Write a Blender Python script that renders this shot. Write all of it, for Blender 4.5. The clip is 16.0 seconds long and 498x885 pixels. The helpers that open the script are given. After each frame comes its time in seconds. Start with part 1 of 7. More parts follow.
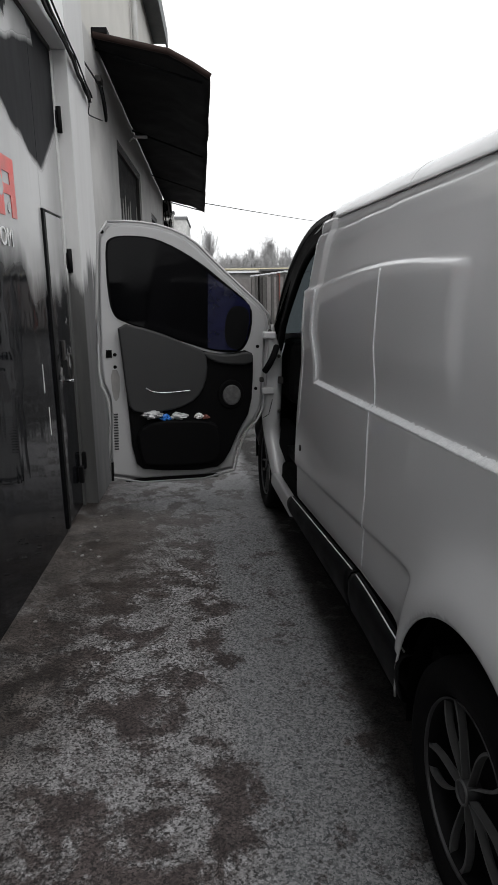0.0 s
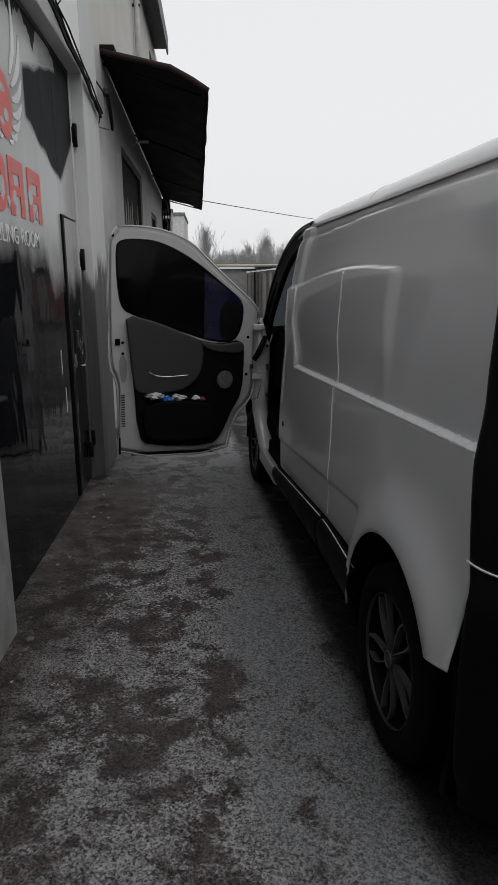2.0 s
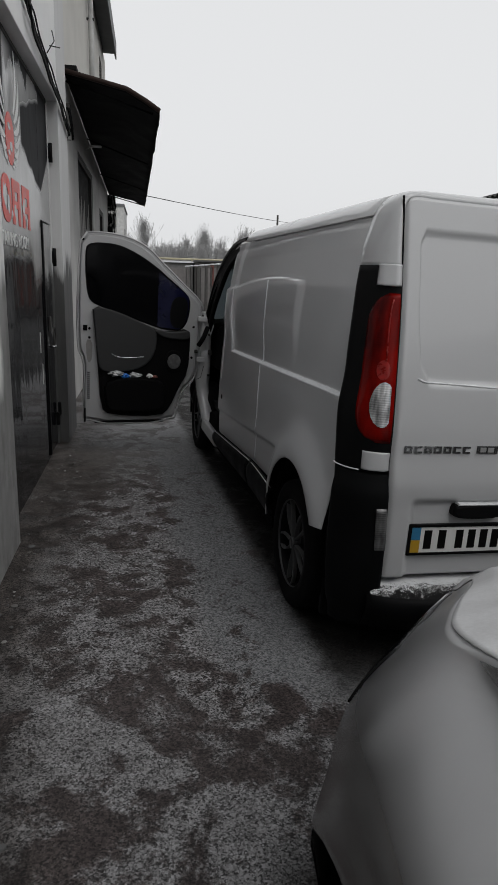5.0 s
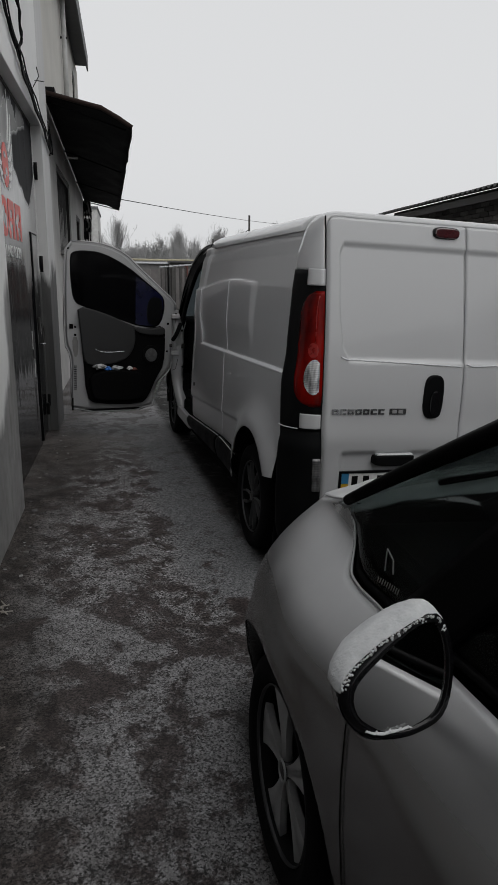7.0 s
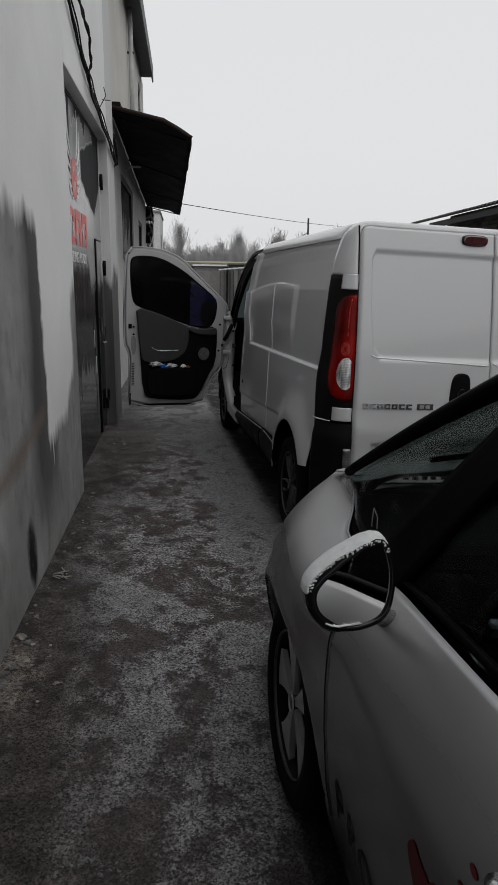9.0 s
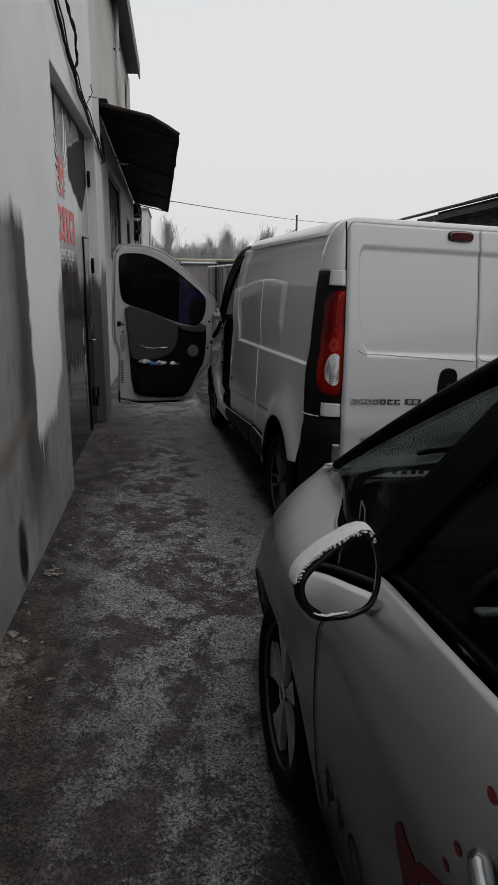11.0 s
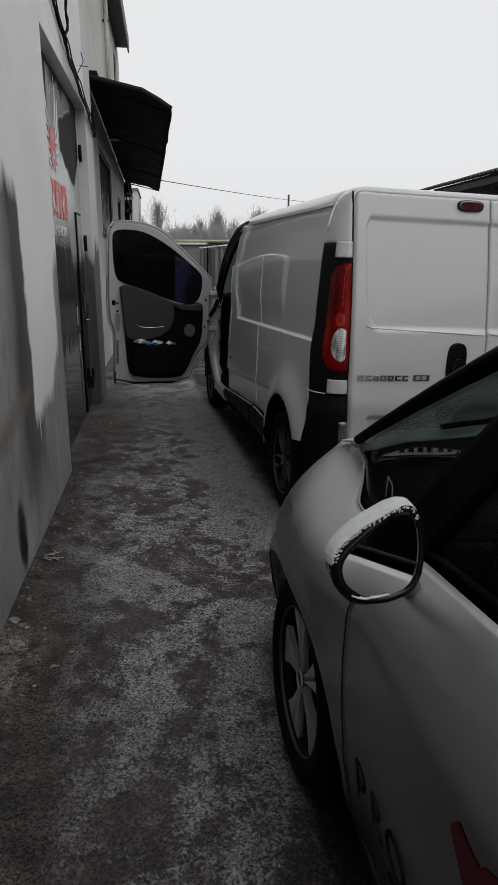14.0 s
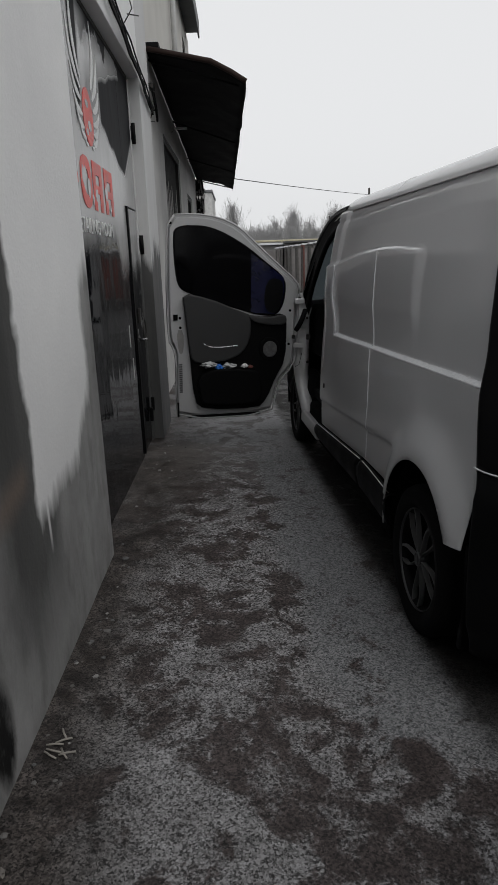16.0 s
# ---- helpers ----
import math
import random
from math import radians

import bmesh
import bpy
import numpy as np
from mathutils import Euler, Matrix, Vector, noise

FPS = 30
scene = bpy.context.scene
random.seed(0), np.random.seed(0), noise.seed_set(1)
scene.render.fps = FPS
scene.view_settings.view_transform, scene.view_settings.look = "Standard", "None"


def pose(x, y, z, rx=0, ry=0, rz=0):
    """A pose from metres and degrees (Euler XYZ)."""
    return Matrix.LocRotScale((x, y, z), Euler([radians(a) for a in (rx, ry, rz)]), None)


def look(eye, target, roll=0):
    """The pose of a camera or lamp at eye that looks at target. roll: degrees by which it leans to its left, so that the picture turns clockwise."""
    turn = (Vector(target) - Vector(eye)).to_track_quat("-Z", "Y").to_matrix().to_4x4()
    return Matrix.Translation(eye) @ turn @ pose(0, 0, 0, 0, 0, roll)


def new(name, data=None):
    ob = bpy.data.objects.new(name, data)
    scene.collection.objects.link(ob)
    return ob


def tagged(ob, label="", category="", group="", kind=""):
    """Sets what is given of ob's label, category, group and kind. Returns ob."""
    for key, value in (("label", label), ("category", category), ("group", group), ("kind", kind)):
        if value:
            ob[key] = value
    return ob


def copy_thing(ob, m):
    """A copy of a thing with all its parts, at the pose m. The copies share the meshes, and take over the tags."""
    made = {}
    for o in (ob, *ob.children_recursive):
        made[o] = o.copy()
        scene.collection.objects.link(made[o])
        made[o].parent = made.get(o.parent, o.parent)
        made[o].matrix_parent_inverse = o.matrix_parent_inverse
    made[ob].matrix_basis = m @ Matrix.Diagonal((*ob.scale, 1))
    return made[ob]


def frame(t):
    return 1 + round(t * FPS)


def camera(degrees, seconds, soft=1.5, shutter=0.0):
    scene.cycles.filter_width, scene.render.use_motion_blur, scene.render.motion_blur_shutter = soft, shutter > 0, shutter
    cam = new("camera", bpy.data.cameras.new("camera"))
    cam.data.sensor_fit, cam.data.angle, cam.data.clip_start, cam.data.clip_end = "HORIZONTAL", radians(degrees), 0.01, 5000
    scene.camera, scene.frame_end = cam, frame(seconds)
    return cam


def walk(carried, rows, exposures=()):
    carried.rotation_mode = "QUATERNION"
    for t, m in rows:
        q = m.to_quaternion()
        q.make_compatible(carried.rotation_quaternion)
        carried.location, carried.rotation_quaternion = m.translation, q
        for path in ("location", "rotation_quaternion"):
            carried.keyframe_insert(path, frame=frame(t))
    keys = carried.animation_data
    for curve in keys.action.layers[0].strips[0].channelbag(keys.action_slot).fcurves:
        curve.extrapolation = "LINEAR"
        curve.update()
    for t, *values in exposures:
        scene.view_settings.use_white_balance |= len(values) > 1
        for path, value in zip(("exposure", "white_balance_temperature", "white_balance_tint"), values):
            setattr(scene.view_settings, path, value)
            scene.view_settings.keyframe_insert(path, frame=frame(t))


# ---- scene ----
cam = camera(42.0, 16.0, soft=1.6)
PATH = [
    (0, (-0.071, -0.102, 1.481), (0.016, 1.844, 1.026), -1.00),
    (0.5, (-0.040, -0.296, 1.488), (-0.096, 1.644, 1.004), -0.22),
    (1, (-0.081, -0.461, 1.497), (-0.076, 1.490, 1.058), -1.60),
    (1.5, (-0.096, -0.576, 1.484), (-0.103, 1.380, 1.066), -1.90),
    (2, (-0.065, -0.681, 1.490), (0.036, 1.261, 1.023), -0.41),
    (2.5, (-0.075, -0.773, 1.489), (0.120, 1.159, 1.010), -0.70),
    (3, (-0.204, -0.901, 1.501), (0.119, 1.000, 0.971), -1.19),
    (3.5, (-0.251, -1.089, 1.528), (0.122, 0.820, 1.061), -0.57),
    (3.7, (-0.248, -1.168, 1.530), (0.135, 0.733, 1.042), 0.53),
    (5.8, (-0.182, -2.076, 1.550), (0.101, -0.153, 1.078), 1.71),
    (6, (-0.198, -2.162, 1.552), (0.097, -0.237, 1.095), 1.32),
    (6.5, (-0.227, -2.336, 1.548), (0.123, -0.439, 1.020), 1.61),
    (7, (-0.227, -2.467, 1.558), (0.134, -0.560, 1.074), 0.73),
    (7.5, (-0.198, -2.623, 1.563), (0.085, -0.709, 1.054), 1.50),
    (8, (-0.175, -2.752, 1.561), (0.030, -0.823, 1.075), 0.80),
    (8.5, (-0.169, -2.784, 1.570), (0.041, -0.851, 1.103), 0.90),
    (9, (-0.174, -2.801, 1.570), (0.016, -0.869, 1.090), 0.80),
    (11.5, (-0.171, -2.821, 1.565), (0.052, -0.895, 1.073), 0.50),
    (12, (-0.169, -2.823, 1.559), (0.051, -0.898, 1.062), 0.70),
    (12.5, (-0.162, -2.847, 1.565), (0.088, -0.922, 1.085), 0.61),
    (13, (-0.198, -2.867, 1.566), (0.044, -0.945, 1.067), 0.80),
    (13.5, (-0.241, -2.879, 1.552), (0.058, -0.984, 0.988), 0.79),
    (14, (-0.227, -2.720, 1.519), (0.015, -0.809, 0.981), 0.19),
    (14.5, (-0.216, -2.416, 1.543), (-0.085, -0.496, 1.000), 0.37),
    (15, (-0.261, -2.089, 1.544), (-0.066, -0.173, 1.004), -0.22),
    (15.5, (-0.265, -1.730, 1.540), (-0.120, 0.197, 1.024), -1.02),
    (16, (-0.215, -1.286, 1.517), (-0.206, 0.641, 0.984), -2.03),

]
walk(cam, [(t, look(eye, target, roll)) for t, eye, target, roll in PATH],
     exposures=[(0.0, 0.72), (0.5, 0.28), (1.0, 0.20), (1.8, 0.12), (3.5, 0.04), (6.0, -0.05), (7.2, -0.13), (9.0, -0.05), (13.5, -0.05), (14.0, 0.06), (15.0, 0.08), (16.0, 0.04)])

# the yard falls away from the building by about two degrees
SLOPE = pose(0, 0, 0, 0, 2.15, 0)

# ---- world and light: an overcast winter day ----
world = bpy.data.worlds.new("overcast_sky")
scene.world = world
world.use_nodes = True
wn, wl = world.node_tree.nodes, world.node_tree.links
wn.clear()
sky = wn.new("ShaderNodeTexSky")
sky.sky_type = "NISHITA"
sky.sun_disc = False
sky.sun_elevation = radians(35)
sky.sun_rotation = radians(200)
sky.air_density, sky.dust_density, sky.ozone_density = 1.0, 6.0, 1.0
grey = wn.new("ShaderNodeHueSaturation")
grey.inputs["Saturation"].default_value = 0.05
grey.inputs["Value"].default_value = 0.10
cloud = wn.new("ShaderNodeMixRGB")
cloud.blend_type = "MIX"
cloud.inputs[0].default_value = 0.86
cloud.inputs[2].default_value = (0.84, 0.85, 0.865, 1)
bg = wn.new("ShaderNodeBackground")
bg.inputs["Strength"].default_value = 1.0
wo = wn.new("ShaderNodeOutputWorld")
wl.new(sky.outputs[0], grey.inputs["Color"])
wl.new(grey.outputs[0], cloud.inputs[1])
wl.new(cloud.outputs[0], bg.inputs["Color"])
wl.new(bg.outputs[0], wo.inputs["Surface"])

sun = new("sun", bpy.data.lights.new("sun", "SUN"))
sun.data.energy, sun.data.angle, sun.data.color = 0.7, radians(45), (1.0, 0.98, 0.95)
sun.rotation_euler = Euler((radians(34), 0, radians(32)))


# ---- mesh helpers ----
def mesh_of(verts, faces, smooth=False):
    me = bpy.data.meshes.new("mesh")
    me.from_pydata([tuple(v) for v in verts], [], faces)
    if smooth:
        me.polygons.foreach_set("use_smooth", [True] * len(me.polygons))
    me.update()
    return me


def from_bm(bm, smooth=False):
    bmesh.ops.recalc_face_normals(bm, faces=bm.faces)
    me = bpy.data.meshes.new("mesh")
    bm.to_mesh(me)
    bm.free()
    if smooth:
        me.polygons.foreach_set("use_smooth", [True] * len(me.polygons))
    return me


def part(name, data, material, parent=None, label="", m=None):
    """One mesh object under a thing or a part."""
    if isinstance(data, bmesh.types.BMesh):
        data = from_bm(data)
    if material is not None and not data.materials:
        data.materials.append(material)
    ob = new(name, data)
    if parent is not None:
        ob.parent = parent
    if m is not None:
        ob.matrix_basis = m
    if label:
        ob["label"] = label
    return ob


def thing(name, m, label, category, group="", kind=""):
    ob = new(name)
    ob.empty_display_size = 0.1
    ob.matrix_basis = m
    return tagged(ob, label, category, group, kind)


def box(x0, x1, y0, y1, z0, z1, bevel=0.0, seg=2):
    bm = bmesh.new()
    bmesh.ops.create_cube(bm, size=1, matrix=Matrix.Translation(((x0 + x1) / 2, (y0 + y1) / 2, (z0 + z1) / 2)) @ Matrix.Diagonal((abs(x1 - x0), abs(y1 - y0), abs(z1 - z0), 1)))
    if bevel > 0:
        bmesh.ops.bevel(bm, geom=bm.edges[:], offset=bevel, segments=seg, profile=0.5, affect="EDGES")
    return from_bm(bm, smooth=False)


def prism(points, depth, m=Matrix(), bevel=0.0, seg=2, smooth=False):
    """A flat outline in local x, y pushed along local z from 0 to depth, then moved by m."""
    bm = bmesh.new()
    low = [bm.verts.new((p[0], p[1], 0)) for p in points]
    face = bm.faces.new(low)
    out = bmesh.ops.extrude_face_region(bm, geom=[face])
    top = [v for v in out["geom"] if isinstance(v, bmesh.types.BMVert)]
    bmesh.ops.translate(bm, verts=top, vec=(0, 0, depth))
    if bevel > 0:
        edges = [e for e in bm.edges if all(v in top for v in e.verts)]
        bmesh.ops.bevel(bm, geom=edges, offset=bevel, segments=seg, profile=0.5, affect="EDGES")
    bmesh.ops.triangulate(bm, faces=[f for f in bm.faces if len(f.verts) > 4])
    bmesh.ops.transform(bm, matrix=m, verts=bm.verts)
    return from_bm(bm, smooth)


def ring_prism(outer, inner, depth, m=Matrix()):
    """A frame between two outlines with the same number of points."""
    n = len(outer)
    verts = [(p[0], p[1], 0) for p in outer] + [(p[0], p[1], 0) for p in inner]
    verts += [(p[0], p[1], depth) for p in outer] + [(p[0], p[1], depth) for p in inner]
    faces = []
    for i in range(n):
        j = (i + 1) % n
        faces += [(i, j, n + j, n + i), (2 * n + i, 3 * n + i, 3 * n + j, 2 * n + j),
                  (i, 2 * n + i, 2 * n + j, j), (n + i, n + j, 3 * n + j, 3 * n + i)]
    bm = bmesh.new()
    vs = [bm.verts.new(m @ Vector(v)) for v in verts]
    for f in faces:
        bm.faces.new([vs[k] for k in f])
    return from_bm(bm)


def even(points, n, closed=True):
    """The outline again with n evenly spaced points."""
    pts = [Vector((p[0], p[1])) for p in points]
    if closed:
        pts = pts + [pts[0]]
    lens = [0.0]
    for a, b in zip(pts, pts[1:]):
        lens.append(lens[-1] + (b - a).length)
    out, k = [], 0
    for i in range(n):
        s = lens[-1] * i / (n if closed else n - 1)
        while k < len(lens) - 2 and lens[k + 1] < s:
            k += 1
        f = (s - lens[k]) / max(1e-9, lens[k + 1] - lens[k])
        out.append(tuple(pts[k].lerp(pts[k + 1], min(1, max(0, f)))))
    return out


def rounded(points, passes=2, closed=True):
    """Corner cutting, for softer outlines."""
    pts = [Vector(p) for p in points]
    for _ in range(passes):
        nxt = []
        n = len(pts)
        for i in range(n if closed else n - 1):
            a, b = pts[i], pts[(i + 1) % n]
            nxt += [a.lerp(b, 0.25), a.lerp(b, 0.75)]
        if not closed:
            nxt = [pts[0]] + nxt + [pts[-1]]
        pts = nxt
    return [tuple(p) for p in pts]


def tube(points, radius, sides=8, smooth=True, taper=None):
    verts, faces = [], []
    pts = [Vector(p) for p in points]
    n = len(pts)
    for i, p in enumerate(pts):
        d = (pts[min(n - 1, i + 1)] - pts[max(0, i - 1)]).normalized()
        a = d.cross(Vector((0, 0, 1)))
        if a.length < 1e-3:
            a = d.cross(Vector((1, 0, 0)))
        a.normalize()
        b = d.cross(a)
        r = radius if taper is None else radius + (taper - radius) * i / (n - 1)
        for k in range(sides):
            w = 2 * math.pi * k / sides
            verts.append(p + a * (r * math.cos(w)) + b * (r * math.sin(w)))
    for i in range(n - 1):
        for k in range(sides):
            k2 = (k + 1) % sides
            faces.append((i * sides + k, i * sides + k2, (i + 1) * sides + k2, (i + 1) * sides + k))
    faces.append(tuple(range(sides))[::-1])
    faces.append(tuple(range((n - 1) * sides, n * sides)))
    return mesh_of(verts, faces, smooth)


def surf(fn, us, vs, keep=None, flip=False):
    """A grid surface fn(u, v) -> (x, y, z)."""
    verts = [fn(u, v) for u in us for v in vs]
    nv = len(vs)
    faces = []
    for i in range(len(us) - 1):
        for j in range(nv - 1):
            q = (i * nv + j, i * nv + j + 1, (i + 1) * nv + j + 1, (i + 1) * nv + j)
            if keep is None or all(keep(us[a // nv], vs[a % nv]) for a in q):
                faces.append(q[::-1] if flip else q)
    used = sorted({k for f in faces for k in f})
    idx = {k: i for i, k in enumerate(used)}
    return mesh_of([verts[k] for k in used], [tuple(idx[k] for k in f) for f in faces], True)


def thick(ob, t=0.004, offset=-1.0):
    md = ob.modifiers.new("thickness", "SOLIDIFY")
    md.thickness, md.offset = t, offset
    return ob


def span(a, b, n):
    return [a + (b - a) * i / (n - 1) for i in range(n)]


def table(pairs, x):
    """Smooth reading between (x, y) pairs."""
    if x <= pairs[0][0]:
        return pairs[0][1]
    for (a, p), (b, q) in zip(pairs, pairs[1:]):
        if x <= b:
            return p + (q - p) * (x - a) / (b - a)
    return pairs[-1][1]


def step(a, b, x):
    t = min(1.0, max(0.0, (x - a) / (b - a)))
    return t * t * (3 - 2 * t)


def revolve(profile, sides=48, axis="x"):
    """A profile of (along, radius) turned about the x axis."""
    verts, faces = [], []
    n = len(profile)
    for k in range(sides):
        w = 2 * math.pi * k / sides
        for a, r in profile:
            verts.append((a, r * math.cos(w), r * math.sin(w)))
    for k in range(sides):
        k2 = (k + 1) % sides
        for i in range(n - 1):
            faces.append((k * n + i, k * n + i + 1, k2 * n + i + 1, k2 * n + i))
    return mesh_of(verts, faces, True)


def lettering(text, size, depth=0.002, spacing=1.0, shear=0.0, thin=0.0):
    cu = bpy.data.curves.new("letters", "FONT")
    cu.body, cu.size, cu.extrude, cu.space_character, cu.shear = text, size, depth, spacing, shear
    cu.align_x = "LEFT"
    cu.offset = -thin
    ob = bpy.data.objects.new("letters", cu)
    scene.collection.objects.link(ob)
    dg = bpy.context.evaluated_depsgraph_get()
    me = bpy.data.meshes.new_from_object(ob.evaluated_get(dg))
    bpy.data.objects.remove(ob)
    bpy.data.curves.remove(cu)
    me.materials.clear()
    return me


# ---- materials ----
class Nodes:
    """Short hand for a node tree."""

    def __init__(self, name):
        self.mat = bpy.data.materials.new(name)
        self.mat.use_nodes = True
        self.n, self.l = self.mat.node_tree.nodes, self.mat.node_tree.links
        self.bsdf = self.n["Principled BSDF"]
        self.co = self.n.new("ShaderNodeTexCoord").outputs["Object"]

    def put(self, socket, value):
        if isinstance(value, bpy.types.NodeSocket):
            self.l.new(value, socket)
        else:
            socket.default_value = value

    def noise(self, scale, detail=4.0, rough=0.55, stretch=None, warp=0.0):
        nd = self.n.new("ShaderNodeTexNoise")
        nd.inputs["Scale"].default_value, nd.inputs["Detail"].default_value, nd.inputs["Roughness"].default_value = scale, detail, rough
        nd.inputs["Distortion"].default_value = warp
        if stretch:
            mp = self.n.new("ShaderNodeMapping")
            mp.inputs["Scale"].default_value = stretch
            self.l.new(self.co, mp.inputs["Vector"])
            self.l.new(mp.outputs[0], nd.inputs["Vector"])
        else:
            self.l.new(self.co, nd.inputs["Vector"])
        return nd.outputs["Fac"]

    def voronoi(self, scale, feature="F1"):
        nd = self.n.new("ShaderNodeTexVoronoi")
        nd.feature = feature
        nd.inputs["Scale"].default_value = scale
        self.l.new(self.co, nd.inputs["Vector"])
        return nd.outputs["Distance"]

    def ramp(self, fac, a, b, lo=0.0, hi=1.0):
        nd = self.n.new("ShaderNodeMapRange")
        nd.clamp = True
        self.put(nd.inputs["Value"], fac)
        for key, v in zip(("From Min", "From Max", "To Min", "To Max"), (a, b, lo, hi)):
            nd.inputs[key].default_value = v
        return nd.outputs[0]

    def math(self, op, a, b=0.0):
        nd = self.n.new("ShaderNodeMath")
        nd.operation = op
        self.put(nd.inputs[0], a)
        self.put(nd.inputs[1], b)
        return nd.outputs[0]

    def mix(self, fac, a, b):
        nd = self.n.new("ShaderNodeMixRGB")
        self.put(nd.inputs[0], fac)
        self.put(nd.inputs[1], a)
        self.put(nd.inputs[2], b)
        return nd.outputs[0]

    def times(self, col, fac):
        nd = self.n.new("ShaderNodeMixRGB")
        nd.blend_type = "MULTIPLY"
        nd.inputs[0].default_value = 1.0
        self.put(nd.inputs[1], col)
        self.put(nd.inputs[2], fac)
        return nd.outputs[0]

    def xyz(self):
        nd = self.n.new("ShaderNodeSeparateXYZ")
        self.l.new(self.co, nd.inputs[0])
        return nd.outputs

    def bump(self, height, strength=0.3, distance=0.01):
        nd = self.n.new("ShaderNodeBump")
        nd.inputs["Strength"].default_value, nd.inputs["Distance"].default_value = strength, distance
        self.put(nd.inputs["Height"], height)
        self.l.new(nd.outputs[0], self.bsdf.inputs["Normal"])

    def random(self):
        return self.n.new("ShaderNodeObjectInfo").outputs["Random"]

    def done(self, color, rough=0.6, metal=0.0, coat=0.0, coat_rough=0.05, spec=0.5):
        self.put(self.bsdf.inputs["Base Color"], color)
        self.put(self.bsdf.inputs["Roughness"], rough)
        self.put(self.bsdf.inputs["Metallic"], metal)
        self.put(self.bsdf.inputs["Coat Weight"], coat)
        self.put(self.bsdf.inputs["Coat Roughness"], coat_rough)
        self.put(self.bsdf.inputs["Specular IOR Level"], spec)
        return self.mat


def rgb(r, g=None, b=None):
    return (r, r if g is None else g, r if b is None else b, 1.0)


def plain(name, c, rough=0.5, metal=0.0, coat=0.0, vary=0.25, scale=6.0, grain=90.0, bump=0.1, spec=0.5):
    """A surface with stains and grain at two scales."""
    k = Nodes(name)
    big, fine = k.noise(scale, 5.0), k.noise(grain, 3.0)
    dark = tuple(v * (1 - vary) for v in c[:3]) + (1,)
    lite = tuple(min(1, v * (1 + vary * 0.6)) for v in c[:3]) + (1,)
    col = k.mix(k.ramp(big, 0.3, 0.7), dark, lite)
    col = k.mix(k.ramp(fine, 0.35, 0.75, 0.0, 0.35), col, dark)
    if bump:
        k.bump(k.math("ADD", fine, k.math("MULTIPLY", big, 0.5)), bump, 0.004)
    return k.done(col, k.ramp(big, 0.3, 0.7, max(0.02, rough - 0.08), min(1, rough + 0.08)), metal, coat, 0.06, spec)


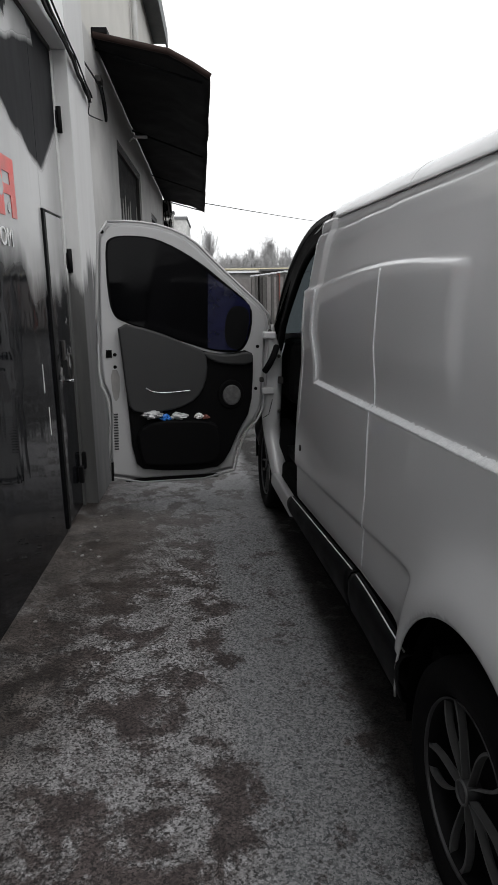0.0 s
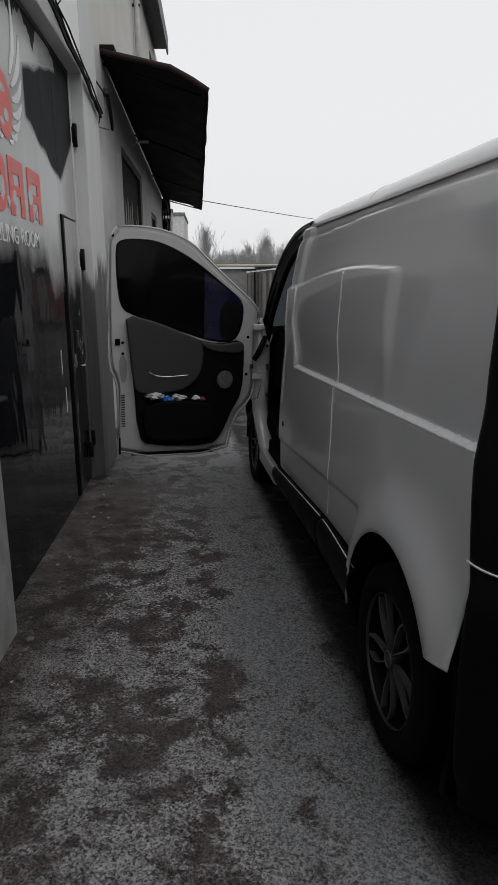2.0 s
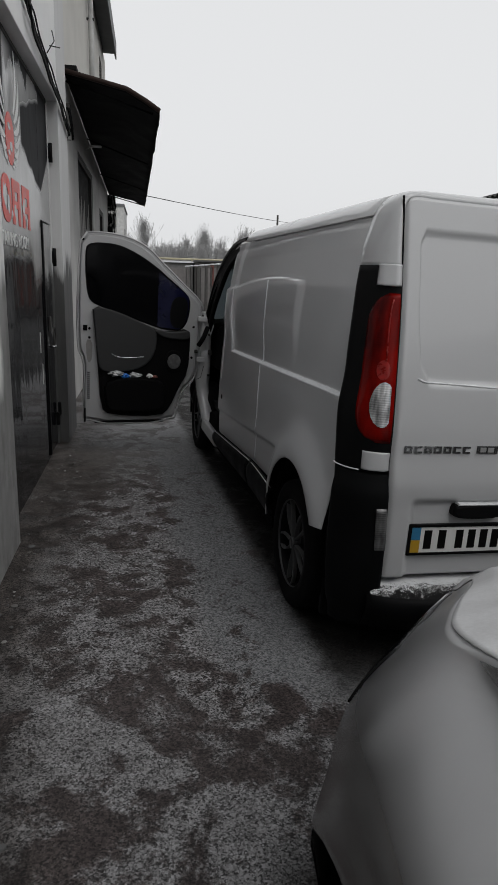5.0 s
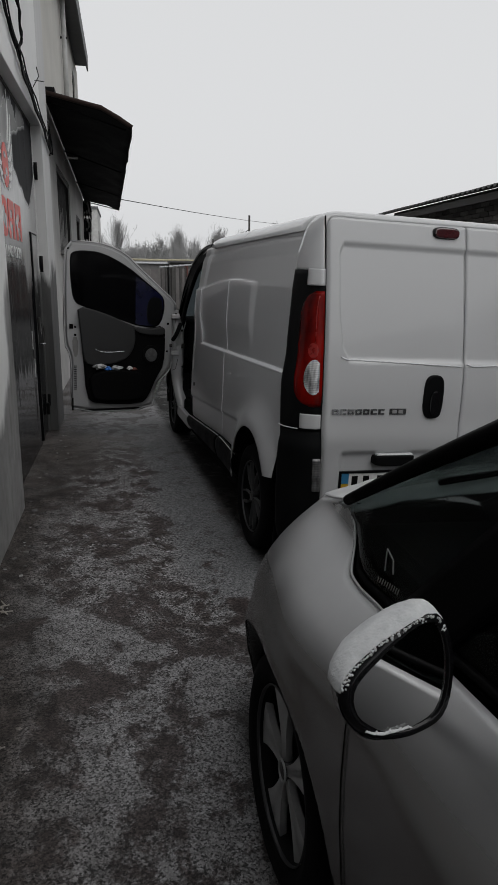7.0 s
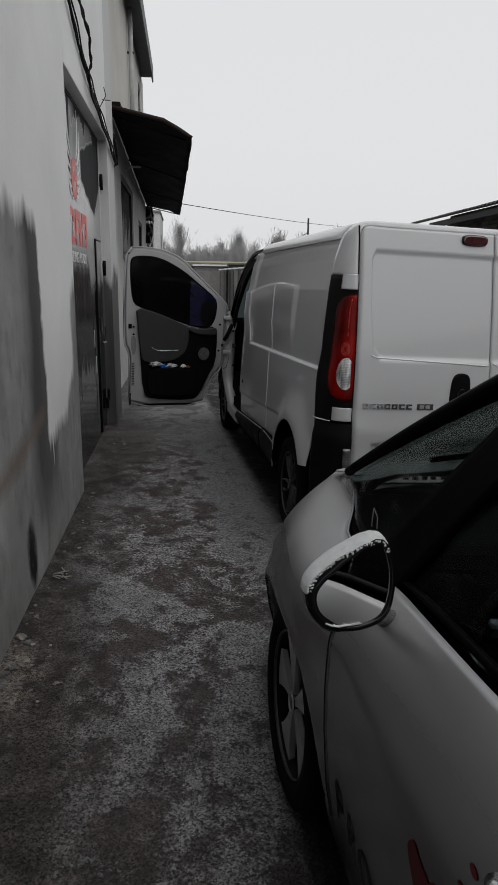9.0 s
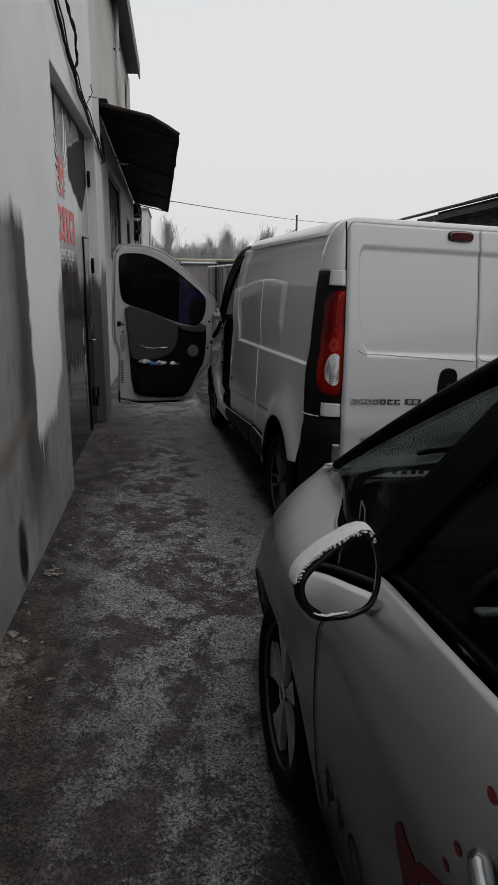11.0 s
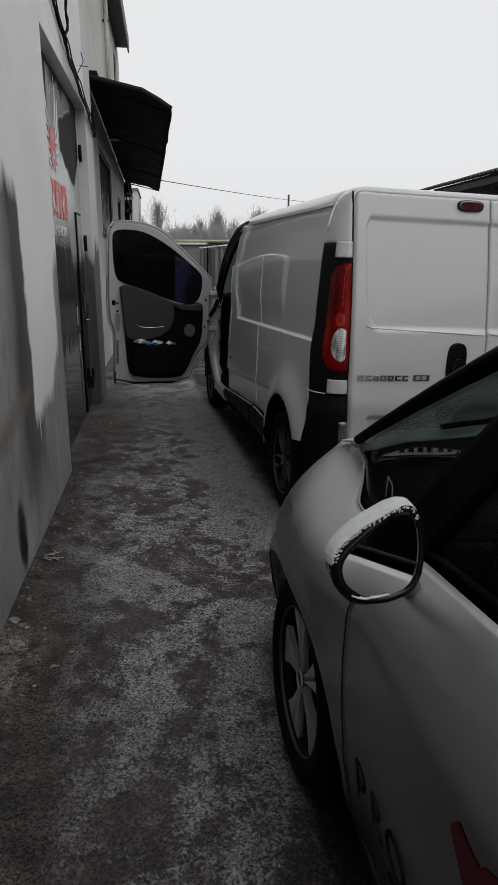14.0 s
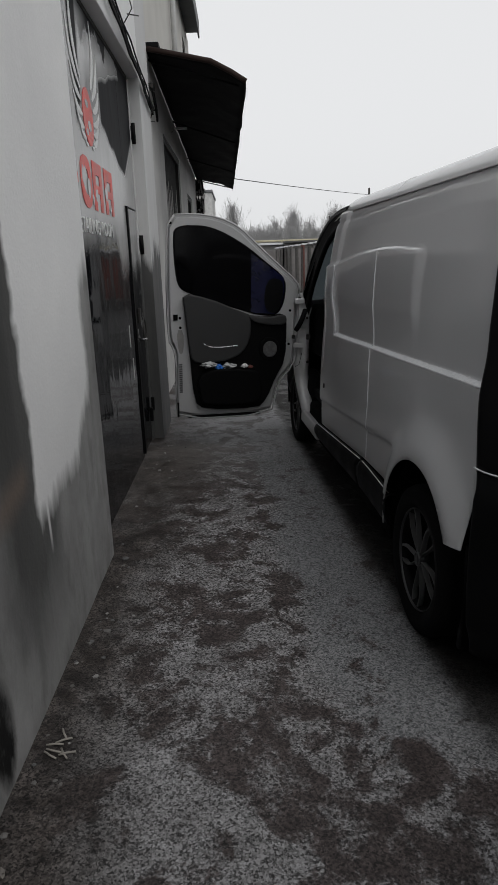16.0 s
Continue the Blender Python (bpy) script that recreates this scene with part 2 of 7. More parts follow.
def make_ground():
    k = Nodes("frosted_asphalt")
    p = k.xyz()
    wide = k.noise(0.8, 3.0, 0.5)
    patch = k.noise(3.6, 11.0, 0.72, warp=0.4)
    mid = k.noise(8.5, 6.0, 0.62)
    grit = k.noise(72.0, 5.0, 0.72)
    fine = k.noise(340.0, 2.0, 0.6)
    stone = k.voronoi(75.0)
    chip = k.voronoi(34.0)
    cell = k.n.new("ShaderNodeTexVoronoi")
    cell.inputs["Scale"].default_value = 175.0
    k.l.new(k.co, cell.inputs["Vector"])
    tint = k.n.new("ShaderNodeSeparateColor")
    k.l.new(cell.outputs["Color"], tint.inputs[0])
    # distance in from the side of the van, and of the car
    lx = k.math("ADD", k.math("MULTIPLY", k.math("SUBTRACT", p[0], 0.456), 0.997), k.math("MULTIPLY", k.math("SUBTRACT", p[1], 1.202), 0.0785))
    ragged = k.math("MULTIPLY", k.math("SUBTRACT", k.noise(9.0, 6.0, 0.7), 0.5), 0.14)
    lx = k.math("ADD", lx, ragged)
    # a pale sheet of thin ice lies beside the van
    sheet = k.math("MULTIPLY", k.ramp(k.math("ADD", lx, k.math("MULTIPLY", k.math("SUBTRACT", wide, 0.5), 0.7)), -0.50, -0.36), k.math("MULTIPLY", k.ramp(p[1], 0.25, 0.55), k.ramp(p[1], 3.6, 4.6, 1.0, 0.3)))
    field = k.math("ADD", k.math("ADD", k.math("MULTIPLY", patch, 0.62), k.math("MULTIPLY", mid, 0.20)), k.math("MULTIPLY", wide, 0.18))
    field = k.math("ADD", field, k.math("MULTIPLY", sheet, 0.045))
    speck = k.math("ADD", field, k.math("MULTIPLY", k.math("SUBTRACT", grit, 0.5), 0.16))
    frost = k.ramp(speck, 0.470, 0.515)
    crumb = k.math("ADD", k.math("ADD", k.math("MULTIPLY", grit, 0.50), k.math("MULTIPLY", fine, 0.22)), k.math("MULTIPLY", tint.outputs[0], 0.28))
    grain = k.ramp(crumb, 0.36, 0.64, 0.20, 2.10)
    bare = k.mix(k.ramp(mid, 0.35, 0.65), rgb(0.027, 0.0208, 0.0200), rgb(0.056, 0.0462, 0.0448))
    # rime: thin over the yard, thicker in a lace round the damp patches
    lace = k.ramp(k.math("ABSOLUTE", k.math("SUBTRACT", speck, 0.522)), 0.0, 0.026, 1.0, 0.0)
    lace = k.math("MULTIPLY", lace, k.ramp(k.noise(14.0, 5.0, 0.6), 0.40, 0.62))
    rime = k.mix(k.ramp(k.math("ADD", mid, k.math("SUBTRACT", wide, 0.5)), 0.3, 0.7), rgb(0.094, 0.091, 0.092), rgb(0.158, 0.156, 0.159))
    rime = k.mix(k.math("MULTIPLY", lace, 0.60), rime, rgb(0.250, 0.250, 0.256))
    bare = k.times(bare, grain)
    rime = k.times(rime, grain)
    # the sheet is smooth and pale, pricked by dark stones
    prick = k.math("MULTIPLY", k.ramp(chip, 0.20, 0.32, 1.0, 0.0), k.ramp(k.noise(21.0, 3.0), 0.44, 0.56))
    glaze = k.mix(k.ramp(crumb, 0.36, 0.64), rgb(0.068, 0.075, 0.079), rgb(0.225, 0.225, 0.233))
    glaze = k.mix(k.math("MULTIPLY", prick, 0.85), glaze, rgb(0.018))
    col = k.mix(frost, bare, k.mix(k.math("MULTIPLY", sheet, 0.8), rime, glaze))
    # brown silt by the wicket, thicker frost further down the yard
    silt = k.math("MULTIPLY", k.math("MULTIPLY", k.ramp(p[1], 2.5, 3.2), k.ramp(p[1], 3.9, 4.4, 1.0, 0.0)), k.ramp(k.math("ADD", p[0], k.math("MULTIPLY", mid, 0.5)), -0.45, -0.05, 1.0, 0.0))
    col = k.mix(k.math("MULTIPLY", silt, 0.75), col, k.mix(k.ramp(mid, 0.35, 0.65), rgb(0.030, 0.023, 0.019), rgb(0.085, 0.070, 0.061)))
    far = k.math("MULTIPLY", k.ramp(p[1], 3.6, 5.4), k.ramp(field, 0.480, 0.520))
    col = k.mix(k.math("MULTIPLY", far, 0.65), col, rgb(0.31, 0.31, 0.32))
    # shade under the parked van and car painted near-black, with no frost there
    parked_shade = k.math("MULTIPLY", k.ramp(lx, -0.035, 0.055), k.ramp(k.math("ADD", p[1], k.math("MULTIPLY", ragged, 2.0)), 0.28, 0.62))
    car_shade = k.math("MULTIPLY", k.ramp(k.math("ADD", p[0], k.math("MULTIPLY", ragged, 0.6)), 0.085, 0.165), k.ramp(k.math("ADD", p[1], ragged), -0.45, -0.20, 1.0, 0.0))
    parked_shade = k.math("MAXIMUM", parked_shade, car_shade)
    col = k.mix(parked_shade, col, k.times(rgb(0.016, 0.0152, 0.0148), grain))
    # earth washed up along the wall
    reach = k.math("ADD", p[0], k.math("MULTIPLY", k.noise(2.2, 7.0, 0.7), 0.60))
    reach = k.math("SUBTRACT", reach, k.ramp(p[1], -1.2, 0.4, 0.26, 0.0))
    foot = k.math("MULTIPLY", k.ramp(reach, -0.56, -0.20, 1.0, 0.0), k.ramp(p[1], 2.0, 2.8, 0.93, 0.5))
    earth = k.mix(k.ramp(mid, 0.40, 0.66), rgb(0.016, 0.013, 0.0115), rgb(0.052, 0.044, 0.040))
    col = k.mix(foot, col, k.times(earth, grain))
    # crumbled plaster trodden into the earth
    dust = k.math("MULTIPLY", k.math("MULTIPLY", k.ramp(p[1], -0.75, -0.60), k.ramp(p[1], -0.30, -0.12, 1.0, 0.0)), k.ramp(k.math("ADD", p[0], k.math("MULTIPLY", k.math("SUBTRACT", mid, 0.5), 0.3)), -0.84, -0.72, 1.0, 0.0))
    dust = k.math("MULTIPLY", dust, k.ramp(k.noise(19.0, 6.0, 0.7), 0.42, 0.60))
    col = k.mix(k.math("MULTIPLY", dust, 0.8), col, k.times(rgb(0.15, 0.130, 0.112), grain))
    k.bump(k.math("ADD", k.math("MULTIPLY", stone, 0.30), k.math("ADD", k.math("MULTIPLY", grit, 0.8), k.math("MULTIPLY", frost, 0.35))), 0.55, 0.006)
    return k.done(col, k.ramp(frost, 0, 1, 0.5, 0.88), spec=0.3)


def make_near_wall():
    k = Nodes("painted_plaster_wall")
    p = k.xyz()
    stroke = k.noise(4.5, 5.0, 0.55, stretch=(1, 1, 0.14))
    cloudy = k.noise(1.6, 5.0, 0.6)
    fine = k.noise(60.0, 4.0)
    wob = k.math("MULTIPLY", k.math("SUBTRACT", stroke, 0.5), 0.40)
    wob2 = k.math("MULTIPLY", k.math("SUBTRACT", k.noise(3.0, 4.0), 0.5), 0.20)
    y = k.math("ADD", p[1], wob2)
    z = k.math("ADD", p[2], wob)
    white = k.mix(k.ramp(cloudy, 0.3, 0.7), rgb(0.74, 0.74, 0.74), rgb(0.81, 0.81, 0.805))
    # old grey coat: thin at one side, dark brush marks beside the new white
    lite = k.mix(k.ramp(k.math("ADD", k.math("MULTIPLY", stroke, 0.3), k.math("MULTIPLY", cloudy, 0.7)), 0.34, 0.66), rgb(0.17, 0.168, 0.165), rgb(0.36, 0.358, 0.354))
    smudge = k.noise(7.0, 6.0, 0.68, stretch=(1, 1, 0.45))
    lite = k.mix(k.ramp(smudge, 0.48, 0.66, 0.0, 0.40), lite, rgb(0.075, 0.073, 0.070))
    deep = k.mix(k.ramp(stroke, 0.3, 0.7), rgb(0.035, 0.035, 0.034), rgb(0.095, 0.095, 0.093))
    brush = k.math("MULTIPLY", k.ramp(k.math("ADD", y, k.math("MULTIPLY", cloudy, 0.3)), 0.50, 0.74), k.ramp(y, 0.98, 1.12, 1.0, 0.0))
    brush = k.math("MULTIPLY", brush, k.ramp(k.math("ADD", z, wob), 0.22, 0.62))
    old = k.mix(brush, lite, deep)
    # the grey patch that the new paint left out, and the bare foot of the wall
    patch = k.math("MULTIPLY", k.ramp(z, 1.80, 1.92, 1.0, 0.0), k.ramp(k.math("ADD", y, k.math("MULTIPLY", p[2], 0.04)), 0.86, 0.90, 1.0, 0.0))
    foot = k.math("MULTIPLY", k.ramp(k.math("SUBTRACT", z, k.ramp(p[1], 1.32, 1.85, 0.0, 0.30)), 0.66, 0.76, 1.0, 0.0), 0.97)
    foot2 = k.math("MULTIPLY", k.ramp(k.math("SUBTRACT", y, k.math("MULTIPLY", p[2], 0.06)), 1.62, 1.70), k.ramp(z, 1.46, 1.60, 1.0, 0.0))
    # out-of-view wall end made dark so the car door reflects less
    bare = k.ramp(y, -1.55, -1.35, 1.0, 0.0)
    mask = k.math("MAXIMUM", k.math("MAXIMUM", bare, patch), k.math("MAXIMUM", foot, foot2))
    old = k.mix(bare, old, deep)
    col = k.mix(mask, white, old)
    # one run of white paint down the old coat
    drip = k.ramp(k.math("ABSOLUTE", k.math("SUBTRACT", k.math("ADD", p[1], k.math("MULTIPLY", p[2], 0.03)), 0.955)), 0.006, 0.016, 0.8, 0.0)
    drip = k.math("MULTIPLY", drip, k.math("MULTIPLY", k.ramp(p[2], 0.50, 0.60), k.ramp(p[2], 0.95, 1.0, 1.0, 0.0)))
    col = k.mix(drip, col, white)
    # rust-brown run and a soot mark
    run = k.math("ABSOLUTE", k.math("SUBTRACT", k.math("SUBTRACT", p[2], 0.82), k.math("MULTIPLY", k.math("SUBTRACT", p[1], 0.5), 0.15)))
    run = k.math("MULTIPLY", k.ramp(k.math("ADD", run, k.math("MULTIPLY", wob2, 0.5)), 0.0, 0.09, 0.8, 0.0), k.ramp(p[1], 0.72, 0.80, 1.0, 0.0))
    col = k.mix(run, col, rgb(0.16, 0.125, 0.105))
    dy = k.math("DIVIDE", k.math("SUBTRACT", p[1], 0.30), 0.075)
    dz = k.math("DIVIDE", k.math("SUBTRACT", p[2], 0.25), 0.15)
    spot = k.math("ADD", k.math("MULTIPLY", dy, dy), k.math("MULTIPLY", dz, dz))
    col = k.mix(k.ramp(k.math("ADD", spot, k.math("MULTIPLY", k.math("SUBTRACT", smudge, 0.5), 5.0)), 0.5, 1.9, 1.0, 0.0), col, rgb(0.006))
    k.bump(k.math("ADD", fine, k.math("MULTIPLY", cloudy, 2.0)), 0.25, 0.006)
    return k.done(col, 0.75, spec=0.3)


def make_far_wall():
    k = Nodes("shaded_plaster_wall")
    p = k.xyz()
    cloudy, fine = k.noise(1.2, 5.0), k.noise(50.0, 4.0)
    # lower wall greyed: the canopy's shade is put into its colour
    low = k.mix(k.ramp(cloudy, 0.3, 0.7), rgb(0.34, 0.335, 0.33), rgb(0.52, 0.515, 0.505))
    up = k.mix(k.ramp(cloudy, 0.3, 0.7), rgb(0.50, 0.49, 0.46), rgb(0.60, 0.585, 0.55))
    col = k.mix(k.ramp(p[2], 3.66, 3.70), low, up)
    k.bump(fine, 0.2, 0.005)
    return k.done(col, 0.8, spec=0.3)


def make_pier():
    k = Nodes("pier_plaster")
    p = k.xyz()
    stroke = k.noise(9.0, 4.0, stretch=(1, 1, 0.15))
    z = k.math("ADD", p[2], k.math("MULTIPLY", k.math("SUBTRACT", stroke, 0.5), 0.8))
    col = k.mix(k.ramp(z, 1.55, 1.70), k.mix(stroke, rgb(0.05, 0.05, 0.05), rgb(0.15, 0.15, 0.15)), k.mix(stroke, rgb(0.50), rgb(0.62)))
    k.bump(k.noise(50.0), 0.2, 0.004)
    return k.done(col, 0.7, spec=0.3)


def make_gate():
    k = Nodes("gloss_black_gate_paint")
    p = k.xyz()
    brush = k.noise(4.2, 5.0, 0.55, stretch=(1, 1, 0.2))
    cloud = k.noise(2.5, 3.0)
    w = k.math("ADD", k.math("MULTIPLY", k.math("SUBTRACT", brush, 0.5), 0.34), k.math("MULTIPLY", k.math("SUBTRACT", cloud, 0.5), 0.16))
    z = k.math("ADD", p[2], w)
    y = k.math("ADD", p[1], k.math("MULTIPLY", w, 0.25))
    low = k.ramp(p[1], 2.9, 3.6, 0.0, 0.14)
    # grey upper zone, with the sky's reflection put into its tone
    greyed = k.ramp(k.math("ADD", z, low), 1.60, 1.78)
    # a black blot with a ragged lower edge
    wy = k.math("ADD", p[1], k.math("MULTIPLY", w, 0.22))
    wz = k.math("ADD", p[2], k.math("MULTIPLY", w, 0.30))
    off = k.math("SUBTRACT", wy, 3.08)
    under = k.ramp(k.math("SUBTRACT", wz, k.math("MULTIPLY", off, 0.27)), 2.58, 2.62, 1.0, 0.0)
    over = k.math("MULTIPLY", k.ramp(k.math("ADD", wz, k.math("MULTIPLY", off, 0.27)), 2.34, 2.38), k.ramp(k.math("SUBTRACT", wz, k.math("MULTIPLY", k.math("SUBTRACT", wy, 3.84), 0.72)), 2.13, 2.18))
    smear = k.math("MULTIPLY", k.math("MULTIPLY", under, over), k.ramp(off, -0.01, 0.03))
    drip = k.math("MULTIPLY", k.ramp(k.math("ADD", z, w), 2.80, 2.83), k.ramp(p[1], 2.5, 2.9))
    smear = k.math("MAXIMUM", smear, drip)
    smear2 = k.math("MULTIPLY", k.ramp(y, 2.40, 2.44), k.math("MULTIPLY", k.ramp(k.math("SUBTRACT", y, k.math("MULTIPLY", k.math("SUBTRACT", p[2], 2.3), 0.10)), 2.54, 2.58, 1.0, 0.0), k.ramp(k.math("ADD", z, w), 2.24, 2.32)))
    fac = k.math("MULTIPLY", greyed, k.math("SUBTRACT", 1.0, k.math("MAXIMUM", smear, smear2)))
    black = k.mix(k.ramp(k.noise(3.0), 0.3, 0.7), rgb(0.006, 0.0065, 0.008), rgb(0.012, 0.0125, 0.015))
    col = k.mix(fac, black, k.mix(brush, rgb(0.31), rgb(0.45)))
    matt = k.math("MAXIMUM", smear, smear2)
    # pale patches by the wicket lock: the van door's reflection put into colour
    door_gleam = k.math("MULTIPLY", k.ramp(p[1], 3.86, 3.98), k.math("MULTIPLY", k.ramp(z, 0.92, 1.02), k.ramp(z, 1.30, 1.42, 1.0, 0.0)))
    door_gleam = k.math("MULTIPLY", door_gleam, k.ramp(k.noise(6.0, 4.0, 0.6), 0.50, 0.56))
    col = k.mix(door_gleam, col, rgb(0.40))
    k.bump(k.math("ADD", k.noise(3.2, 2.0, 0.4, stretch=(1, 1.6, 0.8)), k.math("MULTIPLY", k.noise(30.0), 0.004)), 0.50, 0.013)
    return k.done(col, k.math("ADD", k.ramp(fac, 0, 1, 0.06, 0.20), k.math("MULTIPLY", matt, 0.5)), spec=k.ramp(matt, 0, 1, 0.16, 0.05))


def make_paint(name, c, coat=0.6, dirt_shade=0.5, rough=0.35, metal=0.0):
    k = Nodes(name)
    p = k.xyz()
    film = k.noise(1.3, 3.0)
    fine = k.noise(160.0, 2.0)
    # road dirt and lower-body shade, both put in as darker colour low down
    low = k.math("MULTIPLY", k.ramp(p[2], 0.25, 1.0, 1.0, 0.1), dirt_shade)
    mud_shade = tuple(v * 0.45 for v in c[:3]) + (1,)
    col = k.mix(k.math("MULTIPLY", low, k.ramp(film, 0.0, 1.0, 0.5, 1.1)), c, mud_shade)
    col = k.mix(k.ramp(fine, 0.6, 0.8, 0.0, 0.10), col, mud_shade)
    k.bump(fine, 0.02, 0.001)
    return k.done(col, k.ramp(film, 0.0, 1.0, rough - 0.05, rough + 0.05), metal, coat, 0.05)


def make_snow():
    k = Nodes("frozen_snow")
    a, b = k.noise(45.0, 5.0, 0.7), k.noise(220.0, 3.0)
    col = k.mix(k.ramp(a, 0.35, 0.7), rgb(0.60, 0.615, 0.63), rgb(0.74, 0.75, 0.76))
    k.bump(k.math("ADD", a, k.math("MULTIPLY", b, 0.5)), 0.45, 0.006)
    return k.done(col, 0.8, spec=0.3)


def make_car_paint():
    """Silver paint, coloured darker low down and paler where the panels face the sky."""
    k = Nodes("silver_white_car_paint")
    p = k.xyz()
    film, fine = k.noise(1.3, 3.0), k.noise(160.0, 2.0)
    clean, mud_shade = rgb(0.44, 0.44, 0.445), rgb(0.15, 0.147, 0.144)
    # shade on the lower body put into the colour, with road film
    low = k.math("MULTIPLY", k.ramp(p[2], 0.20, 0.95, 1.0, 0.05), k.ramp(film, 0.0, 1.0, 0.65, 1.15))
    col = k.mix(low, clean, mud_shade)
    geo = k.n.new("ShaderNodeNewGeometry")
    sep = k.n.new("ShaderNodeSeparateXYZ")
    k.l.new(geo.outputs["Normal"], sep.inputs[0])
    # thin frost and sky light on upward faces, both put into the colour
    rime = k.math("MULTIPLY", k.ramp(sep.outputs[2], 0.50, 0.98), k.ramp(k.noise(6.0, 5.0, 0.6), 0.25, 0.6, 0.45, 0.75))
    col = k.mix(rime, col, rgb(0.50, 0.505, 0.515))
    k.bump(fine, 0.02, 0.001)
    return k.done(col, k.ramp(rime, 0, 1, 0.27, 0.55), k.ramp(rime, 0, 1, 1.0, 0.1))


def make_frosted_paint():
    """Silver-white paint under a thin uneven film of frost."""
    k = Nodes("frost_filmed_car_paint")
    a, b = k.noise(5.0, 5.0, 0.6), k.noise(120.0, 3.0, 0.7)
    film = k.ramp(k.math("ADD", k.math("MULTIPLY", a, 0.7), k.math("MULTIPLY", b, 0.3)), 0.34, 0.62, 0.45, 1.0)
    col = k.mix(film, rgb(0.34, 0.34, 0.345), rgb(0.60, 0.605, 0.615))
    k.bump(b, 0.15, 0.001)
    return k.done(col, k.ramp(film, 0, 1, 0.35, 0.6), k.ramp(film, 0, 1, 0.6, 0.0), 0.2, 0.1)


def make_dusting():
    """Snow blown thin over black plastic, solid at the back and specks at the front."""
    k = Nodes("snow_dusting")
    p = k.xyz()
    grain = k.math("ADD", k.math("MULTIPLY", k.noise(190.0, 3.0, 0.7), 0.6), k.math("MULTIPLY", k.noise(35.0, 4.0, 0.6), 0.4))
    keep = k.ramp(k.math("ADD", grain, k.ramp(p[1], -0.71, -0.58, -0.16, 0.12)), 0.46, 0.54)
    k.bump(grain, 0.5, 0.006)
    return k.done(k.mix(keep, rgb(0.006), rgb(0.66, 0.67, 0.685)), 0.75, spec=0.2)


def make_glass(name, c, rough=0.02, ior=1.25):
    k = Nodes(name)
    smear = k.noise(9.0, 3.0)
    k.put(k.bsdf.inputs["Transmission Weight"], 1.0)
    k.put(k.bsdf.inputs["IOR"], ior)
    return k.done(c, k.ramp(smear, 0.3, 0.8, rough, rough + 0.05), spec=0.2)


def make_mirror():
    k = Nodes("mirror_glass")
    smear = k.noise(14.0, 3.0)
    return k.done(rgb(0.85), k.ramp(smear, 0.3, 0.8, 0.01, 0.035), metal=1.0)


def make_brick():
    k = Nodes("old_grey_brick")
    r = k.random()
    col = k.mix(r, rgb(0.10, 0.095, 0.09), rgb(0.22, 0.21, 0.20))
    col = k.mix(k.ramp(k.noise(30.0), 0.4, 0.7, 0, 0.5), col, rgb(0.08, 0.08, 0.08))
    k.bump(k.noise(80.0), 0.4, 0.004)
    return k.done(col, 0.9, spec=0.2)


GROUND, NEAR_WALL, FAR_WALL, PIER, GATE = make_ground(), make_near_wall(), make_far_wall(), make_pier(), make_gate()
VAN_WHITE = make_paint("white_van_paint", rgb(0.52, 0.525, 0.535), 0.7, 0.58, 0.34)
CAR_WHITE = make_car_paint()
# darker copy of the van white for the open door's frame
DOOR_FRAME = make_paint("darker_white_door_paint", rgb(0.40, 0.402, 0.408), 0.3, 0.45, 0.40)
BONNET_FROST = make_frosted_paint()
SNOW, MIRROR, BRICK, DUSTING = make_snow(), make_mirror(), make_brick(), make_dusting()
BLACK_PLASTIC = plain("grained_black_plastic", rgb(0.0035, 0.0037, 0.0042), 0.55, bump=0.1, grain=300.0, spec=0.10)
BLACK_GLOSS = plain("gloss_black_plastic", rgb(0.006, 0.006, 0.007), 0.15, bump=0.0, spec=0.3)
TRIM_GREY = plain("dark_grey_door_trim", rgb(0.019, 0.0195, 0.0205), 0.6, bump=0.25, grain=260.0, vary=0.15)
SPEAKER_GREY = plain("dusty_speaker_cloth", rgb(0.095, 0.095, 0.097), 0.8, vary=0.6, scale=30.0, bump=0.4, grain=300.0)
TRIM_BLACK = plain("black_door_trim", rgb(0.0032, 0.0032, 0.0036), 0.7, bump=0.2, grain=260.0, vary=0.15, spec=0.08)
RUBBER = plain("tyre_rubber", rgb(0.005, 0.005, 0.0055), 0.85, bump=0.3, grain=120.0, spec=0.1)
SILVER = plain("painted_alloy_wheel", rgb(0.105, 0.106, 0.108), 0.5, 0.3, bump=0.05)
DARK_ALLOY = plain("dark_alloy_wheel", rgb(0.05, 0.05, 0.053), 0.4, 0.5, bump=0.05)
BRIGHT_ALLOY = plain("silver_alloy_wheel", rgb(0.48, 0.485, 0.49), 0.40, 0.4, bump=0.05)
PILLAR_BLACK = plain("matt_black_pillar", rgb(0.0018, 0.0018, 0.002), 0.5, bump=0.0, spec=0.04)
CHROME = plain("dull_chrome", rgb(0.45, 0.46, 0.47), 0.25, 1.0, bump=0.03)
HINGE_BLACK = plain("black_painted_iron", rgb(0.005, 0.005, 0.0055), 0.6, bump=0.2, spec=0.12)
RUST_EDGE = plain("rusty_brown_strip", rgb(0.034, 0.021, 0.018), 0.75, bump=0.3, spec=0.2)
STEEL_DARK = plain("rusty_dark_steel", rgb(0.045, 0.042, 0.040), 0.65, 0.3, bump=0.3)
TARP = plain("black_roofing_sheet", rgb(0.0045, 0.0045, 0.005), 0.75, bump=0.4, scale=3.0, grain=40.0, spec=0.2)


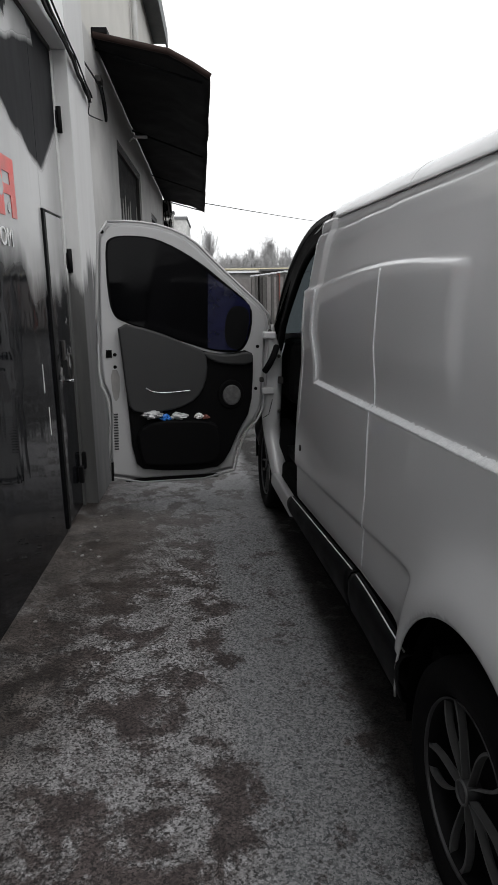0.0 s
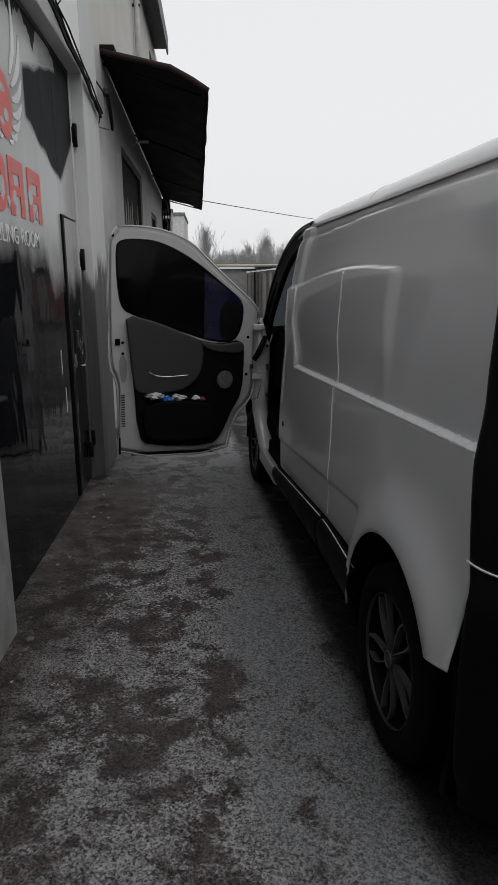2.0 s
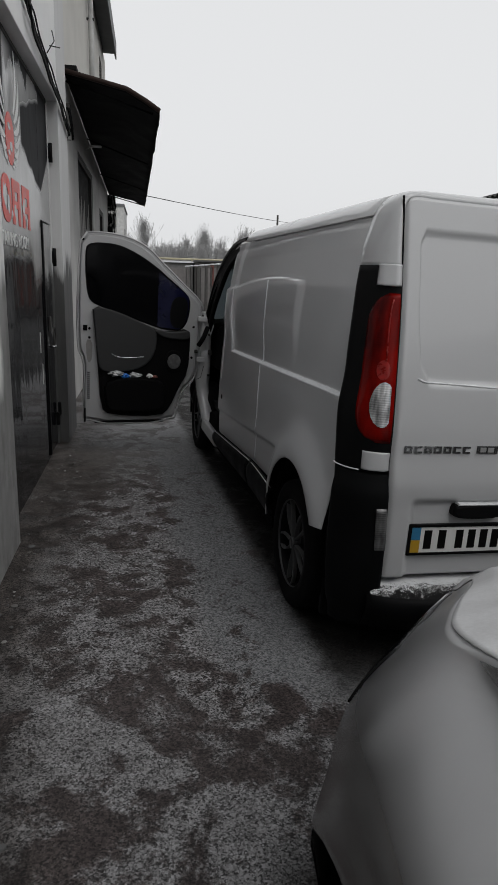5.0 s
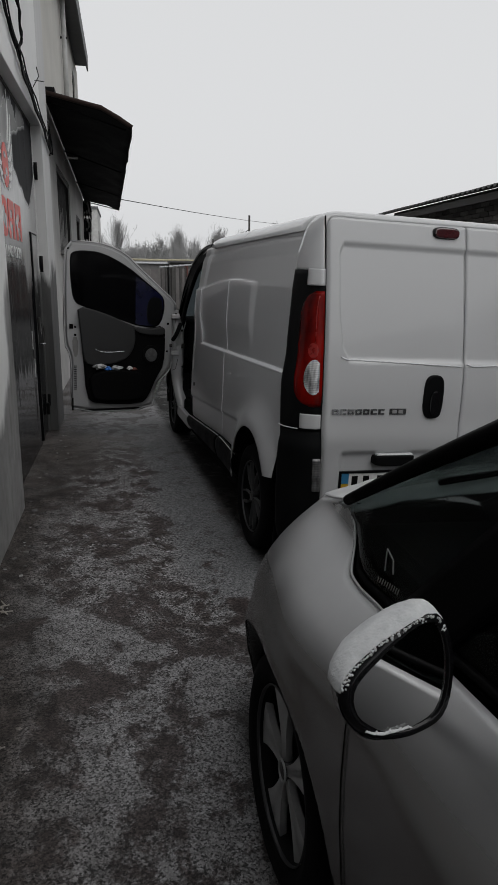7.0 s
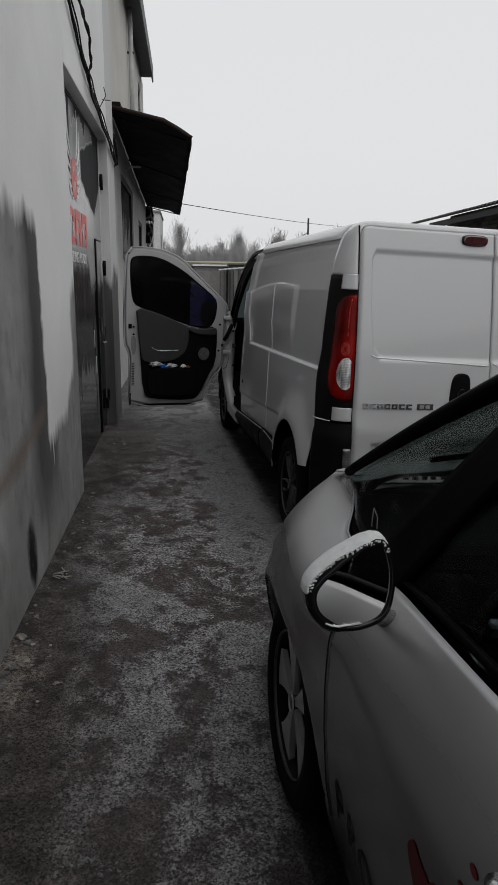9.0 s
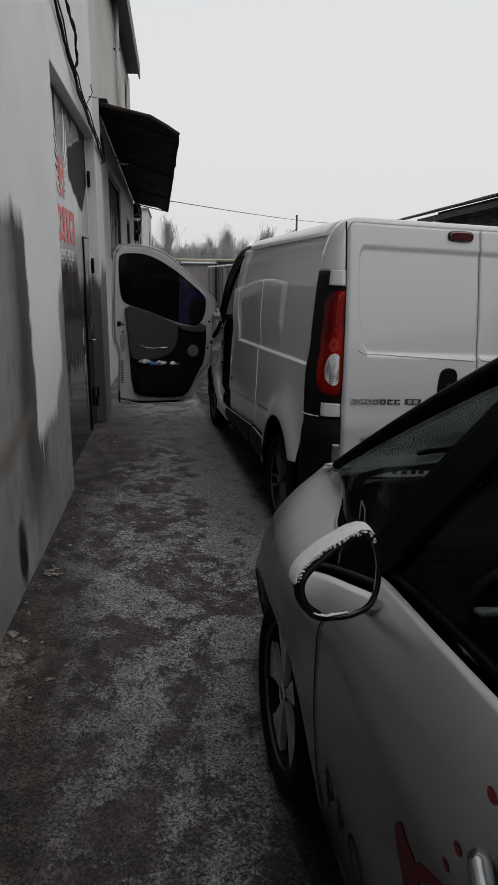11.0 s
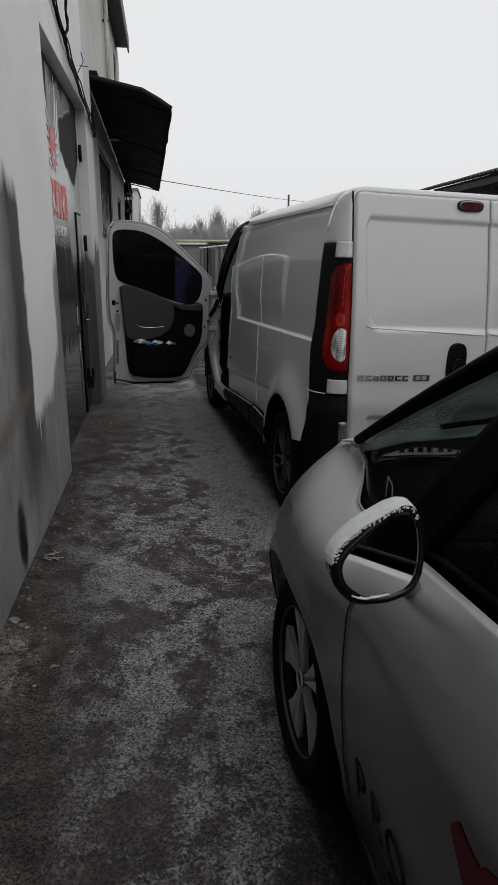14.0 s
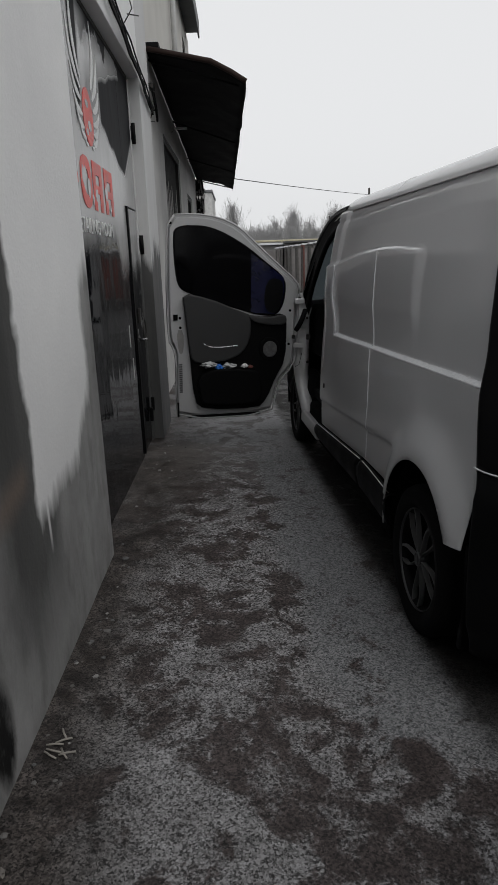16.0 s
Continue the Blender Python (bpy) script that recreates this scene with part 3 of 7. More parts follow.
def make_tail_red():
    """A red lens over bulb chambers: brighter where a reflector lies behind it."""
    k = Nodes("red_lamp_lens")
    p = k.xyz()
    cloud = k.noise(16.0, 3.0, 0.5, stretch=(1, 1, 0.35))
    rib = k.math("SINE", k.math("MULTIPLY", p[2], 700.0))
    mid = k.math("MULTIPLY", k.ramp(p[2], 1.02, 1.10), k.ramp(p[2], 1.24, 1.34, 1.0, 0.0))
    glow = k.math("ADD", k.math("MULTIPLY", mid, 0.35), k.ramp(cloud, 0.35, 0.7, 0.0, 0.75))
    glow = k.math("ADD", glow, k.math("MULTIPLY", rib, 0.03))
    col = k.mix(glow, rgb(0.045, 0.0007, 0.0007), rgb(0.25, 0.005, 0.0025))
    return k.done(col, 0.22, coat=0.05, coat_rough=0.03, spec=0.08)


LAMP_RED = make_tail_red()
LAMP_DARK_RED = plain("dark_red_lens", rgb(0.07, 0.012, 0.016), 0.15, coat=1.0, bump=0.0)
LAMP_HOT = plain("red_reflector", rgb(0.30, 0.007, 0.004), 0.3, bump=0.4, grain=120.0, vary=0.6, scale=60.0)


def make_ribbed(name, bright):
    k = Nodes(name)
    p = k.xyz()
    rib = k.math("SINE", k.math("MULTIPLY", p[2], 700.0))
    rib2 = k.math("SINE", k.math("MULTIPLY", k.math("SUBTRACT", p[0], p[1]), 260.0))
    both = k.math("ADD", k.math("MULTIPLY", rib, 0.5), k.math("MULTIPLY", rib2, 0.5))
    lit = k.ramp(k.noise(24.0, 3.0, 0.5, stretch=(1, 1, 0.4)), 0.36, 0.62, 0.12, 1.0)
    col = k.mix(k.math("MULTIPLY", k.ramp(both, -0.8, 0.8, 0.6, 1.0), lit), rgb(0.03, 0.03, 0.033), rgb(bright))
    k.bump(rib, 0.2, 0.002)
    return k.done(col, 0.2, 0.35, 0.2, 0.05)


LAMP_CLEAR = make_ribbed("clear_ribbed_lens", 0.74)
# same ribbed lens in a darker colour, for the bumper lamp
LAMP_DULL = make_ribbed("dim_ribbed_lens", 0.20)
SIGN_RED = plain("faded_red_paint", rgb(0.70, 0.10, 0.085), 0.45, vary=0.3, scale=9.0)
SIGN_WHITE = plain("white_sign_paint", rgb(0.72, 0.72, 0.72), 0.45, vary=0.15)
DECAL_RED = plain("dark_red_vinyl", rgb(0.12, 0.002, 0.007), 0.5, vary=0.15, bump=0.0)
DECAL_BLACK = plain("black_vinyl", rgb(0.003), 0.7, vary=0.1, bump=0.0, spec=0.08)
DECAL_GREY = plain("pale_grey_vinyl", rgb(0.30), 0.4, vary=0.2, bump=0.0)
PLATE_WHITE = plain("number_plate_white", rgb(0.66, 0.66, 0.65), 0.4, vary=0.1, bump=0.0)
PLATE_BLUE = plain("number_plate_blue", rgb(0.03, 0.17, 0.32), 0.4, vary=0.1, bump=0.0)
PLATE_YELLOW = plain("number_plate_yellow", rgb(0.45, 0.27, 0.02), 0.4, vary=0.1, bump=0.0)
SEAM_DARK = plain("panel_gap", rgb(0.004), 0.9, spec=0.05, vary=0.1, bump=0.0)
TINT_GLASS = make_glass("tinted_glass", rgb(0.035, 0.042, 0.045), ior=1.1)
FRONT_GLASS = make_glass("greenish_glass", rgb(0.40, 0.45, 0.44), ior=1.12)
SIDE_GLASS = make_glass("dark_side_glass", rgb(0.24, 0.27, 0.265), ior=1.12)
DOOR_GLASS = plain("black_tinted_window", rgb(0.0015, 0.0015, 0.002), 0.05, bump=0.0, vary=0.2, spec=0.12)
BLUE_FILM = plain("blue_tinted_window", rgb(0.008, 0.0092, 0.031), 0.06, bump=0.0, vary=0.55, scale=5.0)
INTERIOR = plain("dark_cabin_trim", rgb(0.007, 0.007, 0.0075), 0.75, vary=0.3, spec=0.2)
CONCRETE = plain("weathered_concrete", rgb(0.26, 0.255, 0.25), 0.85, bump=0.4)
CONCRETE_DARK = plain("dirty_concrete", rgb(0.13, 0.125, 0.12), 0.9, bump=0.4)
PLASTER_DIRTY = plain("muddy_plaster", rgb(0.20, 0.185, 0.17), 0.9, bump=0.5, vary=0.5, scale=40.0)
ROOF_SLATE = plain("grey_corrugated_sheet", rgb(0.10, 0.10, 0.10), 0.85, bump=0.3)
GARAGE_PAINT = plain("faded_garage_paint", rgb(0.22, 0.205, 0.20), 0.7, bump=0.3)
GARAGE_RED = plain("brown_red_garage_paint", rgb(0.20, 0.07, 0.055), 0.7, bump=0.3)
# distance haze put into the paler colours of bark and twigs
BARK = plain("haze_pale_bark", rgb(0.20, 0.195, 0.19), 0.95, bump=0.0)
TWIG = plain("haze_pale_twigs", rgb(0.34, 0.338, 0.338), 0.95, bump=0.0)
PIPE_YELLOW = plain("pale_yellow_gas_pipe", rgb(0.42, 0.38, 0.26), 0.6)
PAPER = plain("crumpled_plastic_bag", rgb(0.42, 0.43, 0.44), 0.35, bump=0.5, grain=60.0)
BLUE_PACK = plain("bright_blue_wrapper", rgb(0.02, 0.16, 0.55), 0.35, bump=0.2)
BUTT = plain("pale_litter_paper", rgb(0.30, 0.28, 0.25), 0.8)
EAVE_GREY = plain("grey_eave_boards", rgb(0.16, 0.165, 0.17), 0.7)
ROOF_SHEET = plain("white_fascia_paint", rgb(0.55, 0.55, 0.54), 0.7)

# ---- ground: one sheet to the horizon ----
def ground_height(x, y):
    z = -0.0375 * 4.0 * math.tanh(x / 4.0)
    z += 0.006 * noise.noise(Vector((x * 1.3, y * 1.3, 0.0))) + 0.003 * noise.noise(Vector((x * 6, y * 6, 3.0)))
    return z


def build_ground():
    xs = [-1500, -400, -100, -30, -10, -4, -2, -1.4] + span(-1.2, 3.4, 93) + [3.6, 4, 4.6, 6, 10, 20, 40, 100, 400, 1500]
    ys = [-1500, -300, -60, -20, -10, -6] + span(-4.5, 8.0, 251) + [8.2, 8.6, 9, 10, 11, 12, 14, 17, 20, 26, 34, 50, 80, 150, 400, 1500]
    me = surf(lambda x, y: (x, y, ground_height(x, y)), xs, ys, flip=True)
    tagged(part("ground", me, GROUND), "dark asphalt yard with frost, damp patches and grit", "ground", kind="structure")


build_ground()

# ---- building on the wall side ----
WX = -0.945     # face of the near wall
GX = -1.035     # face of the gate
FX = -1.12      # face of the wall further on
Y0, Y1, Y2, Y3 = 1.93, 4.33, 4.95, 14.0
LINTEL = 2.93
TOP = 6.0

tagged(part("wall_near", box(WX - 0.35, WX, -9.0, Y0, -0.3, TOP, 0.006), NEAR_WALL), "white-painted plaster wall with a grey unpainted patch and dirty foot", "wall", kind="structure")
tagged(part("wall_over_gate", box(WX - 0.35, WX, Y0, Y1, LINTEL, TOP, 0.006), NEAR_WALL), "white-painted plaster wall above the gate", "wall", kind="structure")
tagged(part("wall_pier", box(WX - 0.35, WX, Y1, Y2, -0.3, TOP, 0.006), PIER), "pale plaster pier beside the gate, dark at its foot", "wall", kind="structure")


def build_far_wall():
    # two openings under the canopy and a slot window above
    holes = [(7.65, 9.9, 1.95, 3.13), (11.35, 12.45, -0.3, 2.78), (12.2, 12.9, 4.7, 5.6)]
    ys = sorted({Y2, Y3} | {h[0] for h in holes} | {h[1] for h in holes})
    root = thing("wall_far", Matrix(), "plaster wall, cream above and greyed as shade below the canopy", "wall", kind="structure")
    for a, b in zip(ys, ys[1:]):
        cuts = [(h[2], h[3]) for h in holes if h[0] <= a and h[1] >= b]
        z = -0.3
        for lo, hi in cuts + [(TOP, TOP)]:
            if lo > z:
                part("wall_panel", box(FX - 0.3, FX, a, b, z, lo), FAR_WALL, root)
            z = max(z, hi)
    part("wall_end", box(FX - 6.0, FX - 0.3, Y3 - 0.3, Y3, -0.3, TOP), FAR_WALL, root)
    return root


build_far_wall()
tagged(part("wall_back", box(WX - 6.5, WX - 6.2, -9.0, Y3, -0.3, TOP), FAR_WALL), "plain rear wall of the building", "wall", kind="structure")
tagged(part("floor_inside", box(WX - 6.2, WX - 0.36, -9.0, Y3 - 0.3, -0.25, -0.05), CONCRETE_DARK), "dark concrete floor inside", "floor", kind="structure")

roof = thing("roof_eave", Matrix(), "grey boarded eave with a pale fascia", "roof", kind="structure")
part("soffit", box(FX - 6.0, FX + 0.24, Y2 - 14.0, Y3 - 0.55, TOP, TOP + 0.05), EAVE_GREY, roof)
part("fascia", box(FX + 0.24, FX + 0.27, Y2 - 14.0, Y3 - 0.55, TOP - 0.10, TOP + 0.2), EAVE_GREY, roof)

for i, (a, b, lo, hi) in enumerate([(7.65, 9.9, 1.95, 3.13), (11.35, 12.45, -0.2, 2.78), (12.2, 12.9, 4.7, 5.6)]):
    w = thing("door_2" if i == 1 else "window_%d" % (1 + i // 2), Matrix(), "dark opening with a black painted frame", "door" if i == 1 else "window", kind="structure")
    part("window_frame", ring_prism([(a, lo), (b, lo), (b, hi), (a, hi)], [(a + 0.07, lo + 0.07), (b - 0.07, lo + 0.07), (b - 0.07, hi - 0.07), (a + 0.07, hi - 0.07)], 0.06, pose(FX - 0.08, 0, 0, 90, 0, 90)), STEEL_DARK, w)
    part("pane", box(FX - 0.075, FX - 0.06, a + 0.06, b - 0.06, lo + 0.06, hi - 0.06), TRIM_BLACK, w)
    if i == 0:
        rnd = random.Random(5)
        for n in range(9):
            y, h = a + 0.20 + 0.23 * n, 0.22 + 0.50 * rnd.random()
            out = rounded([(y - 0.10, lo + 0.07), (y + 0.11, lo + 0.07), (y + 0.07, lo + 0.10 + h * 0.6), (y + 0.02, lo + 0.10 + h), (y - 0.06, lo + 0.08 + h * 0.5)], 1)
            part("paint_smear", prism(out, 0.003, pose(FX - 0.061 + 0.0002 * n, 0, 0, 90, 0, 90)), CONCRETE, w)
    if i != 1:
        part("window_sill", box(FX - 0.05, FX + 0.06, a - 0.04, b + 0.04, lo - 0.05, lo - 0.002), CONCRETE, w)

pipe = thing("downpipe", Matrix(), "grey rainwater pipe on the cream wall", "pipe")
part("pipe", tube([(FX + 0.06, 9.6, 3.75), (FX + 0.06, 9.6, 6.05)], 0.040, 10), ROOF_SHEET, pipe)
for z in (4.1, 5.3):
    part("bracket", box(FX - 0.01, FX + 0.11, 9.575, 9.625, z, z + 0.03, 0.004), STEEL_DARK, pipe)


# ---- gate ----
def build_gate():
    gate = thing("metal_gate", Matrix(), "gloss black metal garage gate with a worn painted sign", "gate")
    part("leaf", box(GX - 0.04, GX, Y0 + 0.012, 3.765, 0.03, LINTEL - 0.03, 0.004), GATE, gate)
    part("leaf", box(GX - 0.04, GX, 3.765, Y1 - 0.06, 1.955, LINTEL - 0.03, 0.004), GATE, gate)
    wicket = part("wicket_door", box(GX - 0.045, GX - 0.004, 3.80, Y1 - 0.07, 0.05, 1.945, 0.005), GATE, gate, "narrow wicket door with a dark gap")
    part("edge_strip", box(GX - 0.02, GX + 0.014, 3.75, 3.80, 0.06, 1.95, 0.005), BLACK_PLASTIC, wicket)
    ringpts = [(GX + 0.03, 4.05 + 0.062 * math.sin(w), 1.03 + 0.085 * math.cos(w)) for w in span(0, 2 * math.pi, 29)]
    part("ring_handle", tube(ringpts, 0.006, 8), STEEL_DARK, wicket, "iron ring pull")
    part("lock_plate", box(GX - 0.004, GX + 0.012, 3.99, 4.04, 1.08, 1.20, 0.004), STEEL_DARK, wicket)
    part("lock_pin", tube([(GX - 0.01, 4.02, 0.95), (GX + 0.05, 4.02, 0.95)], 0.01, 8), CHROME, wicket)
    part("gate_frame", box(GX - 0.06, GX + 0.006, Y1 - 0.06, Y1 - 0.002, 0.02, LINTEL - 0.01, 0.004), PIER, gate)
    part("gate_frame", box(GX - 0.06, GX + 0.006, Y0 + 0.01, Y1 - 0.06, LINTEL - 0.03, LINTEL - 0.002, 0.004), STEEL_DARK, gate)
    for z in (2.53, 1.69):
        h = part("hinge", tube([(GX + 0.022, Y1 - 0.028, z - 0.075), (GX + 0.022, Y1 - 0.028, z + 0.075)], 0.016, 12), HINGE_BLACK, gate)
        part("hinge_plate", box(GX, GX + 0.010, Y1 - 0.058, Y1 - 0.03, z - 0.05, z + 0.05, 0.003), HINGE_BLACK, h)
    for dy, z in ((-0.02, 0.36), (-0.13, 0.29)):
        part("hinge", box(GX + 0.0, GX + 0.032, Y1 + dy - 0.04, Y1 + dy, z - 0.06, z + 0.06, 0.010), HINGE_BLACK, gate)
    for y, z in ((3.50, 0.95), (3.56, 0.70)):
        part("scratch", box(GX - 0.001, GX + 0.0025, y, y + 0.008, z, z + 0.16), SIGN_WHITE, gate)
    # sign: two wings round an oval
    G = pose(GX + 0.001, 0, 0, 90, 0, 90)
    oc = (2.712, 2.334)
    oval = [(oc[0] + 0.125 * math.cos(w), oc[1] + 0.150 * math.sin(w)) for w in span(0, 2 * math.pi, 33)[:-1]]
    emblem = part("emblem", prism(oval, 0.003, G), SIGN_RED, gate, "faded red oval emblem")
    for cy, cz, a, b in ((2.69, 2.40, 0.045, 0.022), (2.73, 2.29, 0.040, 0.030), (2.66, 2.25, 0.030, 0.018)):
        part("emblem_mark", prism([(cy + a * math.cos(w), cz + b * math.sin(w)) for w in span(0, 2 * math.pi, 9)[:-1]], 0.0045, G), GATE, emblem)
    for side in (-1, 1):
        # leaf-shaped feathers round the oval, the last two long and upright
        for (a0, z0), (a1, z1), wid in (((0.05, 2.185), (0.12, 2.20), 0.011), ((0.09, 2.21), (0.21, 2.255), 0.017), ((0.12, 2.26), (0.27, 2.325), 0.019), ((0.138, 2.32), (0.32, 2.41), 0.020), ((0.145, 2.39), (0.345, 2.53), 0.022), ((0.150, 2.45), (0.352, 2.74), 0.024), ((0.135, 2.50), (0.235, 2.88), 0.026)):
            up_, down = [], []
            dx, dz = a1 - a0, z1 - z0
            n = math.hypot(dx, dz)
            for f in span(0, 1, 12):
                bow = 0.22 * n * math.sin(math.pi * f) * 0.6
                wd = wid * math.sin(math.pi * (0.08 + 0.90 * f)) ** 0.7
                a, z = a0 + dx * f + bow * dz / n, z0 + dz * f - bow * dx / n
                up_.append((oc[0] + side * (a - wd * dz / n), z + wd * dx / n))
                down.append((oc[0] + side * (a + wd * dz / n), z - wd * dx / n))
            part("feather", prism(up_ + down[::-1], 0.003, G), SIGN_WHITE, gate)
    # sign: a row of red blocks, plain shapes
    zb, zt = 1.84, 2.11
    for y0, y1, kind in ((2.13, 2.19, "I"), (2.27, 2.32, "-"), (2.387, 2.65, "O"), (2.69, 2.94, "A"), (3.02, 3.28, "R")):
        if kind == "I":
            part("sign_block", prism([(y0, zb), (y1, zb), (y1, zt), (y0, zt)], 0.003, G), SIGN_RED, gate)
        elif kind == "-":
            part("sign_block", prism([(y0, 1.95), (y1, 1.95), (y1, 2.0), (y0, 2.0)], 0.003, G), SIGN_RED, gate)
        else:
            o = [(y0, zb), (y1, zb), (y1, zt), (y0, zt)]
            if kind == "O":
                o = rounded(o, 2)
                c = ((y0 + y1) / 2, (zb + zt) / 2)
                part("sign_block", ring_prism(o, [(c[0] + (p[0] - c[0]) * 0.42, c[1] + (p[1] - c[1]) * 0.5) for p in o], 0.003, G), SIGN_RED, gate)
            else:
                t = 0.075
                part("sign_block", prism([(y0, zb), (y0 + t, zb), (y0 + t, zt - 0.07), (y1 - t, zt - 0.07), (y1 - t, zb), (y1, zb), (y1, zt), (y0, zt)], 0.003, G), SIGN_RED, gate)
                part("sign_block", prism([(y0 + t, 1.94), (y1 - t, 1.94), (y1 - t, 1.985), (y0 + t, 1.985)], 0.003, G), SIGN_RED, gate)
    for y0, z0, s in ((2.47, 2.00, 0.10), (2.57, 1.95, 0.08), (2.76, 1.93, 0.07), (2.66, 1.90, 0.05), (3.06, 1.97, 0.08), (3.17, 1.88, 0.05)):
        rnd = random.Random(int(y0 * 100))
        blot = [(y0 + s * rnd.uniform(0.3, 0.6) * math.cos(q), z0 + s * rnd.uniform(0.35, 0.8) * math.sin(q)) for q in span(0, 2 * math.pi, 12)[:-1]]
        part("worn_patch", prism(blot, 0.0034, G), GATE, gate)
    y = 2.17
    for word in ("DETAILING", "ROOM"):
        me = lettering(word, 0.118, 0.002, 1.02)
        part("lettering", me, SIGN_WHITE, gate, "white capitals on black", m=pose(GX + 0.003, y, 1.705, 90, 0, 90))
        y += max(v.co.x for v in me.vertices) + 0.052
    return gate


build_gate()


# ---- cables on the wall ----
def build_cables():
    cab = thing("wall_cables", Matrix(), "two slack black cables clipped along the wall", "cable")
    a = [(WX + 0.02, 0.4, 4.3), (WX + 0.02, 1.5, 3.62), (WX + 0.02, 2.15, 3.35), (WX + 0.02, 2.68, 3.17), (WX + 0.02, 3.19, 3.07), (WX + 0.02, 3.8, 2.99), (WX + 0.02, 4.46, 2.90), (WX + 0.02, 4.93, 2.80)]
    b = [(WX + 0.03, 1.2, 4.1), (WX + 0.04, 1.9, 3.66), (WX + 0.05, 2.38, 3.44), (WX + 0.06, 2.69, 3.42), (WX + 0.06, 2.89, 3.31), (WX + 0.05, 2.91, 3.18), (WX + 0.04, 2.80, 3.07), (WX + 0.03, 3.25, 2.99), (WX + 0.03, 3.9, 2.93), (WX + 0.03, 4.5, 2.86), (WX + 0.03, 4.9, 2.80)]
    c = [(p[0] + 0.012, p[1], p[2] + 0.03) for p in a[:8]]
    for pts, r, n in ((a, 0.0075, 4), (b, 0.0085, 2), (c, 0.006, 1)):
        line = rounded([Vector(p) for p in pts], 3, False)
        for s in range(n):
            strand = []
            for i, p in enumerate(line):
                w = 0.9 * i + 1.7 * s
                strand.append((p[0] + 0.006 * math.sin(w * 0.7), p[1] + 0.010 * math.sin(w * 0.5 + s), p[2] + 0.013 * math.cos(w * 0.6 + 2.1 * s) + 0.012 * noise.noise(Vector((i * 0.3, s * 5.0, 1.0)))))
            part("cable", tube(strand, r * (1.0 - 0.12 * s), 7), BLACK_PLASTIC, cab)
    slack = rounded([Vector(p) for p in ((WX + 0.02, 4.70, 2.86), (WX + 0.02, 4.94, 2.79), (FX + 0.12, 5.25, 2.80), (FX + 0.06, 5.75, 2.90), (FX + 0.05, 6.4, 3.02))], 3, False)
    part("cable", tube(slack, 0.005, 6), BLACK_PLASTIC, cab)
    wire = [(WX + 0.05, 3.45, 3.03), (WX + 0.09, 3.55, 3.14), (WX + 0.07, 3.6, 3.22)]
    part("wire_end", tube(wire, 0.004, 6), STEEL_DARK, cab)
    part("wire_end", tube([(WX + 0.06, 3.52, 3.10), (WX + 0.12, 3.62, 3.12)], 0.004, 6), STEEL_DARK, cab)


build_cables()


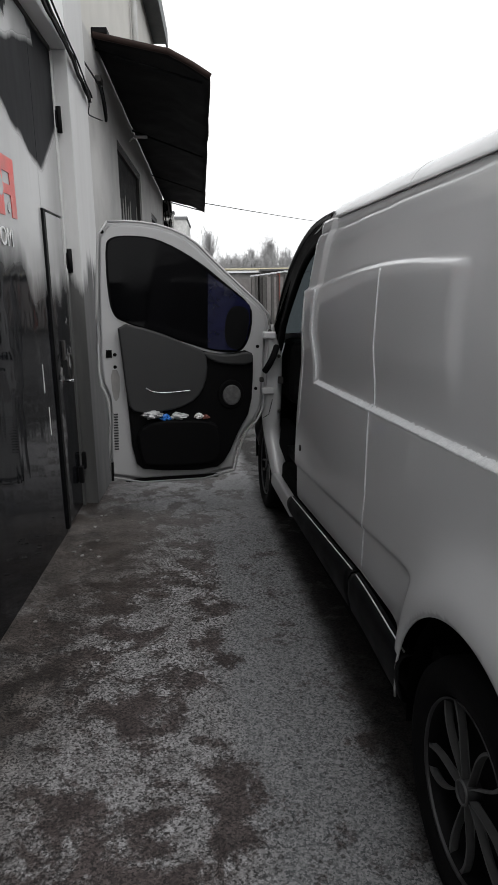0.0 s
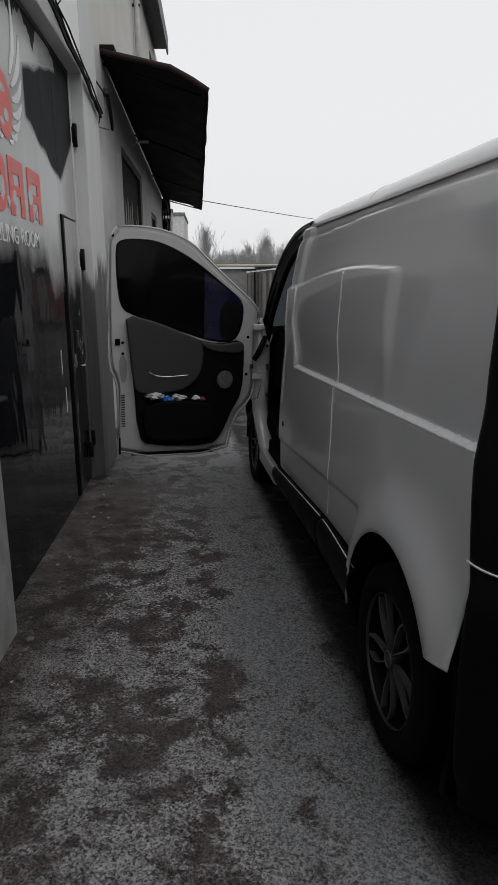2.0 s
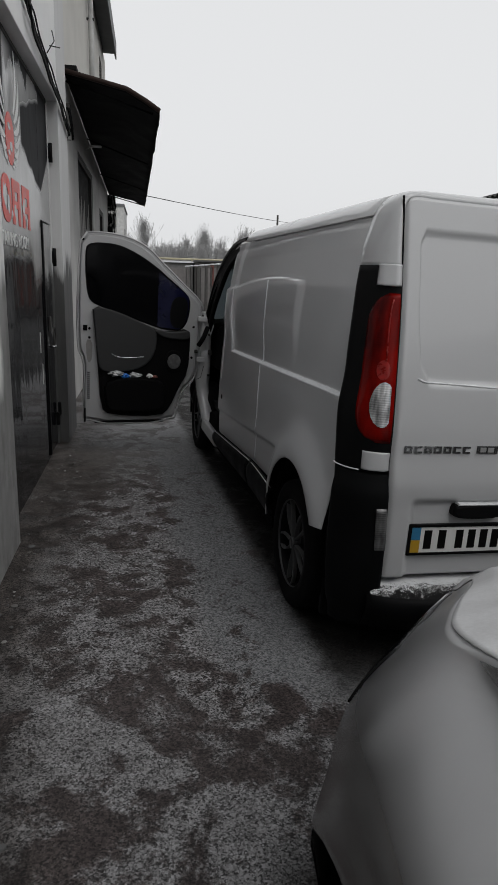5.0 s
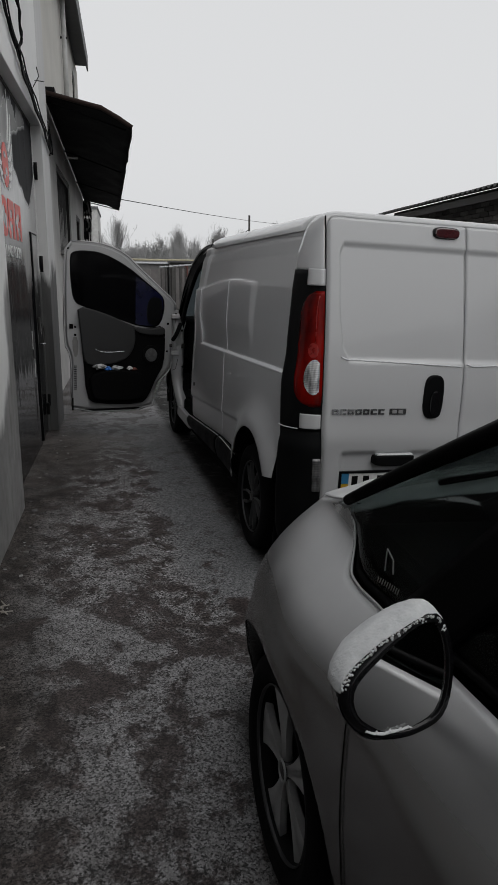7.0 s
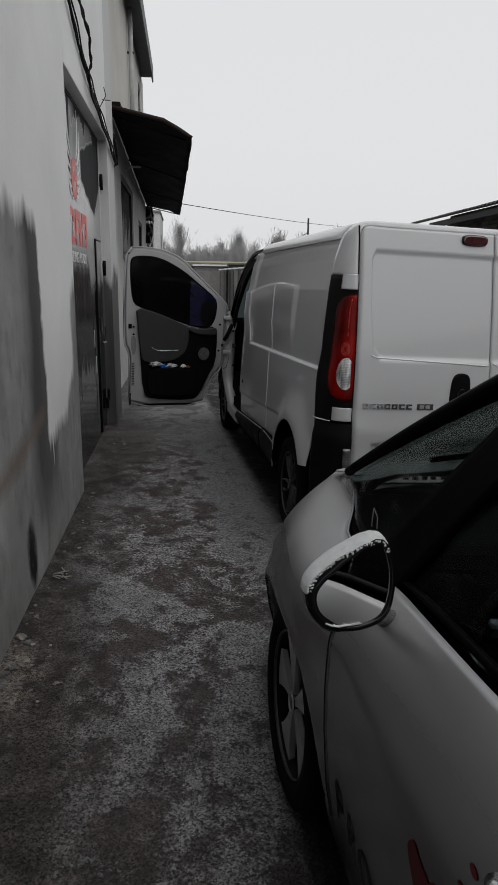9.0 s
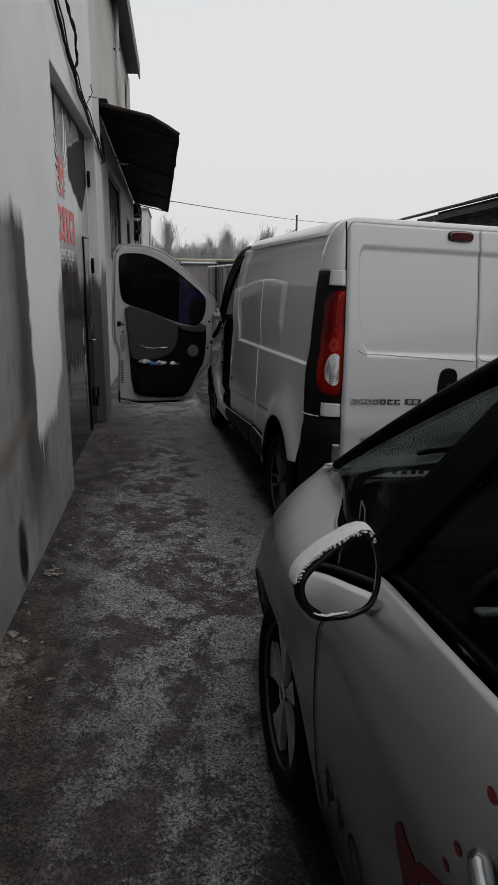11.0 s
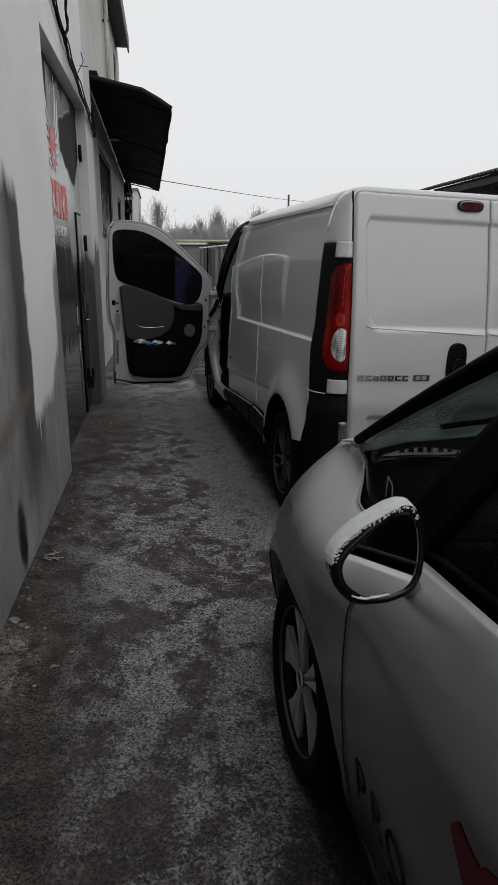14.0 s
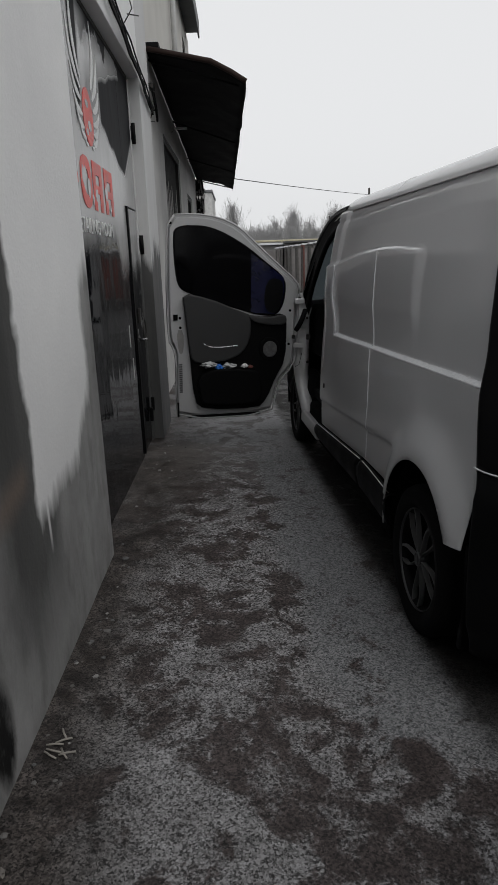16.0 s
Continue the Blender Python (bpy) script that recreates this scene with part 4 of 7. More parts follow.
# ---- canopy ----
def build_canopy():
    can = thing("canopy", Matrix(), "sagging black sheet canopy on steel brackets under the cream wall", "canopy")
    ya, yb = 6.4, 14.2

    def sheet(u, v):
        # u along the wall, v from the wall to the drip edge
        z_in = 3.72 - 0.36 * u
        z_out = 3.38 + 0.05 * u
        x_out = -0.075 - 0.245 * u
        x = FX + 0.01 + (x_out - FX - 0.01) * v
        z = z_in + (z_out - z_in) * v + 0.085 * min(v / 0.64, (1 - v) / 0.36) * (1 - 0.4 * u)
        y = ya + (yb + 2.8 * v - ya) * u
        z += 0.007 * math.sin(u * 60) * v + 0.02 * noise.noise(Vector((u * 9, v * 3, 1.0)))
        x += 0.008 * noise.noise(Vector((u * 14, v * 2, 5.0))) * v
        return (x, y, z)

    thick(part("sheet", surf(sheet, span(0, 1, 90), span(0, 1, 14)), TARP, can), 0.02)
    part("edge_flap", surf(lambda u, v: (sheet(u, 1.0)[0] + 0.004 * noise.noise(Vector((u * 50, 2.0, 0))) * v, sheet(u, 1)[1], sheet(u, 1)[2] - v * (0.07 + 0.03 * noise.noise(Vector((u * 20, 0, 0))))), span(0, 1, 90), [0, 0.5, 1]), TARP, can)
    part("edge_strip", tube([tuple(Vector(sheet(0.0, v)) + Vector((0, -0.012, 0.0))) for v in (0.0, 0.2, 0.4, 0.58, 0.64, 0.70, 0.85, 1.0)], 0.028, 6), RUST_EDGE, can, "rusty brown edge strip")
    part("ridge_cap", box(FX, FX + 0.14, ya - 0.02, ya + 0.5, 3.73, 3.78, 0.006), TARP, can)
    for u in (0.02, 0.35, 0.68, 0.98):
        p, q = sheet(u, 0.0), sheet(u, 0.93)
        part("bracket", tube([(FX, p[1], p[2] - 0.05), (q[0], q[1], q[2] - 0.04)], 0.012, 8), TARP, can)
    lamp = thing("wall_lamp", Matrix(), "small white lamp arm under the canopy", "lamp")
    part("arm", tube([(FX, 8.75, 3.33), (FX + 0.07, 8.70, 3.36)], 0.009, 8), ROOF_SHEET, lamp)
    part("lamp_head", box(FX + 0.06, FX + 0.24, 8.66, 8.71, 3.355, 3.385, 0.008), ROOF_SHEET, lamp)
    stub = thing("cable_loop", Matrix(), "dark bundle of cable hanging on the wall by the canopy", "cable")
    part("cable", tube(rounded([Vector(p) for p in ((FX + 0.03, 6.50, 3.34), (FX + 0.05, 6.48, 3.24), (FX + 0.06, 6.54, 3.10), (FX + 0.05, 6.63, 3.05), (FX + 0.05, 6.66, 3.18), (FX + 0.03, 6.60, 3.36))], 3, False), 0.013, 8), BLACK_PLASTIC, stub)
    part("clip", box(FX, FX + 0.05, 6.44, 6.58, 3.36, 3.41, 0.004), STEEL_DARK, stub)
    box1 = thing("junction_box", Matrix(), "dark electrical box with hanging cable under the canopy", "box")
    part("body", box(FX, FX + 0.06, 5.14, 5.24, 2.98, 3.20, 0.008), STEEL_DARK, box1)
    part("cable", tube([(FX + 0.04, 5.19, 3.20), (FX + 0.05, 5.4, 3.26), (FX + 0.05, 6.3, 3.30)], 0.008, 6), BLACK_PLASTIC, box1)


build_canopy()


# ---- far end of the yard ----
def build_distance():
    an = thing("annex_building", Matrix(), "pale plastered building with a flat roof beyond the yard", "building")
    part("wall", box(-6.0, -1.80, 42.0, 48.0, -0.3, 5.85), ROOF_SHEET, an)
    part("roof", box(-6.1, -1.74, 41.9, 48.1, 5.85, 6.0, 0.01), EAVE_GREY, an)
    part("window", box(-1.802, -1.796, 43.2, 44.4, 3.4, 4.6, 0.004), STEEL_DARK, an)
    post = thing("plaster_post", Matrix(), "pale plaster post beyond the end of the building", "post")
    part("shaft", box(-1.27, -1.04, 16.2, 16.44, -0.3, 3.30, 0.012), ROOF_SHEET, post)
    part("cap", box(-1.29, -1.02, 16.18, 16.46, 3.30, 3.36, 0.008), EAVE_GREY, post)
    for z in (3.04, 2.66):
        ac = thing("air_conditioner", pose(-1.22, 14.02, z), "weathered white outdoor air-conditioner unit with a dark fan grille", "air conditioner", "units on the end wall")
        part("body", box(0.0, 0.26, 0.02, 0.32, 0.0, 0.27, 0.012), CONCRETE, ac)
        part("fan_grille", prism([(0.11 + 0.085 * math.cos(q), 0.135 + 0.095 * math.sin(q)) for q in span(0, 2 * math.pi, 25)[:-1]], 0.012, pose(0, 0.018, 0, 90, 0, 0)), BLACK_PLASTIC, ac)
        part("bracket", box(0.0, 0.24, -0.02, 0.30, -0.03, -0.002, 0.003), STEEL_DARK, ac)
    loom = thing("hanging_cables", Matrix(), "loose black cables hanging at the corner of the building", "cable")
    rnd = random.Random(9)
    for i in range(6):
        x, y = FX + 0.02 + 0.03 * i, 13.93 - 0.05 * (i % 3)
        line = [Vector((x + rnd.uniform(-0.03, 0.03), y, 3.30 - 0.17 * j)) for j in range(7 + i)]
        part("cable", tube(rounded(line, 2, False), 0.010, 6), BLACK_PLASTIC, loom)
    sb = thing("switch_box", Matrix(), "small black switch box at the corner of the building", "box")
    part("body", box(FX + 0.002, FX + 0.11, 13.70, 13.90, 2.45, 2.62, 0.01), BLACK_PLASTIC, sb)
    part("lid", box(FX + 0.111, FX + 0.118, 13.72, 13.88, 2.47, 2.60, 0.003), STEEL_DARK, sb)
    # row of garages across the end
    random.seed(4)
    for i in range(7):
        x0 = -1.6 + 1.9 * i if i else -1.6
        d = 36.0 - 1.1 * i
        h = 2.35 + 0.05 * (i % 3)
        g = thing("garage", pose(x0, d, 0), "low concrete garage with a painted metal door", "garage", "row of garages")
        part("wall", box(0, 1.82, 0, 5.0, -0.3, h), CONCRETE if i % 2 else CONCRETE_DARK, g)
        part("roof", box(-0.06, 1.9, -0.25, 5.1, h, h + 0.09, 0.01), SNOW if i % 2 else ROOF_SLATE, g)
        part("door", box(0.2, 0.9, -0.04, 0.0, 0.0, h - 0.3, 0.005), GARAGE_RED if i in (3, 5) else GARAGE_PAINT, g)
        part("door", box(0.93, 1.63, -0.04, 0.0, 0.0, h - 0.3, 0.005), GARAGE_RED if i in (3,) else GARAGE_PAINT, g)
    fence = thing("panel_fence", Matrix(), "ribbed grey fence panels along the yard", "fence")
    for i in range(9):
        y = 24.0 + 1.15 * i
        x = 3.0 - 0.16 * i
        f = part("panel", box(x, x + 0.05, y, y + 1.1, -0.1, 2.12 + 0.05 * (i % 2)), (CONCRETE_DARK, STEEL_DARK, CONCRETE_DARK, GARAGE_RED, CONCRETE_DARK, GARAGE_PAINT, STEEL_DARK, CONCRETE_DARK, GARAGE_PAINT)[i], fence)
        for j in range(4):
            part("rib", box(x - 0.022, x, y + 0.10 + 0.27 * j, y + 0.16 + 0.27 * j, -0.1, 2.10), STEEL_DARK if (i + j) % 3 == 0 else CONCRETE_DARK, f)
        part("cap", box(x - 0.06, x + 0.12, y - 0.02, y + 1.12, 2.18, 2.24, 0.01), SNOW, f)
    gp = thing("gas_pipe", Matrix(), "pale yellow gas pipe on posts across the yard", "pipe")
    part("pipe", tube([(-1.7, 40.0, 2.75), (14.0, 40.0, 2.75)], 0.06, 8), PIPE_YELLOW, gp)
    for i in range(5):
        part("post", tube([(-1.0 + 3.4 * i, 40.0, 0.0), (-1.0 + 3.4 * i, 40.0, 2.75)], 0.05, 8), PIPE_YELLOW, gp)
    pole = thing("utility_pole", Matrix(), "thin dark utility pole above the roofs", "pole")
    part("pole", tube([(6.35, 33.0, 0.0), (6.35, 33.0, 4.9)], 0.07, 8, taper=0.05), STEEL_DARK, pole)
    pole2 = thing("utility_pole", Matrix(), "short dark post with a sagging wire", "pole")
    part("pole", tube([(5.6, 42.0, 0.0), (5.6, 42.0, 4.2)], 0.06, 8, taper=0.05), STEEL_DARK, pole2)
    line = thing("overhead_cable", Matrix(), "thin black overhead cable across the yard", "cable")
    part("cable", tube([(-10.0 + 0.4 * y, y, 3.42 + 0.0379 * y + 0.0003 * y * y) for y in span(21.0, 68.0, 30)], 0.015, 6), BLACK_PLASTIC, line)
    line2 = thing("overhead_cable", Matrix(), "sagging wire between two posts", "cable")
    part("cable", tube([(6.35 + (5.6 - 6.35) * f, 33.0 + 9 * f, 4.2 - 0.2 * f - 1.0 * f * (1 - f)) for f in span(0, 1, 14)], 0.018, 6), BLACK_PLASTIC, line2)


build_distance()


def build_tree(seed, h, spread):
    """A bare poplar: a tapered trunk, steep limbs and fine twigs."""
    rnd = random.Random(seed)
    trunk = tube([(0, 0, -0.3), (0.04 * h * rnd.uniform(-0.3, 0.3), 0, h * 0.5), (0, 0, h)], 0.011 * h, 6, taper=0.004)
    verts, faces = [], []

    def stick(p, q, r0, r1):
        d = (q - p).normalized()
        a = d.orthogonal().normalized()
        b = d.cross(a)
        n = len(verts)
        for c, r in ((p, r0), (q, r1)):
            for w in (0, 2.094, 4.189):
                verts.append(c + a * r * math.cos(w) + b * r * math.sin(w))
        for w in range(3):
            faces.append((n + w, n + (w + 1) % 3, n + 3 + (w + 1) % 3, n + 3 + w))

    for i in range(int(30 + 12 * spread)):
        f = rnd.uniform(0.15, 0.90)
        a = rnd.uniform(0, 6.283)
        length = min(h * (1.02 - f), h * 0.34) * rnd.uniform(0.75, 1.1)
        tilt = rnd.uniform(0.16, 0.42) * spread
        p = Vector((0, 0, h * f))
        q = p + Vector((math.cos(a) * math.sin(tilt), math.sin(a) * math.sin(tilt), math.cos(tilt))) * length
        stick(p, q, 0.0042 * h, 0.0014 * h)
        for j in range(12):
            g = rnd.uniform(0.2, 1.0)
            s = p.lerp(q, g)
            b = rnd.uniform(0, 6.283)
            tl = rnd.uniform(0.15, 0.8) * spread
            e = s + Vector((math.cos(b) * math.sin(tl), math.sin(b) * math.sin(tl), math.cos(tl))) * length * rnd.uniform(0.25, 0.6)
            stick(s, e, 0.0017 * h, 0.0007 * h)
            for jj in range(5):
                s2 = s.lerp(e, rnd.uniform(0.3, 1))
                b2 = rnd.uniform(0, 6.283)
                e2 = s2 + Vector((math.cos(b2) * 0.5, math.sin(b2) * 0.5, 0.9)) * length * rnd.uniform(0.1, 0.22)
                stick(s2, e2, 0.0010 * h, 0.0005 * h)
    return trunk, mesh_of(verts, faces)


def build_trees():
    kinds = []
    for i, (h, spread) in enumerate(((5.9, 1.25), (6.6, 1.05), (5.3, 1.7), (6.9, 1.0), (4.8, 1.9))):
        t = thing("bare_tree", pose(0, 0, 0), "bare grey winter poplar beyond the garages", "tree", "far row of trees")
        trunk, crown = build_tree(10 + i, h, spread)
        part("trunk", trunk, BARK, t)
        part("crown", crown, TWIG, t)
        kinds.append(t)
    rnd = random.Random(3)
    spots = []
    x = -8.0
    while x < 34:
        spots.append((x, rnd.uniform(66, 92)))
        x += rnd.uniform(0.24, 0.52)
    for i, (x, y) in enumerate(spots):
        grown = rnd.uniform(0.78, 1.0) + 0.16 * step(-0.2, 0.4, noise.noise(Vector((x * 0.45, 0.0, 9.0))))
        m = pose(x, y, 0, 0, 0, rnd.uniform(0, 360)) @ Matrix.Diagonal((1, 1, grown, 1))
        if i < len(kinds):
            kinds[i].matrix_basis = m
        else:
            copy_thing(kinds[rnd.choice((0, 0, 1, 1, 2, 3, 4, 4))], m)
    verts, faces = [], []
    for i in range(12000):
        x, y = rnd.uniform(-14, 42), rnd.uniform(60, 96)
        z = rnd.uniform(0, 4.6)
        h = rnd.uniform(0.5, 1.3)
        n = len(verts)
        dx = rnd.uniform(-0.25, 0.25)
        verts += [(x, y, z), (x + 0.035, y, z), (x + dx, y, z + h), (x, y + 0.03, z)]
        faces += [(n, n + 1, n + 2), (n + 1, n + 3, n + 2), (n + 3, n, n + 2)]
    tagged(part("undergrowth", mesh_of(verts, faces), TWIG), "tangled grey winter scrub below the trees", "bushes", kind="stuff")


build_trees()


# ---- brick shed behind the van ----
def build_shed():
    shed = thing("brick_shed", Matrix(), "old grey brick shed with a corrugated roof", "shed")
    ex, ya, yb = 4.95, -3.0, 11.2
    part("wall", box(ex + 0.35, ex + 0.6, ya, yb - 0.3, -0.4, 2.95), CONCRETE_DARK, shed)
    part("wall", box(ex + 0.6, ex + 5.0, yb - 0.55, yb - 0.3, -0.4, 2.95), CONCRETE_DARK, shed)

    def roof_sheet(u, v):
        y = ya + (yb + 1.2 - ya) * u
        x = ex - 0.05 + 5.2 * v
        return (x, y, 2.90 + 1.3 * v + 0.022 * math.sin(y * 2 * math.pi / 0.15))

    thick(part("roof", surf(roof_sheet, span(0, 1, 420), span(0, 1, 5)), ROOF_SLATE, shed), 0.012)
    part("eave_board", box(ex + 0.02, ex + 0.06, ya, yb, 2.72, 2.83, 0.004), STEEL_DARK, shed)
    random.seed(8)
    brick = box(0, 0.045, 0.005, 0.245, 0.005, 0.067)
    brick.materials.append(BRICK)
    for r in range(6):
        z = 2.33 + 0.075 * r
        for c in range(26):
            y = 4.2 + 0.255 * c + (0.125 if r % 2 else 0)
            b = new("brick", brick)
            b.parent = shed
            b.matrix_basis = pose(ex + 0.31 + random.uniform(-0.004, 0.004), y, z)
    return shed


build_shed()
tagged(part("wall_right", box(5.6, 6.0, -12.0, -3.0, -0.5, 3.0), CONCRETE_DARK), "plain concrete wall closing the yard", "wall", kind="structure")

# ---- wheels ----
def build_wheel(parent, name, m, radius, rim, spokes, edge_mat, label, pair=0.16, sweep=0.25, width=0.034, lip=None, face=0.038, petal=False):
    """A wheel whose outer face looks along -x."""
    w = part(name, revolve([(0.19, rim * 0.98), (0.20, radius * 0.93), (0.17, radius), (0.04, radius), (0.012, radius * 0.965), (0.0, radius * 0.86), (0.012, rim * 1.03), (0.03, rim)], 64), RUBBER, parent, label, m)
    part("rim", revolve([(0.016, rim * 1.005), (0.012, rim * 0.995), (0.016, rim * 0.985), (0.022, rim * 0.98)], 64), lip or edge_mat, w)
    part("barrel", revolve([(0.022, rim * 0.98), (0.03, rim * 0.96), (0.05, rim * 0.93), (0.15, rim * 0.90)], 48), BLACK_PLASTIC, w)
    part("brake_disc", revolve([(0.12, 0.0), (0.12, rim * 0.88)], 32), BLACK_PLASTIC, w)
    for i in range(spokes):
        a = 2 * math.pi * i / spokes
        for s in (-1, 1):
            pts_in, pts_out = [], []
            for f in span(0, 1, 14 if petal else 8):
                r = rim * (0.13 + 0.85 * f)
                c = a + s * pair * (math.sin(math.pi * (0.20 + 0.62 * f)) if petal else 0.40 + 0.60 * f) + sweep * f * f
                wd = rim * (0.35 * width + width * f ** 2) / max(r, 0.02)
                pts_in.append((r * math.cos(c - wd), r * math.sin(c - wd)))
                pts_out.append((r * math.cos(c + wd), r * math.sin(c + wd)))
            part("spoke", prism(pts_in + pts_out[::-1], 0.022, pose(face, 0, 0, 90, 0, 90), 0.004, 1), edge_mat, w)
    part("hub_cap", revolve([(face - 0.006, 0.0), (face - 0.006, rim * 0.10), (face, rim * 0.125), (0.06, rim * 0.13)], 32), DARK_ALLOY, w)
    part("hub_ring", revolve([(face - 0.004, rim * 0.140), (face - 0.009, rim * 0.135), (face - 0.009, rim * 0.120), (face - 0.004, rim * 0.115)], 32), edge_mat, w)
    return w


# ---- van: x from the outer face of its wheels inwards, y forward from the rear axle ----
VAN_M = SLOPE @ pose(0.456, 1.202, 0, 0, 0, 4.5)
VC = 0.985         # middle of the body
WB = 3.10
SIDE = [(0.25, 0.045), (0.42, 0.032), (0.60, 0.026), (0.80, 0.027), (1.00, 0.034), (1.10, 0.040), (1.30, 0.050), (1.55, 0.073), (1.72, 0.099), (1.80, 0.125), (1.845, 0.140), (1.88, 0.170), (1.905, 0.215)]


def ledge_z(y):
    """Height of the long body ledge."""
    return 1.054 + 0.027 * (1.83 - y)


def drip_z(y):
    return table([(-0.3, 1.817), (0.3, 1.822), (1.05, 1.810), (2.3, 1.772)], y)


def van_side(y, z):
    """The body side with its pressings."""
    x = table(SIDE, z)
    d = math.hypot(y + 0.03, z - 0.345)
    if z > 0.05:
        x -= 0.062 * math.exp(-((max(d, 0.40) - 0.40) / 0.13) ** 2) * step(1.15, 0.85, z)
    # a ledge: all above the line sits back
    line = ledge_z(y) - 0.002
    front = 1.83 + 0.12 * step(1.06, 1.35, z)
    x += 0.020 * step(line - 0.003, line + 0.016, z) * step(front + 0.015, front - 0.012, y)
    # blind window pressing, proud of the panel round it
    crown = 1.50 + 0.085 * math.sin(math.pi * min(1, max(0, (2.05 - y) / 2.35)))
    crown -= 0.06 * step(0.40, 0.24, y)
    rear = 0.40 - 0.05 * step(1.45, 1.2, z)
    x -= (0.010 + 0.014 * step(1.10, 1.60, z)) * step(crown + 0.010, crown - 0.012, z) * step(rear - 0.05, rear + 0.03, y) * step(1.10, 1.30, z)
    # drip groove below the roof
    x += 0.009 * math.exp(-((z - drip_z(y)) / 0.009) ** 2) * step(-0.33, -0.28, y)
    # lower crease
    x += 0.013 * step(0.652, 0.630, z + 0.075 * (y - 1.0)) * step(0.36, 0.46, y)
    # small waves of a used panel
    x += 0.0016 * noise.noise(Vector((y * 1.7, z * 2.3, 4.0)))
    return x


def sill_top(y):
    return table([(0.30, 0.478), (0.95, 0.463), (2.3, 0.360)], y)


def seam_y(z):
    return table([(0.45, 0.935), (0.78, 0.90), (1.08, 0.95), (1.30, 0.995), (1.58, 1.025)], z)


def rear_y(z):
    return -0.60 + 0.15 * max(0.0, (z - 1.0) / 0.87) ** 1.5 - 0.0


def rear_x(z):
    return table([(0.45, 0.205), (0.65, 0.200), (0.90, 0.186), (1.2, 0.184), (1.6, 0.190), (1.9, 0.194)], z)


def side_end(z):
    return table([(0.25, -0.470), (0.80, -0.462), (0.90, -0.435), (1.10, -0.388), (1.30, -0.362), (1.50, -0.335), (1.65, -0.310), (1.90, -0.270)], z)


def corner(s, z, out=0.0):
    """The rear corner in plan, from the side (s = 0) to the rear doors (s = 1)."""
    x0, y0 = table(SIDE, z) + 0.018 * step(1.05, 1.25, z), side_end(z)
    x1, y1 = rear_x(z), rear_y(z)
    w = min(1.0, s) * math.pi / 2
    nx, ny = -math.cos(w), -math.sin(w)
    # squarer above the lamp
    k = 1.0 - 0.28 * step(1.60, 1.84, z)
    return (x0 + (x1 - x0) * (1 - abs(math.cos(w)) ** k) + nx * out, y0 + (y1 - y0) * (max(0.0, math.sin(w)) ** k if w > 0 else math.sin(w)) + ny * out, z)


def mirror_x(me):
    me2 = me.copy()
    for v in me2.vertices:
        v.co.x = 2 * VC - v.co.x
    me2.flip_normals()
    return me2


def cut_side(fn, ys, zs, hubs, radius, lowest, tail=False):
    """The side skin with round wheel arches left out."""
    h = max(ys[1] - ys[0], zs[1] - zs[0])
    nz = len(zs)
    pts, dead = [], []
    for y in ys:
        for z in zs:
            yy, zz, gone = y, max(z, lowest(y)), False
            if tail and y < -0.15:
                yy = -0.15 + (y + 0.15) * (side_end(zz) + 0.15) / (ys[0] + 0.15)
            for hy, hz in hubs:
                d = math.hypot(yy - hy, zz - hz)
                if d < radius - 0.9 * h:
                    gone = True
                elif d < radius + 0.1 * h:
                    yy, zz = hy + (yy - hy) * radius / d, hz + (zz - hz) * radius / d
            pts.append((fn(yy, zz), yy, zz))
            dead.append(gone)
    faces = []
    for i in range(len(ys) - 1):
        for j in range(nz - 1):
            q = (i * nz + j, (i + 1) * nz + j, (i + 1) * nz + j + 1, i * nz + j + 1)
            if not any(dead[k] for k in q):
                a = pts[q[0]], pts[q[2]]
                if abs(a[0][2] - a[1][2]) > 1e-4:
                    faces.append(q)
    used = sorted({k for f in faces for k in f})
    idx = {k: i for i, k in enumerate(used)}
    return mesh_of([pts[k] for k in used], [tuple(idx[k] for k in f) for f in faces], True)


